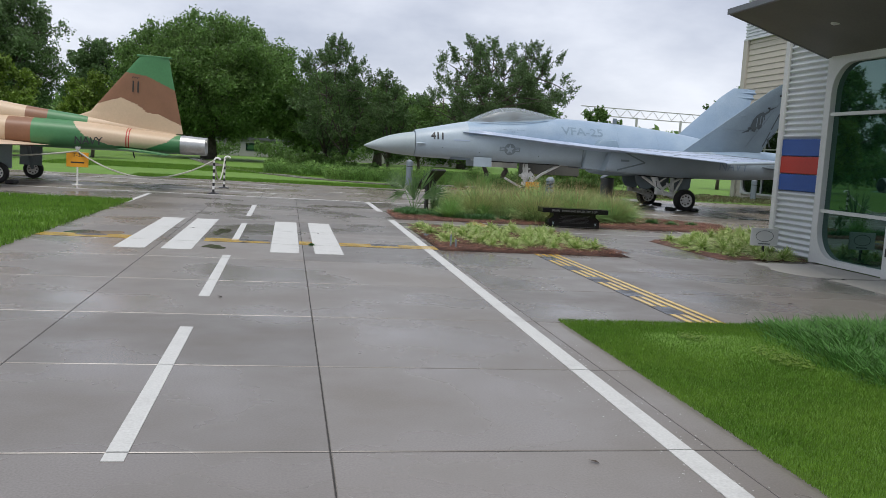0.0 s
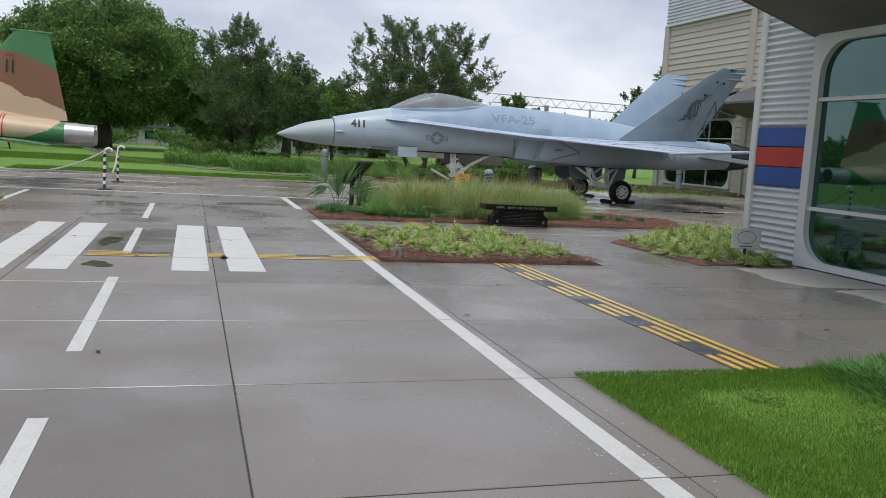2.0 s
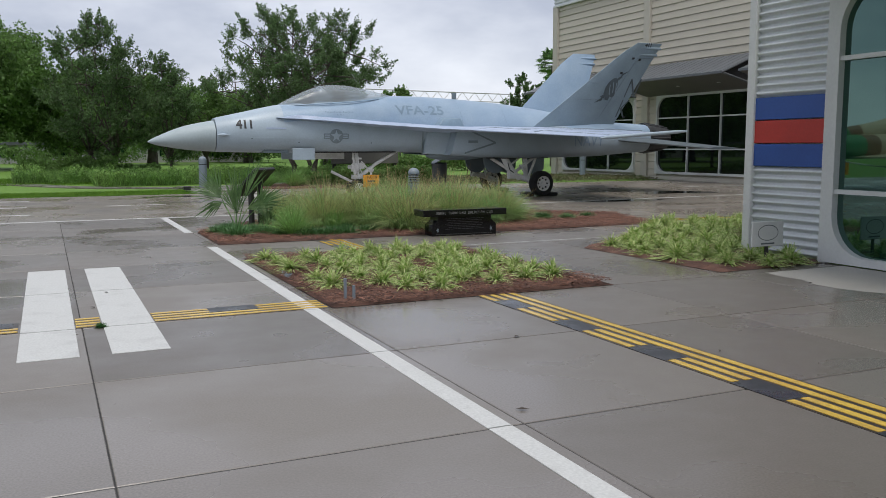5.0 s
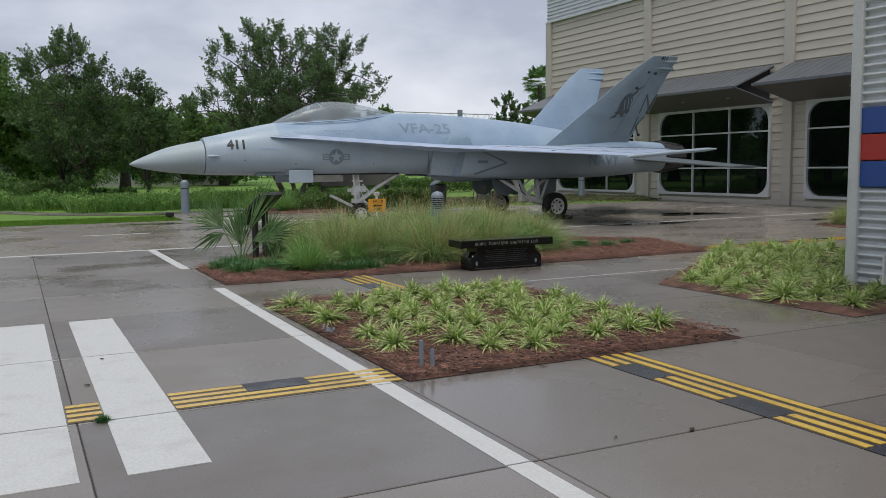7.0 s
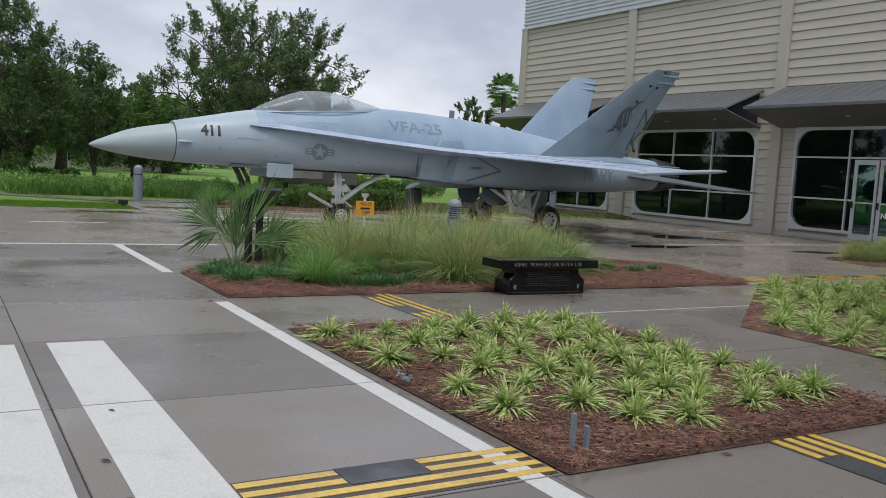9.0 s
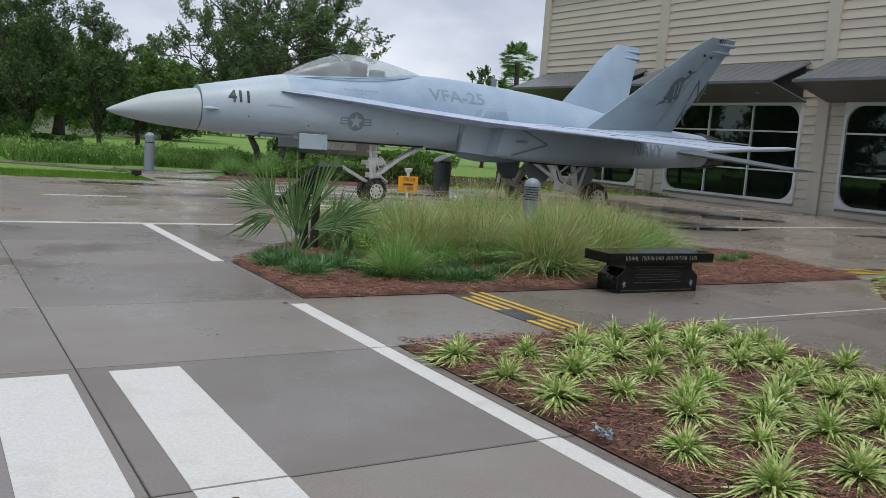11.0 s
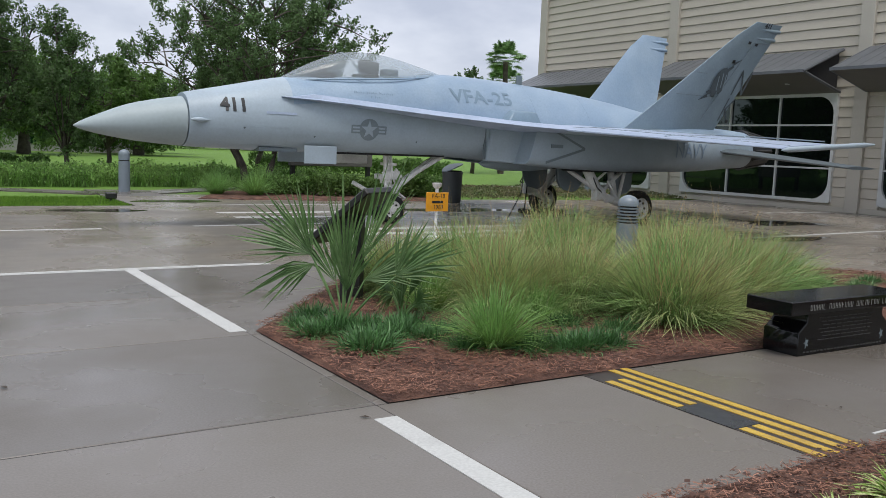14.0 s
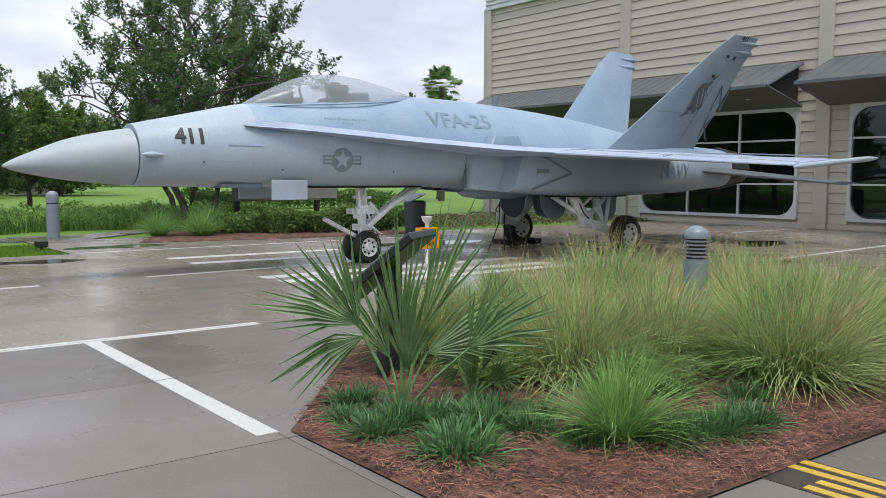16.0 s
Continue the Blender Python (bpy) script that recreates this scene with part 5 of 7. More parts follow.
for k in range(111):
    t = k / 110
    z = 1.72 + 2.2 * t
    le = interp([(0, -6.9), (0.12, -6.35), (0.22, -5.85), (1.0, -4.52)], t)[0]
    te = -3.2 - 0.5 * t
    rows.append(foil(le, te, 0, 0, 0.16 * (1 - 0.6 * t), lambda s, h, z=z: (s, h, z), n=56))
paint(loft("tail_fin", rows, T_TAN, trainer, "tall camouflaged tail fin"), camo_fin)
box("fin_cap", -4.62, -3.62, -0.035, 0.035, 3.915, 3.965, T_GREEN, trainer, bevel=0.01)
for side in (-1, 1):
    lathe("exhaust_nozzle", [(0.28, 0.0), (0.285, 0.2), (0.27, 0.35), (0.265, 0.72), (0.24, 0.72), (0.22, 0.3), (0.01, 0.25)], STEEL, trainer, "bare steel exhaust nozzle", axis="x", centre=(-3.22, side * 0.27, 1.4), sides=20)
    loft("wing", [foil(le, te, 1.12, 1.12, th, lambda s, h, y=y: (s, side * y, h)) for y, le, te, th in ((0.4, -10.0, -6.8, 0.14), (3.85, -8.3, -7.2, 0.05))], T_TAN, trainer, "thin low wing")
    loft("tailplane", [foil(le, te, 1.16, 1.1, th, lambda s, h, y=y: (s, side * y, h)) for y, le, te, th in ((0.5, -5.0, -3.5, 0.09), (2.1, -4.1, -3.4, 0.03))], T_GREEN, trainer, "green horizontal tail")
    leg = mk("main_gear_leg", *merged([tube_vf([(-7.9, side * 1.2, 1.1), (-7.85, side * 1.6, 0.32)], 0.06, 10), box_vf(-8.2, -7.55, side * 1.5 - 0.02, side * 1.5 + 0.02, 0.42, 1.08)]), F_MID, trainer, "main gear leg with door")
    wheel(trainer, (-7.85, side * 1.7, 0.29), 0.29, 0.18)
tube("nose_gear_leg", [(-13.6, 0, 1.2), (-13.5, 0, 0.25)], 0.06, WHITEM, trainer)
wheel(trainer, (-13.5, 0, 0.24), 0.24, 0.15)
words("service_letters", "NAVY", 0.21, lambda a, b: (-6.13 + a * 0.95, -0.722, 1.22 + b + a * 0.03), F_BLACK, trainer, "black NAVY lettering", bold=0.004)
words("fin_number", "11", 0.31, lambda a, b: (-4.74 + a * 0.62, -0.095, 2.86 + b), F_BLACK, trainer, "black number 11", bold=0.012)
words("fin_code", "WHH", 0.06, lambda a, b: (-4.72 + a, -0.09, 3.25 + b), F_BLACK, trainer)
for x in (-4.74, -4.67):
    w = interp(smooth_tab(TB, 0.07), x)
    ra = ring_at(x, w[0] + 0.004, w[1], w[2] + 0.004, w[3] - 0.004, w[4], w[5], 0, 40)
    rb = [(p[0] + 0.03, p[1], p[2]) for p in ra]
    mk("red_stripe", ra + rb, [(i, (i + 1) % 40, 40 + (i + 1) % 40, 40 + i) for i in range(40)], RED, trainer)
tube("tail_hook_strut", [(-4.6, -0.1, 1.1), (-4.55, -0.1, 0.9)], 0.02, BLACKM, trainer)
c2 = copy_thing(chock, pose(-7.45, 25.5, 0))
c3 = copy_thing(chock, pose(-8.25, 25.5, 0))

# ---- rope barrier ----
def stanchion(x, y):
    st = tagged(empty("rope_stanchion", (x, y, 0)), "black and white banded rope post with a hooked top", "stanchion", group="rope barrier")
    for k in range(9):
        tube("post_band", [(0, 0, 0.03 + k * 0.095), (0, 0, 0.03 + (k + 1) * 0.095)], 0.032, (WHITEM if k % 2 else BLACKM), st, sides=10)
    pts = [(0, 0, 0.88)] + [(0.09 - 0.09 * math.cos(a), 0, 0.93 + 0.09 * math.sin(a)) for a in [math.pi * k / 8 for k in range(8)]]
    tube("hook", pts, 0.028, WHITEM, st, sides=8)
    lathe("foot", [(0.17, 0.004), (0.17, 0.02), (0.05, 0.045), (0.03, 0.06)], BLACKM, st, sides=20)
    return st


def rope(p, q, sag, n=14):
    pts = [(p[0] + (q[0] - p[0]) * t, p[1] + (q[1] - p[1]) * t, p[2] + (q[2] - p[2]) * t - sag * 4 * t * (1 - t)) for t in [k / n for k in range(n + 1)]]
    return tagged(tube("rope", pts, 0.022, ROPE, None, sides=7), "pale rope sagging between barrier posts", "rope", group="barrier ropes")


stanchion(-2.05, 25.3)
stanchion(-1.99, 28.6)
stanchion(-10.6, 25.0)
rope((-2.05, 25.3, 0.95), (-1.99, 28.6, 0.95), 0.62)
rope((-2.05, 25.3, 0.95), (-5.95, 26.38, 0.98), 0.62, 24)
rope((-5.95, 26.38, 0.98), (-10.6, 25.0, 0.95), 0.22, 24)


def plane_sign(x, y, h, lines, bars, pw=0.3, ph=0.42, step=0.15):
    sg = tagged(empty("placard_sign", (x, y, 0)), "orange-yellow aircraft placard on a thin white post", "sign", group="aircraft placards")
    tube("post", [(0, 0, 0.0), (0, 0, h - ph)], 0.025, WHITEM, sg)
    lathe("foot", [(0.15, 0.004), (0.15, 0.02), (0.04, 0.03)], WHITEM, sg, sides=16)
    box("plate", -pw, pw, -0.03, -0.005, h - ph - 0.06, h - 0.06, SIGNY, sg, "orange-yellow plate", bevel=0.006)
    z = h - 0.08 - lines[0][1]
    for t, hh in lines:
        wd = len(t) * hh * 0.62
        words("lettering", t, hh, lambda a, b, z=z, wd=wd: (-wd / 2 + a, -0.034, z + b), BLACKM, sg)
        z -= step
    for z0, wd in bars:
        box("lettering_bar", -wd / 2, wd / 2, -0.034, -0.03, h - z0 - 0.04, h - z0, BLACKM, sg)
    lathe("flag_holder", [(0.03, h - 0.06), (0.03, h), (0.07, h + 0.04), (0.085, h + 0.1), (0.07, h + 0.1), (0.02, h + 0.03)], WHITEM, sg, "white cup on top", sides=12)
    return sg


plane_sign(7.82, 27.1, 0.82, (("FA-18", 0.075), ("1989", 0.07)), ((0.2, 0.22), ), 0.22, 0.32, 0.185)
sg = plane_sign(-5.95, 26.4, 1.0, (("T-38", 0.11), ), ((0.33, 0.36), ))

# ---- planting beds ----
rng = random.Random(7)


def bed(name, poly, label, lift=0.045):
    """Mulch mound inside an outline, rough on top, with its rim on the paving."""
    bm = bmesh.new()
    bm.faces.new([bm.verts.new((x, y, 0)) for x, y in poly])
    xs, ys = [p[0] for p in poly], [p[1] for p in poly]
    step = 0.16
    k = min(xs) + step
    while k < max(xs):
        bmesh.ops.bisect_plane(bm, geom=bm.verts[:] + bm.edges[:] + bm.faces[:], plane_co=(k, 0, 0), plane_no=(1, 0, 0))
        k += step
    k = min(ys) + step
    while k < max(ys):
        bmesh.ops.bisect_plane(bm, geom=bm.verts[:] + bm.edges[:] + bm.faces[:], plane_co=(0, k, 0), plane_no=(0, 1, 0))
        k += step
    for v in bm.verts:
        edge = any(len(e.link_faces) == 1 for e in v.link_edges)
        n1 = noise.noise(Vector((v.co.x * 1.7, v.co.y * 1.7, 3)))
        n2 = noise.noise(Vector((v.co.x * 7, v.co.y * 7, 9)))
        v.co.z = 0.006 if edge else lift * (0.8 + 0.5 * n1 + 0.5 * n2)
    for f in bm.faces:
        f.smooth = True
    me = bpy.data.meshes.new(name)
    bm.to_mesh(me)
    bm.free()
    me.materials.append(MULCH)
    ob = new(name, me)
    tagged(ob, label, "planting bed", kind="structure")
    return ob


def inside(poly, x, y):
    c = False
    for (x0, y0), (x1, y1) in zip(poly, poly[1:] + poly[:1]):
        if (y0 > y) != (y1 > y) and x < (x1 - x0) * (y - y0) / (y1 - y0) + x0:
            c = not c
    return c


BED1 = [(2.425, 13.3), (5.6, 13.3), (5.57, 17.28), (2.425, 17.28)]
BED2 = [(2.425, 19.07), (10.75, 19.1), (11.5, 21.4), (9.6, 23.2), (4.1, 23.2), (2.425, 21.22)]
BED3 = [(7.28, 13.5), (9.04, 13.58), (9.04, 15.08), (12.4, 15.08), (12.6, 18.6), (10.8, 19.0), (7.22, 16.3)]
BED4 = [(6.6, 36.4), (9.5, 35.8), (14.0, 35.6), (14.0, 41.4), (10.2, 41.0), (8.2, 39.6)]
BED5 = [(17.1, 21.2), (24.9, 20.6), (24.9, 22.9), (17.6, 22.7)]
for nm, pl in (("planting_bed", BED1), ("planting_bed", BED2), ("planting_bed", BED3), ("planting_bed", BED4), ("planting_bed", BED5)):
    bed(nm, pl, "planting bed covered in reddish brown pine straw")


def straw(poly, count, seed, mat=STRAW, name="pine_straw", label="loose reddish pine needles on the bed", size=(0.008, 0.034, 0.0008, 0.0024)):
    """Loose pieces that lie across one another on a bed."""
    r = np.random.RandomState(seed)
    xs, ys = [p[0] for p in poly], [p[1] for p in poly]
    q = np.c_[r.uniform(min(xs), max(xs), count * 2), r.uniform(min(ys), max(ys), count * 2)]
    q = q[[inside(poly, a, b) for a, b in q]][:count]
    n = len(q)
    a, l, w = r.uniform(0, np.pi, n), r.uniform(size[0], size[1], n), r.uniform(size[2], size[3], n)
    z = 0.03 + 0.035 * r.rand(n) + np.array([0.02 * noise.noise(Vector((x * 1.7, y * 1.7, 3))) + 0.015 * noise.noise(Vector((x * 7, y * 7, 9))) for x, y in q])
    d, e = np.c_[np.cos(a), np.sin(a)], np.c_[-np.sin(a), np.cos(a)]
    t = r.uniform(-0.25, 0.25, n) * l
    roll = r.uniform(-0.7, 0.7, n) * w
    v = np.empty((n * 4, 3))
    for k, (i, j) in enumerate(((-1, -1), (-1, 1), (1, 1), (1, -1))):
        v[k::4, :2] = q + d * (i * l)[:, None] + e * (j * w)[:, None]
        v[k::4, 2] = z + i * t + j * roll
    ob = mk(name, v.tolist(), np.arange(n * 4).reshape(-1, 4).tolist(), mat)
    return tagged(ob, label, "mulch", kind="stuff")


straw(BED1, 42000, 11)
straw(BED2, 110000, 12)
straw(BED3, 6000, 13)
straw(BED1, 16000, 14, CHIP, "bark_chips", "dark bark chips scattered over the bed", (0.005, 0.016, 0.003, 0.008))
straw(BED2, 12000, 15, CHIP, "bark_chips", "dark bark chips scattered over the bed", (0.005, 0.014, 0.003, 0.007))


def plant_mesh(name, vf, mat):
    me = bpy.data.meshes.new(name)
    me.from_pydata([tuple(p) for p in vf[0]], [], vf[1])
    mats = mat if isinstance(mat, list) else [mat]
    for m in mats:
        me.materials.append(m)
    return me


def place(name, me, x, y, s, label, cat, group, z=0.03):
    ob = new(name, me)
    ob.matrix_world = pose(x, y, z, 0, 0, rng.uniform(0, 360)) @ Matrix.Diagonal((s, s, s * rng.uniform(0.9, 1.1), 1))
    return tagged(ob, label, cat, group=group)


LIRI = [plant_mesh("variegated_lilyturf", arching(random.Random(20 + k), 190, 0.18, 0.33, 72, 0.95, 0.0095, 5, True), LEAF_V) for k in range(4)]
TUFT = [plant_mesh("green_tuft", arching(random.Random(30 + k), 460, 0.5, 0.32, 72, 0.6, 0.0075), LEAF_B) for k in range(3)]
LUSH = [plant_mesh("lush_grass_clump", arching(random.Random(40), 700, 0.3, 0.78, 58, 0.5, 0.0042), LEAF_G2)]
TALL = []
for k in range(4):
    r = random.Random(50 + k)
    a = merged([arching(r, 1500, 0.5, 1.04, 60, 0.66, 0.0036), arching(r, 900, 1.0, 0.95, 44, 0.75, 0.0034), arching(r, 600, 0.7, 0.66, 74, 0.7, 0.004)])
    b = arching(r, 190, 0.6, 1.25, 46, 0.4, 0.0026)
    me = plant_mesh("ornamental_grass", merged([a, b]), [LEAF_G, LEAF_S])
    na = len(a[1])
    for p in me.polygons[na:]:
        p.material_index = 1
    TALL.append(me)
pts = [(2.6, 16.75), (3.1, 16.65), (2.62, 16.2), (2.66, 15.75), (3.12, 16.14), (3.1, 15.68), (3.4, 16.3), (3.62, 15.95), (3.16, 15.22), (3.45, 15.46), (3.8, 15.64), (2.72, 14.82),
       (3.2, 14.75), (3.58, 15.02), (3.95, 15.23), (2.74, 14.3), (3.28, 14.25), (3.38, 13.85), (3.75, 13.75), (3.62, 16.7), (4.05, 16.8), (4.0, 16.3)]
for k in range(5):
    for j in range(8):
        x, y = 3.72 + 0.37 * k + rng.uniform(-0.07, 0.07), 13.95 + 0.4 * j + rng.uniform(-0.09, 0.09)
        if x < 5.35 and y < 17.0 and all((x - a) ** 2 + (y - b) ** 2 > 0.075 for a, b in pts):
            pts.append((x, y))
for x, y in pts:
    place("variegated_lilyturf", rng.choice(LIRI), x, y, rng.uniform(0.72, 0.94), "variegated yellow-green lilyturf plant in pine straw", "plant", "lilyturf plants")
pts = []
for _ in range(1600):
    x, y = rng.uniform(7.3, 12.4), rng.uniform(13.6, 18.8)
    if inside(BED3, x, y) and inside(BED3, x - 0.2, y + 0.1) and not (x > 8.9 and y < 15.3) and all((x - a) ** 2 + (y - b) ** 2 > 0.12 for a, b in pts):
        pts.append((x, y))
for x, y in pts:
    place("variegated_lilyturf", rng.choice(LIRI), x, y, rng.uniform(0.75, 1.05), "variegated yellow-green lilyturf plant in pine straw", "plant", "lilyturf plants")
for x, y, s in ((4.75, 21.15, 0.95), (5.5, 21.0, 0.9), (5.95, 20.12, 0.98), (5.1, 22.2, 0.95), (6.1, 22.3, 1.0), (7.1, 20.45, 1.0), (7.5, 21.7, 1.05), (8.2, 20.9, 0.95), (6.75, 22.6, 1.0), (8.1, 22.2, 0.9), (4.35, 22.3, 0.8), (6.65, 20.75, 0.95), (7.3, 22.6, 0.95), (9.0, 22.4, 0.75)):
    place("ornamental_grass", rng.choice(TALL), x, y, s, "tall arching ornamental grass clump with dry seed heads", "grass", "ornamental grasses")
for x, y, s in ((3.8, 19.9, 0.78), (4.75, 20.55, 0.6), (4.1, 21.3, 0.7)):
    place("lush_grass_clump", LUSH[0], x, y, s, "bright green fine-bladed grass clump", "grass", "fine grass clumps")
for x, y, s in ((2.75, 20.8, 0.85), (2.95, 20.85, 0.9), (2.9, 20.22, 1.05), (3.2, 20.8, 0.9), (3.35, 20.55, 0.95), (3.1, 20.45, 0.8), (3.5, 20.3, 0.8), (4.0, 19.72, 0.95), (4.25, 19.65, 0.9), (4.4, 19.6, 1.0), (4.65, 19.62, 0.9), (3.6, 19.95, 0.7), (4.85, 20.35, 0.8), (5.15, 19.95, 0.8), (3.55, 20.75, 0.9), (3.75, 20.5, 0.7), (9.3, 20.9, 0.9), (9.7, 20.6, 0.8), (10.4, 20.9, 0.7), (2.75, 21.1, 0.7), (3.0, 21.4, 0.9)):
    place("green_tuft", rng.choice(TUFT), x, y, s * 0.68, "low dark green tufted border plant", "plant", "border tufts")
for x, y, s in ((18.0, 22.1, 0.6), (18.8, 21.8, 0.72), (19.6, 22.0, 0.8), (20.2, 21.5, 0.75), (20.9, 21.9, 0.8), (21.8, 22.0, 0.9), (22.8, 21.9, 0.9), (23.9, 22.0, 0.8)):
    place("ornamental_grass", rng.choice(TALL), x, y, s, "tall arching ornamental grass clump with dry seed heads", "grass", "ornamental grasses")


FANS = [  # hub across and up, axis and half spread in degrees, blade length, lean out of the plane
    (0.0, 0.33, -4, 20, 0.6, 0.02, 15), (0.1, 0.4, 22, 17, 0.7, 0.1, 13), (-0.19, 0.43, -46, 46, 0.56, -0.1, 21), (-0.17, 0.38, -112, 27, 0.44, -0.15, 11),
    (0.31, 0.32, 46, 46, 0.47, -0.1, 17), (0.12, 0.28, 62, 30, 0.52, 0.35, 12), (0.02, 0.22, 4, 28, 0.52, -0.3, 12), (-0.05, 0.26, -28, 22, 0.5, 0.3, 11)]


def palmetto(x, y, seed, size=1.0, facing=-33.5, fans=FANS):
    """Fan palm without a trunk: stems that carry pleated fans of narrow segments."""
    r = random.Random(seed)
    p = tagged(empty("palmetto", (x, y, 0.02), facing), "green dwarf palmetto with stiff fan leaves", "palm", group="palms")
    for hx, hz, axis, half, ln, lean, nseg in fans:
        hub = Vector((hx, lean * hz * 0.6, hz)) * size
        v, f = tube_vf([(0, 0, 0), tuple(hub * 0.5 + Vector((0, 0, 0.03))), tuple(hub)], [0.013, 0.01, 0.007], 5)
        step = radians(2 * half) / (nseg - 1)
        hb = len(v)
        v.append(hub)
        for j in range(nseg):
            w = radians(axis - half) + step * j + r.uniform(-0.045, 0.045)
            sl = size * ln * r.uniform(0.8, 1.1) * (1 - 0.3 * abs(2 * j / (nseg - 1) - 1) ** 2)
            out = lean + r.uniform(-0.12, 0.12)
            d = Vector((math.sin(w), math.cos(w) * math.sin(out), math.cos(w) * math.cos(out)))
            flat = Vector((math.cos(w), 0, -math.sin(w)))
            nrm = d.cross(flat).normalized()
            mid = hub + d * sl * 0.46
            tip = hub + d * sl + Vector((0, 0, -0.08 * abs(math.sin(w)) * r.uniform(0.3, 1.8)))
            h = min(0.017, max(0.0095, step * sl * 0.46 * 0.5)) * size ** 0.3
            o = len(v)
            v += [mid + flat * h, mid - flat * h, tip, mid + nrm * 0.01]
            f += [(hb, o, o + 3), (hb, o + 3, o + 1), (o + 3, o, o + 2), (o + 1, o + 3, o + 2)]
        mk("frond", v, f, LEAF_P, p)
    return p


palmetto(3.09, 21.03, 3, 1.36)
palmetto(3.6, 20.95, 9, 0.6, -80)

# irrigation stubs in the front bed
for x, y, h in ((2.62, 13.52, 0.24), (2.7, 13.5, 0.17)):
    tagged(box("stake_marker", x - 0.012, x + 0.012, y - 0.012, y + 0.012, 0.0, h, BOLL), "small weathered plastic stake in the mulch", "stake", group="bed stakes")

# ---- granite bench ----
bench = tagged(empty("memorial_bench", (6.475, 18.72, 0), -1.0), "polished black granite memorial bench on concrete", "bench")
prism("pedestal", [(-0.6, 0.0), (0.6, 0.0), (0.6, 0.185), (0.575, 0.2), (0.5, 0.262), (0.5, 0.335), (-0.5, 0.335), (-0.5, 0.262), (-0.575, 0.2), (-0.6, 0.185)], 0.05, 0.37, GRANITE, bench, "black granite pedestal with inscription", 0.006, axis="y")
box("seat", -0.775, 0.775, 0.0, 0.42, 0.335, 0.445, GRANITE, bench, "polished granite seat slab", bevel=0.006)
x = -0.55
ir = random.Random(3)
for grp in (5, 8, 8, 3):
    bits = []
    for k in range(grp):
        a = x + 0.04 * k
        bits += [box_vf(a, a + 0.005, -0.002, 0.002, 0.368, 0.412), box_vf(a + 0.005, a + 0.021, -0.002, 0.002, *ir.choice(((0.368, 0.373), (0.407, 0.412), (0.388, 0.393))))]
        if ir.random() < 0.7:
            bits.append(box_vf(a + 0.021, a + 0.026, -0.002, 0.002, 0.37, 0.41))
    mk("inscription", *merged(bits), ENGRAVE, bench, "engraved pale capitals")
    x += 0.04 * grp + 0.035
for k in range(7):
    u, half = -(0.36 - 0.03 * (k % 3)), 0.36 - 0.03 * (k % 3)
    bits = []
    while u < half:
        e = min(half, u + ir.uniform(0.03, 0.09))
        bits.append(box_vf(u, e, 0.047, 0.051, 0.285 - k * 0.029, 0.291 - k * 0.029))
        u = e + 0.012
    mk("inscription_line", *merged(bits), FAINT, bench)
mk("inscription_line", *merged([box_vf(-0.53 + 0.044 * k, -0.5 + 0.044 * k, 0.047, 0.051, 0.022, 0.034) for k in range(24)]), FAINT, bench)
for sx in (-0.5, 0.5):
    prism("engraved_emblem", [(sx + 0.03 * (1 if k % 2 else 0.4) * math.cos(math.pi * k / 5), 0.1 + 0.045 * (1 if k % 2 else 0.45) * math.sin(math.pi * k / 5)) for k in range(10)], 0.046, 0.051, F_MID, bench, axis="y")

# ---- lectern sign, bollards, bin, lawn sign, spotlight ----
lect = tagged(empty("lectern_sign", (3.62, 22.0, 0), -146), "black angled information lectern on two posts", "sign")
for xx in (-0.12, 0.12):
    box("post", xx - 0.04, xx + 0.04, -0.0, 0.08, 0, 0.88, BLACKM, lect, bevel=0.006)
lp = box("panel", -0.26, 0.26, -0.4, 0.4, -0.035, 0.035, BLACKM, lect, "tilted black display panel", bevel=0.012)
lp.matrix_local = pose(0, 0, 0.84, 40, 0, 0)
lf = box("display_face", -0.22, 0.22, -0.36, 0.36, 0.034, 0.038, BLACKM, lp)


def bollard(x, y, h, r, lit):
    b = tagged(empty("bollard", (x, y, 0)), "round grey-blue metal bollard light with louvres" if lit else "plain round grey-blue metal bollard", "bollard", group="bollards")
    top = h * 0.72
    tube("shaft", [(0, 0, 0), (0, 0, top)], r, BOLL, b, sides=24)
    if lit:
        for k in range(5):
            z = top + 0.018 + k * 0.034
            lathe("louvre", [(r * 0.75, z), (r, z), (r, z + 0.013), (r * 0.75, z + 0.018)], BOLL, b, sides=24)
        tube("lamp_core", [(0, 0, top), (0, 0, top + 0.19)], r * 0.78, DARK, b, sides=16)
        z0 = top + 0.185
    else:
        lathe("groove_ring", [(r * 0.9, top), (r * 0.9, top + 0.03)], BLACKM, b, sides=24)
        z0 = top + 0.03
    hh = h - z0
    lathe("dome", [(r, z0)] + [(r * math.cos(a), z0 + (hh - r * 0.9) * 1.0 + r * 0.9 * math.sin(a)) for a in [math.pi / 2 * k / 7 for k in range(8)]], BOLL, b, sides=24)
    return b


bollard(6.68, 21.48, 1.08, 0.113, True)
bollard(5.5, 39.4, 1.15, 0.15, False)
bollard(23.2, 40.2, 1.15, 0.14, False)

binn = tagged(empty("litter_bin", (13.48, 35.2, 0)), "slate grey litter bin with a slanted hood", "bin")
lathe("body", [(0.24, 0.0), (0.26, 0.03), (0.285, 0.8), (0.3, 0.82), (0.3, 0.86), (0.27, 0.86)], CANM, binn, "slightly tapered round body", sides=28)
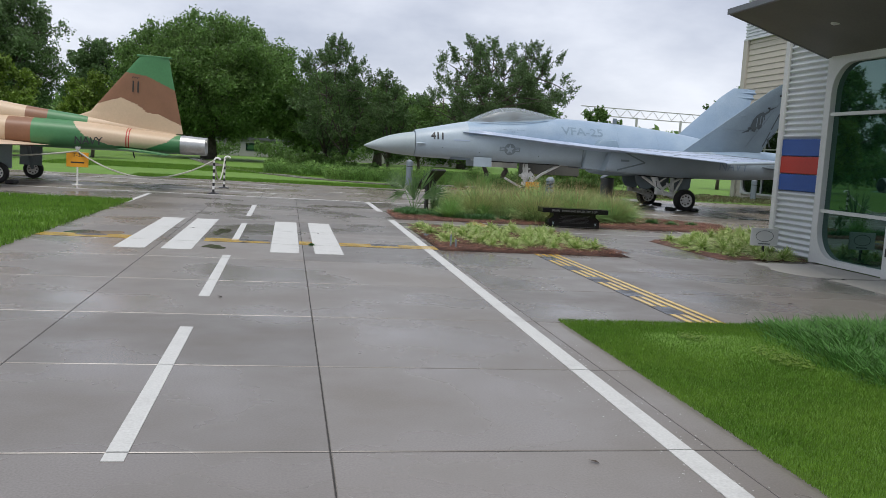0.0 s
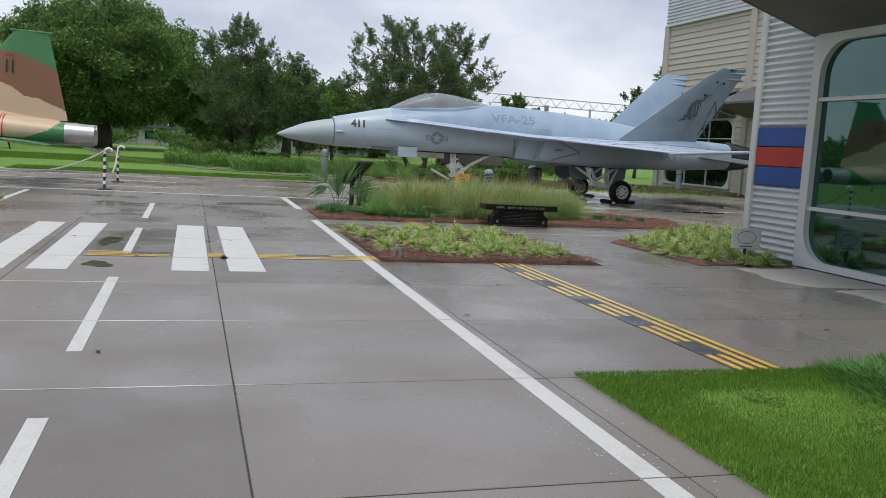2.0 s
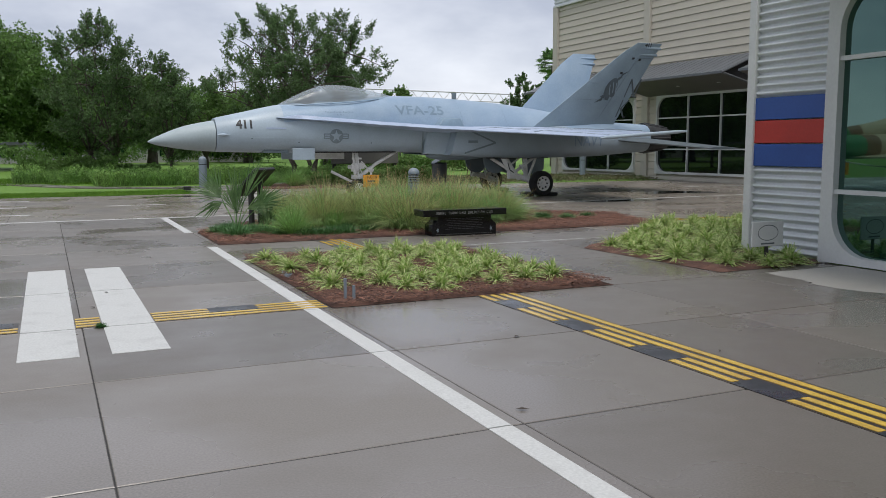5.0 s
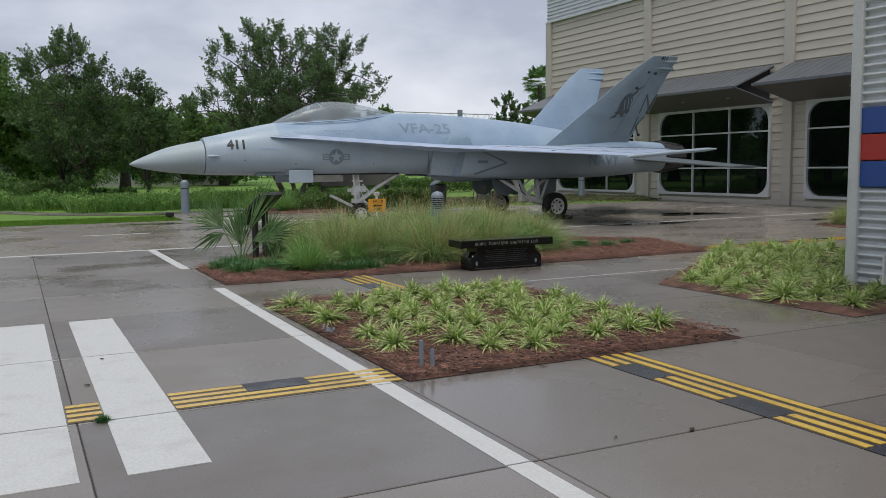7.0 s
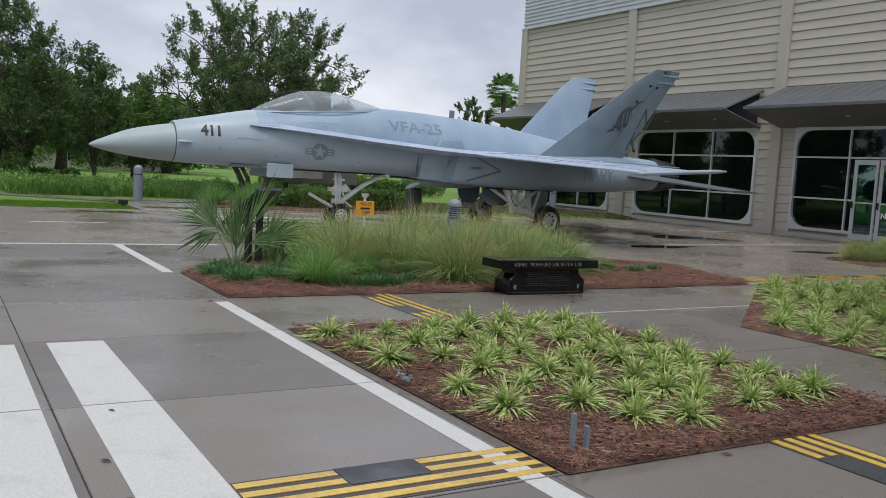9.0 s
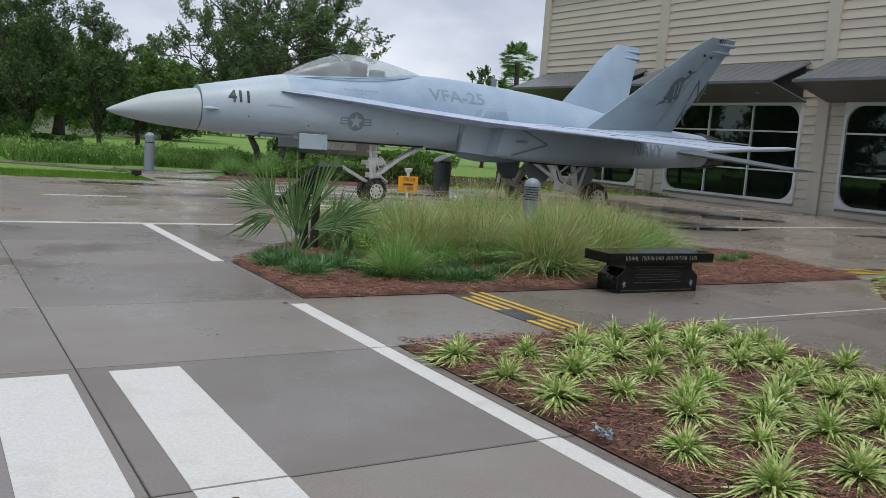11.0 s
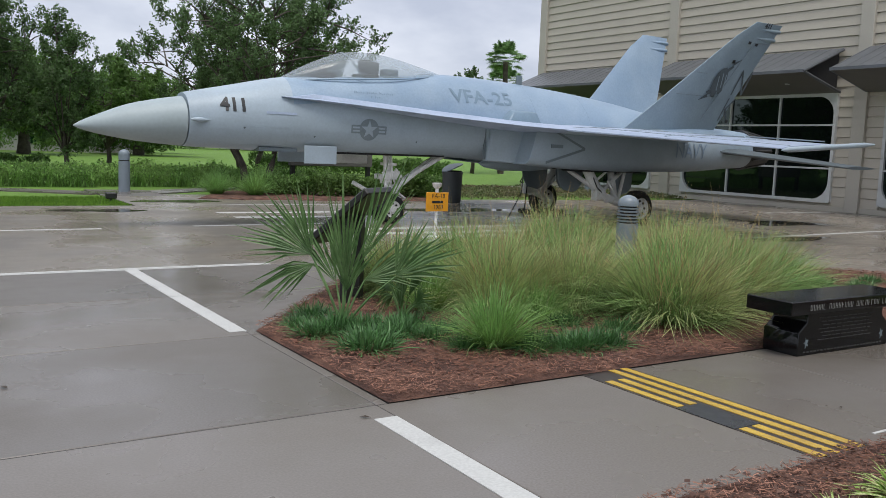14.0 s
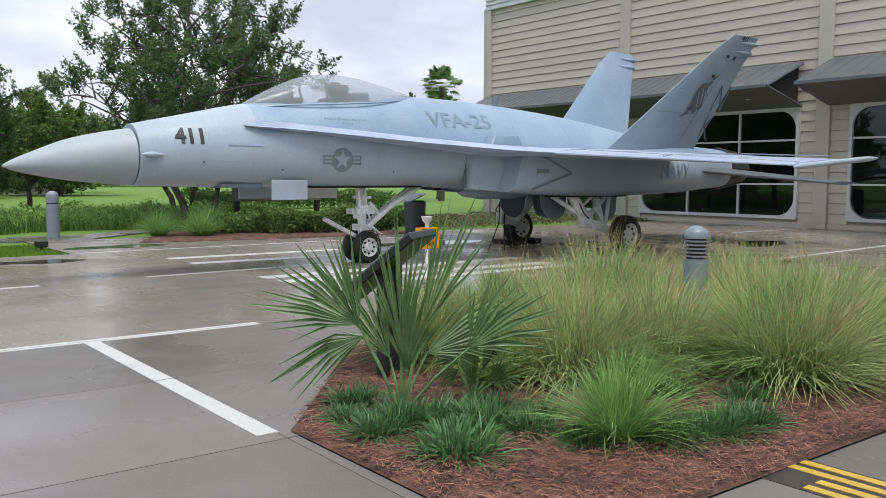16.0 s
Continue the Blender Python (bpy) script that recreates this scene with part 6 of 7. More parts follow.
lathe("opening", [(0.01, 0.865), (0.262, 0.865), (0.262, 0.9), (0.25, 0.9), (0.25, 0.875), (0.01, 0.87)], DARK, binn, "dark opening below the hood", sides=28)
rows = []
for k in range(9):
    t = k / 8
    cx, cz, hw = -0.29 + 0.56 * t, 0.86 + 0.22 * math.sin(t * 1.45), 0.29 * math.sqrt(max(0.02, 1 - (2 * t - 1) ** 2 * 0.85))
    rows.append([(cx, -hw, cz), (cx, hw, cz), (cx + 0.01, hw, cz + 0.03), (cx + 0.01, -hw, cz + 0.03)])
loft("hood", rows, BOLL, binn, "grey curved visor hood")

ls = tagged(empty("bed_sign", (8.2, 13.72, 0)), "small pale oval-printed garden sign on a short post", "sign")
box("post", -0.02, 0.02, -0.01, 0.01, 0, 0.3, BLACKM, ls)
pl = box("plate", -0.26, 0.26, -0.02, 0.0, 0.25, 0.56, ALU, ls, "pale grey plate", bevel=0.006)
clean(mk("printed_oval", *[(lambda o, i: ([(a, -0.023, b) for a, b in o] + [(a, -0.023, b) for a, b in i], [(k, (k + 1) % 32, 32 + (k + 1) % 32, 32 + k) for k in range(32)]))([(0.17 * math.cos(2 * math.pi * k / 32), 0.42 + 0.1 * math.sin(2 * math.pi * k / 32)) for k in range(32)], [(0.16 * math.cos(2 * math.pi * k / 32), 0.42 + 0.09 * math.sin(2 * math.pi * k / 32)) for k in range(32)])][0], CANM, ls))
box("printed_line", -0.11, 0.11, -0.023, -0.021, 0.275, 0.295, CANM, ls)
spot = tagged(mk("ground_spotlight", *merged([box_vf(-0.12, 0.12, -0.09, 0.09, 0.06, 0.2), box_vf(-0.03, 0.03, -0.03, 0.03, -0.03, 0.07)]), BLACKM), "small black ground spotlight on the lawn", "spotlight")
clean(spot, 0.02)
spot.location = (4.35, 35.6, 0)

# ---- lawns ----
def lawn(name, x0, x1, y0, y1, label):
    nx, ny = max(2, int((x1 - x0) / 0.6)), max(2, int((y1 - y0) / 0.6))
    v, f = [], []
    for j in range(ny + 1):
        for i in range(nx + 1):
            x, y = x0 + (x1 - x0) * i / nx, y0 + (y1 - y0) * j / ny
            e = i in (0, nx) or j in (0, ny)
            v.append((x, y, -0.01 if e else 0.015 + 0.02 * noise.noise(Vector((x * 0.5, y * 0.5, 1)))))
    f = [(j * (nx + 1) + i, j * (nx + 1) + i + 1, (j + 1) * (nx + 1) + i + 1, (j + 1) * (nx + 1) + i) for j in range(ny) for i in range(nx)]
    return tagged(mk(name, v, f, GRASS, smooth=True), label, "lawn", kind="structure")


lawn("lawn", 2.62, 8.0, -12, 7.72, "short bright green mown lawn beside the walkway")
lawn("lawn", -30, -3.62, -12, 21.1, "mown green lawn on the driveway edge")


def blades(x0, x1, y0, y1, count, h, w, seed, z=0.01, mat=BLADE, name="grass_blades"):
    r = np.random.RandomState(seed)
    x, y = r.uniform(x0, x1, count), r.uniform(y0, y1, count)
    a, l, t = r.uniform(0, 2 * np.pi, count), h * r.uniform(0.5, 1.2, count), r.uniform(0, 2 * np.pi, count)
    lean = l * r.uniform(0.1, 0.7, count)
    v = np.empty((count * 3, 3))
    v[0::3] = np.c_[x - np.cos(a) * w, y - np.sin(a) * w, np.full(count, z)]
    v[1::3] = np.c_[x + np.cos(a) * w, y + np.sin(a) * w, np.full(count, z)]
    v[2::3] = np.c_[x + np.cos(t) * lean, y + np.sin(t) * lean, z + l]
    f = np.arange(count * 3).reshape(-1, 3)
    ob = mk(name, v.tolist(), f.tolist(), mat)
    return tagged(ob, "fine short blades of lawn grass", "grass", kind="stuff")


blades(2.58, 5.0, 2.6, 7.76, 210000, 0.03, 0.0021, 1)
blades(5.0, 8.0, 2.6, 7.72, 36000, 0.05, 0.004, 2)
blades(-9.5, -3.55, 9.5, 21.3, 66000, 0.07, 0.008, 3)


blades(-6, 4.55, 34.35, 37.2, 36000, 0.07, 0.008, 4, -0.03)
blades(-12, 14, 44.2, 52, 50000, 0.1, 0.014, 5, -0.03)


def juniper(x, y, s, seed):
    """Low spreading shrub of many short sprays."""
    r = random.Random(seed)
    vf = arching(r, 900, 1.1, 0.36, 82, 0.22, 0.007, 30, segs=3)
    tw = arching(r, 2600, 1.5, 0.17, 78, 0.2, 0.0075, segs=2)
    ob = mk("juniper_shrub", *merged([vf, tw]), LEAF_J)
    ob.matrix_world = pose(x, y, 0.0, 0, 0, r.uniform(0, 360)) @ Matrix.Diagonal((s, s, s * 0.75, 1))
    return tagged(ob, "low spreading green juniper shrub on the lawn edge", "shrub", group="junipers")


for k, (x, y, s) in enumerate(((5.0, 7.35, 0.75), (4.85, 6.8, 0.75), (4.75, 6.2, 0.75), (4.8, 5.65, 0.75), (4.95, 5.1, 0.75), (5.25, 4.6, 0.8), (5.3, 6.9, 0.85), (5.25, 6.2, 0.85), (5.4, 5.5, 0.85), (5.8, 4.9, 0.9), (5.7, 7.35, 0.9), (5.75, 6.7, 0.9), (5.85, 6.0, 0.85),  (6.3, 6.9, 1.05), (6.0, 6.3, 1.0), (6.8, 7.4, 1.0), (6.7, 6.2, 1.0), (7.3, 6.8, 1.0), (6.3, 5.7, 0.9), (7.1, 5.7, 1.0))):
    juniper(x, y, s, 60 + k)


def clover(x, y, rx, ry, count, seed):
    """Low patch of broad-leaved weed in the turf."""
    r = np.random.RandomState(seed)
    a, q = r.uniform(0, 2 * np.pi, count), np.sqrt(r.rand(count))
    c = np.c_[x + rx * q * np.cos(a), y + ry * q * np.sin(a), 0.03 + 0.035 * r.rand(count)]
    u = r.normal(0, 1, (count, 3)) * np.array([1, 1, 0.35])
    u /= np.linalg.norm(u, axis=1)[:, None]
    w = np.cross(u, np.array([0, 0, 1.0]))
    s = r.uniform(0.008, 0.016, count)[:, None]
    v = np.empty((count * 4, 3))
    v[0::4], v[1::4], v[2::4], v[3::4] = c - u * s, c + w * s * 0.8, c + u * s, c - w * s * 0.8
    return tagged(mk("clover_patch", v.tolist(), np.arange(count * 4).reshape(-1, 4).tolist(), LEAF_L), "patch of broad-leaved clover in the lawn", "weed", kind="stuff")


clover(4.0, 6.25, 0.16, 0.4, 500, 1)
clover(3.6, 7.0, 0.14, 0.14, 160, 2)

# ---- trees ----
def tree(name, x, y, height, radius, trunk_h, trunk_r, mat, leaves, leaf, seed, label, clumps=60, low=0.25, cat="tree", stems=1, clump_r=0.55, rise=0.9, fuzz=0.2, dome=False):
    """Tapered stems, limbs that fork to twig ends, and sprays of leaves along thin twigs, with gaps between.
    rise: how far the sprays point up; fuzz: how thick a spray is; dome: limbs spread evenly under a round top."""
    r = random.Random(seed)
    nr = np.random.RandomState(seed)
    t = tagged(empty(name, (x, y, -0.03)), label, cat, group="park trees")
    wood, ends = [], []
    mid_h, half_h = height * (1 + low) / 2, height * (1 - low) / 2
    for st in range(stems):
        sx, sy = (0.3 * math.cos(2.1 * st + 0.4), 0.3 * math.sin(2.1 * st)) if stems > 1 else (0, 0)
        top = Vector((sx * 2.6, sy * 2.6, trunk_h))
        wood.append(tube_vf([(sx, sy, 0), (sx * 1.5 + 0.05, sy * 1.6, trunk_h * 0.5), tuple(top)], [trunk_r * 1.25, trunk_r, trunk_r * 0.8], 9))
        limbs = max(6, clumps // (8 * stems))
        for k in range(limbs):
            a = 2.39996 * k + st + r.uniform(-0.25, 0.25)
            q = (k + 0.5 + r.uniform(-0.3, 0.3)) / limbs
            h = 2 * q - 1
            rim = math.sqrt(max(0.03, 1 - h * h * (0.9 if dome else 0.8)))
            rad = radius * rim * (r.uniform(0.72, 0.9) if dome else r.uniform(0.5, 0.92)) * (1.0 if dome or h < 0.2 else 1 - 0.45 * (h - 0.2))
            end = Vector((math.cos(a) * rad, math.sin(a) * rad, mid_h + half_h * h * r.uniform(0.86, 0.95)))
            fork = top * r.uniform(0.75, 1.0)
            mid = fork * 0.45 + end * 0.55 + Vector((0, 0, 0.05 * height * (1 - q)))
            wood.append(tube_vf([tuple(fork), tuple(fork * 0.7 + mid * 0.3), tuple(mid), tuple(end)], [trunk_r * 0.5, trunk_r * 0.38, trunk_r * 0.2, 0.012], 6))
            ends.append(end)
            for j in range(max(3, clumps // (limbs * stems) - 1)):
                u = r.uniform(0.3, 1.0)
                base = mid * (1 - u) + end * u
                e2 = base + Vector((r.gauss(0, 1), r.gauss(0, 1), r.gauss(0.15, 0.7))) * radius * 0.2
                over = math.sqrt((e2.x ** 2 + e2.y ** 2) / radius ** 2 + ((e2.z - mid_h) / half_h) ** 2)
                if over > 0.95:
                    e2 = Vector((0, 0, mid_h)) + (e2 - Vector((0, 0, mid_h))) * 0.95 / over
                e2.z = min(max(e2.z, height * low * 0.9), height)
                wood.append(tube_vf([tuple(base), tuple((base + e2) / 2 + Vector((0, 0, 0.06))), tuple(e2)], [0.03, 0.02, 0.006], 4))
                ends.append(e2)
    e = np.array([tuple(p) for p in ends])
    arms = 6
    n = len(e) * arms
    out = (e - np.array([0, 0, mid_h * 0.8])) / radius
    way = nr.normal(0, 0.65, (n, 3)) + 0.7 * np.repeat(out, arms, axis=0) + np.array([0, 0, rise])
    way /= np.linalg.norm(way, axis=1)[:, None]
    reach = clump_r * nr.uniform(0.5, 1.7, n)
    twigs = [tube_vf([tuple(e[k // arms]), tuple(e[k // arms] + way[k] * reach[k])], [0.01, 0.003], 3) for k in range(0, n, 2)]
    mk("trunk", *merged(wood + twigs), BARK, t, "grey-brown trunk and limbs", smooth=True)
    pick = nr.choice(n, leaves, p=reach / reach.sum())
    along = nr.uniform(0.0, 1.05, leaves)[:, None]
    c = e[pick // arms] + way[pick] * along * reach[pick][:, None] + np.clip(nr.normal(0, 1, (leaves, 3)), -1.8, 1.8) * fuzz * clump_r * (1.2 - 0.8 * along)
    u = nr.normal(0, 1, (leaves, 3))
    u /= np.linalg.norm(u, axis=1)[:, None]
    w = nr.normal(0, 1, (leaves, 3))
    w -= (w * u).sum(1)[:, None] * u
    w /= np.linalg.norm(w, axis=1)[:, None]
    s = leaf * nr.uniform(0.6, 1.3, leaves)[:, None]
    v = np.empty((leaves * 4, 3))
    v[0::4], v[1::4], v[2::4], v[3::4] = c - u * s, c + w * s * 0.5, c + u * s, c - w * s * 0.5
    mk("crown", v.tolist(), np.arange(leaves * 4).reshape(-1, 4).tolist(), mat, t, "loose leafy crown with gaps")
    return t


ELM = "airy multi-stemmed shade tree on the lawn"
OAK = "large dark live oak with a broad domed crown"
tree("elm_tree", 9.9, 41.0, 7.0, 4.0, 1.5, 0.11, LEAF_M, 92000, 0.047, 21, "airy two-stemmed shade tree in a mulch bed", 330, 0.21, stems=2, clump_r=0.42)
tree("elm_tree", 2.6, 50.0, 7.8, 2.6, 1.4, 0.11, LEAF_M, 46000, 0.055, 2, ELM, 210, 0.14, stems=2, clump_r=0.45, rise=0.55)
tree("elm_tree", 5.5, 48.5, 5.8, 1.5, 1.0, 0.09, LEAF_M, 21000, 0.052, 3, "slender young shade tree on the lawn", 110, 0.15, clump_r=0.4, rise=0.55)
tree("elm_tree", 14.0, 53.0, 5.0, 3.0, 1.3, 0.12, LEAF_D, 30000, 0.075, 4, "low dense shade tree behind the aircraft", 120, 0.3, stems=2, clump_r=0.45, fuzz=0.3)
tree("elm_tree", 7.9, 53.0, 4.6, 2.3, 1.2, 0.1, LEAF_D, 24000, 0.075, 5, "low dense shade tree behind the aircraft", 100, 0.3, clump_r=0.42, fuzz=0.3)
tree("elm_tree", 22.6, 62.0, 5.5, 2.0, 1.4, 0.1, LEAF_D, 12000, 0.1, 8, "small airy tree far across the lawn", 70, 0.3, clump_r=0.42)
tree("elm_tree", 32.4, 61.5, 6.7, 2.0, 1.5, 0.12, LEAF_M, 14000, 0.09, 6, "small airy tree beside the museum hall", 80, 0.25, clump_r=0.42)
tree("live_oak", -6.3, 72.0, 10.6, 7.0, 2.2, 0.55, LEAF_D, 120000, 0.13, 10, OAK, 480, 0.2, clump_r=0.8, rise=0.25, fuzz=0.55, dome=True)
tree("live_oak", 1.9, 74.0, 7.0, 4.0, 2.0, 0.4, LEAF_D, 44000, 0.13, 11, "dark live oak across the lawn", 200, 0.2, clump_r=0.7, rise=0.3, fuzz=0.5, dome=True)
tree("live_oak", -17.4, 90.0, 10.4, 4.2, 2.6, 0.45, LEAF_M, 30000, 0.15, 12, "pale tall tree far across the lawn", 150, 0.2, clump_r=0.7, rise=0.5, fuzz=0.4)
tree("live_oak", -18.7, 62.0, 11.2, 3.9, 2.2, 0.4, LEAF_M, 60000, 0.1, 13, "tall feathery tree at the lawn's edge", 260, 0.12, clump_r=0.7, rise=0.35, fuzz=0.4)
tree("live_oak", -29.0, 70.0, 11.0, 5.5, 2.6, 0.4, LEAF_D, 20000, 0.17, 14, "tall feathery tree at the lawn's edge", 150, 0.12, clump_r=0.7, fuzz=0.4)
tree("live_oak", 8.5, 84.0, 7.4, 4.6, 2.0, 0.4, LEAF_D, 26000, 0.16, 15, "dark live oak across the lawn", 150, 0.18, clump_r=0.7, rise=0.3, fuzz=0.5, dome=True)
tree("live_oak", 18.0, 90.0, 6.4, 5.0, 2.0, 0.4, LEAF_D, 24000, 0.16, 16, "dark live oak across the lawn", 150, 0.18, clump_r=0.7, rise=0.3, fuzz=0.5, dome=True)
tree("live_oak", -30.0, 14.0, 11.0, 6.5, 2.6, 0.45, LEAF_D, 14000, 0.26, 40, "broad live oak west of the driveway", 150, 0.2, clump_r=0.8, fuzz=0.5, dome=True)
tree("live_oak", -34.0, 30.0, 12.0, 7.0, 2.6, 0.45, LEAF_D, 14000, 0.26, 41, "broad live oak west of the driveway", 150, 0.2, clump_r=0.8, fuzz=0.5, dome=True)
tree("live_oak", -26.0, -4.0, 10.0, 6.0, 2.6, 0.45, LEAF_D, 12000, 0.26, 42, "broad live oak west of the driveway", 150, 0.2, clump_r=0.8, fuzz=0.5, dome=True)
tree("young_tree", -12.2, 58.0, 5.2, 1.8, 1.3, 0.1, LEAF_L, 14000, 0.1, 17, "young tree with bright yellow-green leaves", 90, 0.2, clump_r=0.4, rise=0.4, fuzz=0.4, dome=True)
tree("young_tree", -15.4, 50.0, 5.2, 2.0, 1.3, 0.1, LEAF_L, 14000, 0.1, 18, "young tree with bright yellow-green leaves", 90, 0.2, clump_r=0.4, rise=0.4, fuzz=0.4, dome=True)


def cabbage_palm(x, y, h, seed):
    r = random.Random(seed)
    t = tagged(empty("cabbage_palm", (x, y, -0.03)), "tall cabbage palm with a round fan-leaf crown", "palm", group="palms")
    tube("trunk", [(0, 0, 0), (0.1, 0, h * 0.5), (0, 0, h - 1.0)], [0.22, 0.18, 0.17], BARK, t, sides=10)
    v, f = [], []
    for k in range(64):
        a, tl = r.uniform(0, 2 * math.pi), r.uniform(0.1, 1.9)
        d = Vector((math.cos(a) * math.sin(tl), math.sin(a) * math.sin(tl), math.cos(tl)))
        hub = Vector((0, 0, h - 1.0)) + d * r.uniform(0.7, 1.1)
        side = d.cross(Vector((0, 0, 1))).normalized()
        for j in range(14):
            w = radians(-95 + 190 * j / 13)
            dd = (d * math.cos(w) + side * math.sin(w)).normalized()
            tip = hub + dd * r.uniform(0.5, 0.7) + Vector((0, 0, -0.15))
            n = dd.cross(d.cross(side)).normalized() * 0.055
            o = len(v)
            v += [hub, hub + dd * 0.35 + n, tip, hub + dd * 0.35 - n]
            f.append((o, o + 1, o + 2, o + 3))
    mk("crown", v, f, LEAF_P, t, "round crown of fan leaves")
    return t


cabbage_palm(35.1, 62.0, 8.5, 5)
cabbage_palm(38.0, 66.0, 7.4, 6)


# ---- hedges and weeds across the lawn ----
def hedge(name, x0, x1, y0, y1, h, count, leaf, mat, seed, label, rough=0.35, freq=0.8):
    r = np.random.RandomState(seed)
    c = np.c_[r.uniform(x0, x1, count), r.uniform(y0, y1, count), np.zeros(count)]
    top = h * (0.75 + rough * np.array([noise.noise(Vector((p[0] * freq, p[1] * freq, seed))) + 0.4 * noise.noise(Vector((p[0] * freq * 3.1, p[1] * freq * 3.1, seed + 7))) for p in c]))
    c[:, 2] = top * np.sqrt(r.rand(count))
    u = r.normal(0, 1, (count, 3)) + np.array([0, 0, 0.6])
    u /= np.linalg.norm(u, axis=1)[:, None]
    w = np.cross(u, r.normal(0, 1, (count, 3)))
    w /= np.linalg.norm(w, axis=1)[:, None]
    s = leaf * r.uniform(0.6, 1.4, count)[:, None]
    v = np.empty((count * 4, 3))
    v[0::4], v[1::4], v[2::4], v[3::4] = c - u * s, c + w * s * 0.4, c + u * s, c - w * s * 0.4
    v[:, 2] = np.maximum(v[:, 2], -0.02)
    ob = mk(name, v.tolist(), np.arange(count * 4).reshape(-1, 4).tolist(), mat)
    return tagged(ob, label, "hedge", kind="stuff")


WEEDS = "strip of tall rough leafy weeds across the lawn"
for k, (x0, x1, y0, y1, n) in enumerate(((-1.2, 1.8, 45.2, 48.0, 8000), (1.8, 5.2, 41.6, 46.0, 15000), (5.2, 9.6, 42.1, 46.5, 18000), (9.6, 14.0, 42.6, 46.0, 11000))):
    tagged(hedge("meadow_strip", x0, x1, y0, y1, 0.62, n, 0.045, LEAF_W, 50, WEEDS, 0.85, 1.3), category="meadow")
    tagged(blades(x0, x1, y0, y1, n // 2, 0.55, 0.012, 60 + k, -0.02, LEAF_W, "meadow_grass"), WEEDS, "meadow")
hedge("dark_shrubs", -1.1, 3.2, 49.0, 51.0, 1.15, 9000, 0.08, LEAF_D, 3, "dark low shrubs on the lawn", 0.6, 0.9)
hedge("dark_shrubs", 3.2, 5.2, 50.0, 52.0, 0.8, 4000, 0.08, LEAF_D, 4, "dark low shrubs on the lawn")
for k, (x, y, w, h) in enumerate(((9.9, 38.2, 1.2, 0.7), (11.0, 37.6, 1.0, 0.75), (12.0, 37.4, 0.9, 0.85), (13.0, 37.2, 0.9, 0.95), (13.9, 37.4, 0.8, 0.85))):
    nm = hedge("clipped_shrub", x - w / 2 - 0.2, x + w / 2 + 0.2, y - 0.6, y + 0.6, h, 5000, 0.05, LEAF_D, 20 + k, "rounded dark green shrub in the mulch bed")
    tagged(nm, category="shrub", group="bed shrubs", kind="thing")
for x, y, s in ((7.6, 38.0, 0.72), (8.6, 37.7, 0.8), (9.2, 38.6, 0.75)):
    place("ornamental_grass", rng.choice(LUSH), x, y, s * 1.5, "dark green arching grass clump in the mulch bed", "grass", "bed grasses")
hedge("ground_cover", 14.3, 24.8, 36.5, 42.8, 0.2, 16000, 0.045, LEAF_C, 33, "low brownish green ground cover beside the apron")
hedge("dark_shrubs", 15.0, 26.0, 54.0, 56.0, 1.1, 9000, 0.1, LEAF_D, 34, "dark clipped hedge across the lawn")

# narrow concrete footpath across the lawn
foot = tagged(empty("footpath"), "narrow pale concrete footpath across the lawn", "path", kind="structure")
for line in ([(-7.1, 70.0), (-3.3, 49.5), (-0.6, 44.2), (1.3, 41.0), (4.75, 38.6)], [(5.9, 38.9), (7.4, 40.2), (10.5, 42.0)]):
    for p, q in zip(line, line[1:]):
        a, b = Vector((*p, 0)), Vector((*q, 0))
        o = (b - a).cross(Vector((0, 0, 1))).normalized() * 0.5
        n = max(1, int((b - a).length / 2.4))
        for k in range(n):
            c, d = a + (b - a) * k / n, a + (b - a) * ((k + 0.985) / n)
            prism("slab", [(c - o)[:2], (c + o)[:2], (d + o)[:2], (d - o)[:2]], -0.08, 0.006, CONCRETE, foot)

hedge("far_woods", -120, 140, 150, 165, 9, 26000, 0.8, LEAF_D, 30, "distant line of woods beyond the lawn")
for x0, x1 in ((-40, -24), (-21, -13), (-11.5, -5), (-3.5, 1.5), (3, 9), (10.5, 21)):
    hedge("far_shrubs", x0, x1, 92.5, 94.5, 2.0, int((x1 - x0) * 260), 0.16, LEAF_D, 70 + int(x1), "dark shrubs in front of far buildings", 0.8, 0.5)
hedge("far_woods", -90, 26, 100, 108, 5.5, 16000, 0.4, LEAF_D, 31, "distant line of trees beyond the lawn")

# ---- far buildings and truss ----
far = tagged(empty("far_building", (-10, 96, 0)), "low white buildings far across the lawn", "building")
box("wall", -32, 30, 0, 6, -0.03, 1.75, FARWHITE, far)
box("roof", -32.3, 30.3, -0.3, 6.3, 1.75, 2.0, ROOFM, far)
for k in range(12):
    box("window", -29.5 + 5 * k, -27.5 + 5 * k, -0.05, 0.02, 0.6, 1.4, PANE, far)
truss = tagged(empty("roof_truss", (0, 140, 0)), "distant white steel truss frame above the trees", "truss")
for z in (9.4, 10.8):
    tube("chord", [(48, 0, z), (76, 0, z - 0.3)], 0.09, FARWHITE, truss, sides=6)
for k in range(12):
    xa = 48 + 28 * k / 12
    tube("web", [(xa, 0, 9.4), (xa + 1.17, 0, 10.7), (xa + 2.33, 0, 9.3)], 0.055, FARWHITE, truss, sides=5)
for xa in (50, 58, 66, 74):
    tube("column", [(xa, 0, 0), (xa, 0, 9.4)], 0.2, FARWHITE, truss, sides=6)

# ---- information board behind the aircraft ----
ib = tagged(empty("notice_board", (11.3, 42.0, 0)), "grey notice board on dark posts", "sign")
box("post", 0.15, 0.29, -0.07, 0.07, -0.03, 0.8, BLACKM, ib)
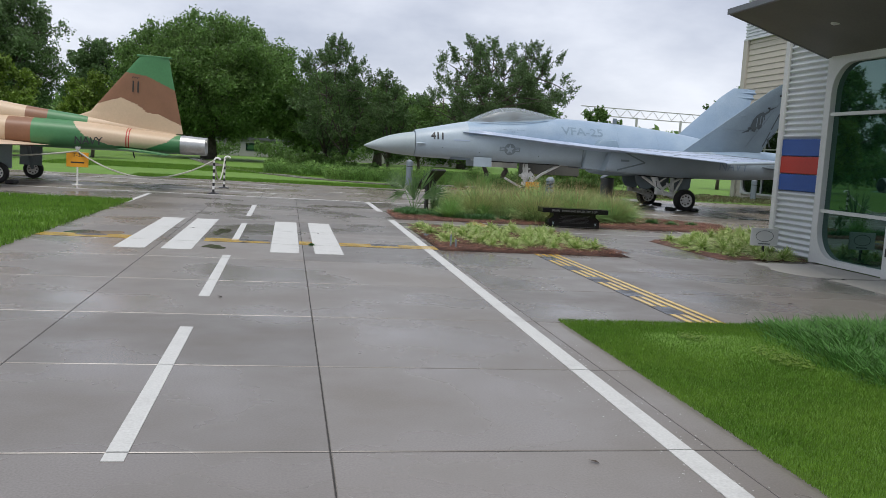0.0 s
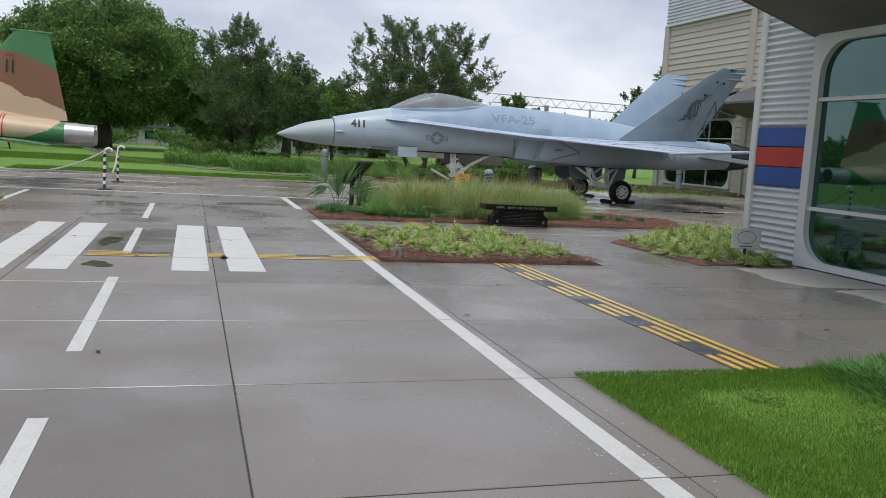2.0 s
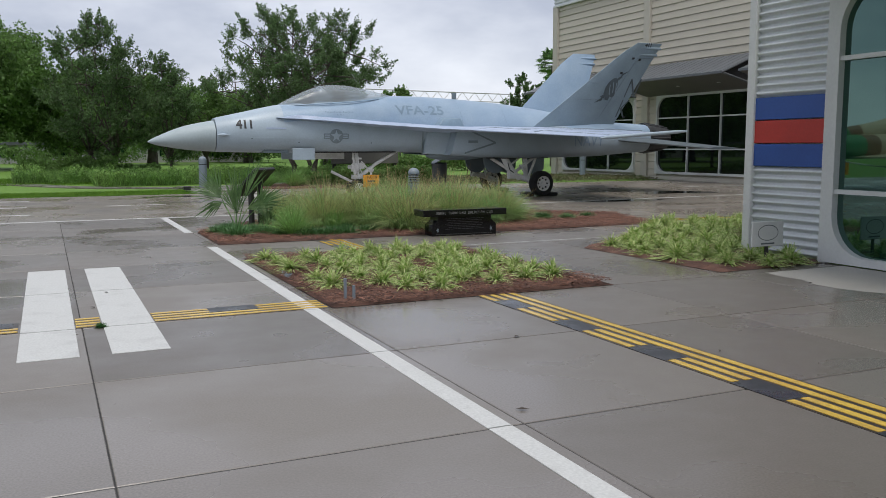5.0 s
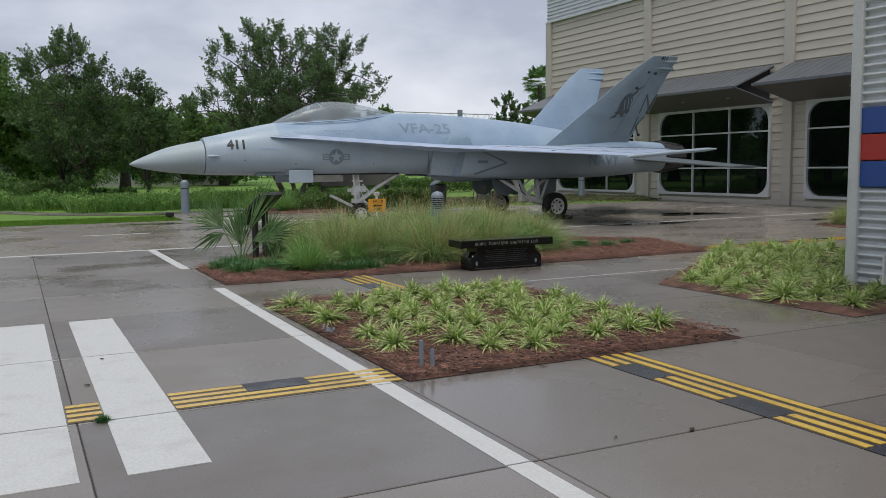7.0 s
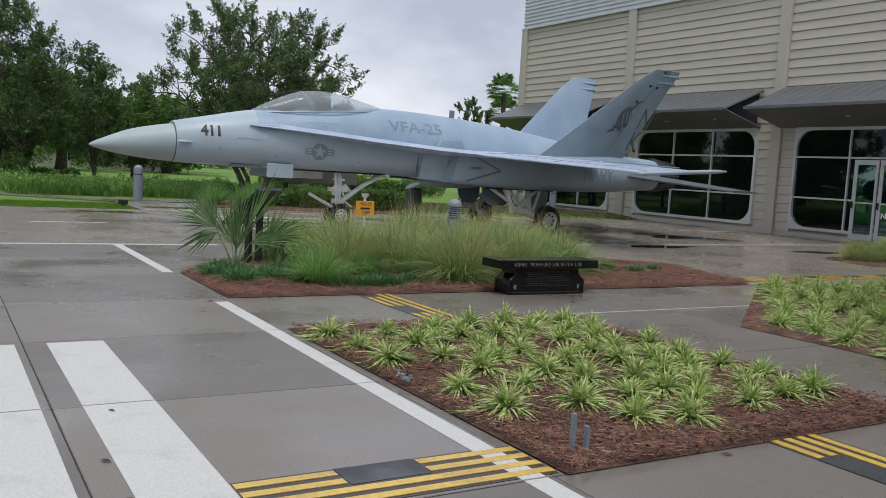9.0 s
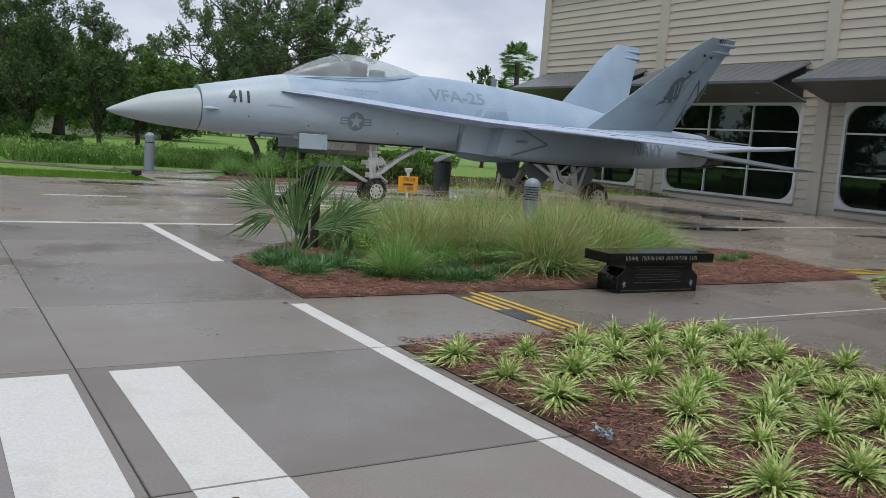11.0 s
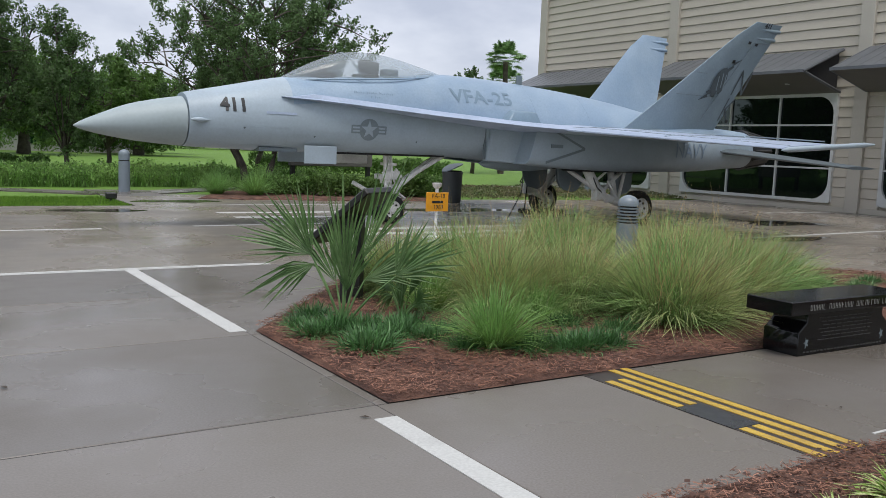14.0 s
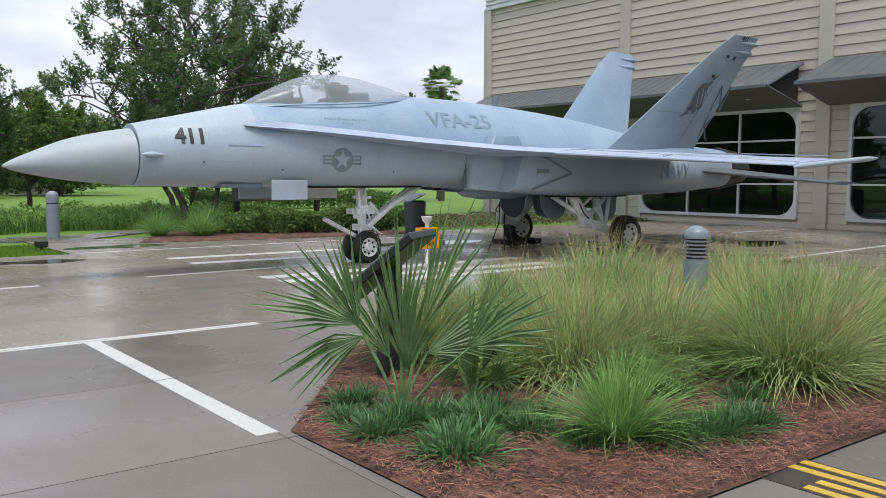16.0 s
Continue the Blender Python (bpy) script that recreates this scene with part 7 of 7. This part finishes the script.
box("panel", 0.1, 3.2, -0.1, 0.1, 0.75, 1.55, SOFFIT, ib, "grey panel", bevel=0.02)
box("post", 3.0, 3.14, -0.07, 0.07, -0.03, 0.8, BLACKM, ib)

# ---- small litter and weeds on the paving ----
WEED = plant_mesh("joint_weed", arching(random.Random(77), 320, 0.12, 0.1, 80, 0.3, 0.004), LEAF_B)
place("joint_weed", WEED, 0.41, 13.32, 0.5, "small grass weed growing in a joint", "weed", "joint weeds", z=0.0)
lr = random.Random(15)
LITTER = material("dead_leaf", (0.05, 0.035, 0.025), 0.8, var=0.3)
for k in range(46):
    x, y, s, a = lr.uniform(-3.4, 8.5), lr.uniform(2.5, 22), lr.uniform(0.018, 0.05), lr.uniform(0, 6.3)
    if any(inside(b, x, y) for b in (BED1, BED2, BED3)) or (x > 2.5 and y < 7.8):
        continue
    c, d = math.cos(a) * s, math.sin(a) * s
    ob = mk("fallen_leaf", [(-c, -d, 0.006), (d * 0.4, -c * 0.4, 0.012), (c, d, 0.008), (-d * 0.35, c * 0.35, 0.013), (0, 0, 0.007)], [(0, 1, 4), (1, 2, 4), (2, 3, 4), (3, 0, 4)], LITTER)
    ob.location = (x, y, 0)
    tagged(ob, "small dead brown leaf lying on wet concrete", "leaf", group="fallen leaves")

# ---- standing water on the slabs ----
PUDDLE = material("rain_puddle", (0.1, 0.09, 0.078), 0.06, var=0.25, scale=2, fine=20, spec=0.6)


def puddle(x, y, rx, ry, seed):
    r = random.Random(seed)
    n = 28
    ph = [r.uniform(0, 6.3) for _ in range(4)]
    pts = []
    for k in range(n):
        a = 2 * math.pi * k / n
        q = 1 + 0.22 * math.sin(2 * a + ph[0]) + 0.14 * math.sin(3 * a + ph[1]) + 0.1 * math.sin(5 * a + ph[2])
        pts.append((x + rx * q * math.cos(a), y + ry * q * math.sin(a), 0.0022))
    ob = mk("puddle", [(x, y, 0.0022)] + pts, [(0, 1 + i, 1 + (i + 1) % n) for i in range(n)], PUDDLE)
    return tagged(ob, "shallow dark rain puddle on the concrete", "puddle", group="puddles", kind="structure")


for k, (x, y, rx, ry) in enumerate(((-2.9, 13.9, 0.35, 0.5), (-1.05, 14.9, 0.12, 0.5), (-1.0, 12.7, 0.14, 0.25),
                                    (8.0, 26.2, 1.3, 0.5), (14.5, 25.3, 1.6, 0.35), (18.5, 28.0, 1.5, 0.5), (12.0, 32.6, 1.4, 0.5), (5.9, 35.6, 0.9, 0.5), (3.6, 33.0, 0.8, 0.4), (19.5, 24.0, 1.0, 0.35))):
    puddle(x, y, rx, ry, 90 + k)

# ---- flaked paint beside the edge line, and a grey clump of dead leaves on the bed's rim ----
fr = np.random.RandomState(8)
n = 420
fx, fy, fs, fa = 2.17 + np.clip(fr.normal(0, 0.11, n), -0.3, 0.3), fr.uniform(3.6, 8.3, n), fr.uniform(0.002, 0.007, n), fr.uniform(0, 3.1, n)
fv = np.empty((n * 4, 3))
for k in range(4):
    a = fa + math.pi / 2 * k
    fv[k::4] = np.c_[fx + np.cos(a) * fs, fy + np.sin(a) * fs * 1.4, np.full(n, 0.0055)]
tagged(mk("paint_flakes", fv.tolist(), np.arange(n * 4).reshape(-1, 4).tolist(), PAINT), "tiny white flakes of worn line paint", "paint", kind="stuff")
cl, cf = [], []
cr = random.Random(12)
for k in range(70):
    c = Vector((cr.gauss(0, 0.022), cr.gauss(0, 0.03), abs(cr.gauss(0, 0.02))))
    d = Vector((cr.gauss(0, 1), cr.gauss(0, 1), cr.gauss(0, 0.6))).normalized() * cr.uniform(0.012, 0.024)
    e = d.cross(Vector((cr.gauss(0, 1), cr.gauss(0, 1), 1))).normalized() * cr.uniform(0.005, 0.01)
    o = len(cl)
    cl += [c - d, c + e, c + d, c - e]
    cf.append((o, o + 1, o + 2, o + 3))
clump = mk("leaf_clump", cl, cf, F_MID)
clump.location = (2.47, 15.12, 0.05)
tagged(clump, "small grey clump of dried leaves on the mulch", "leaf", group="fallen leaves")
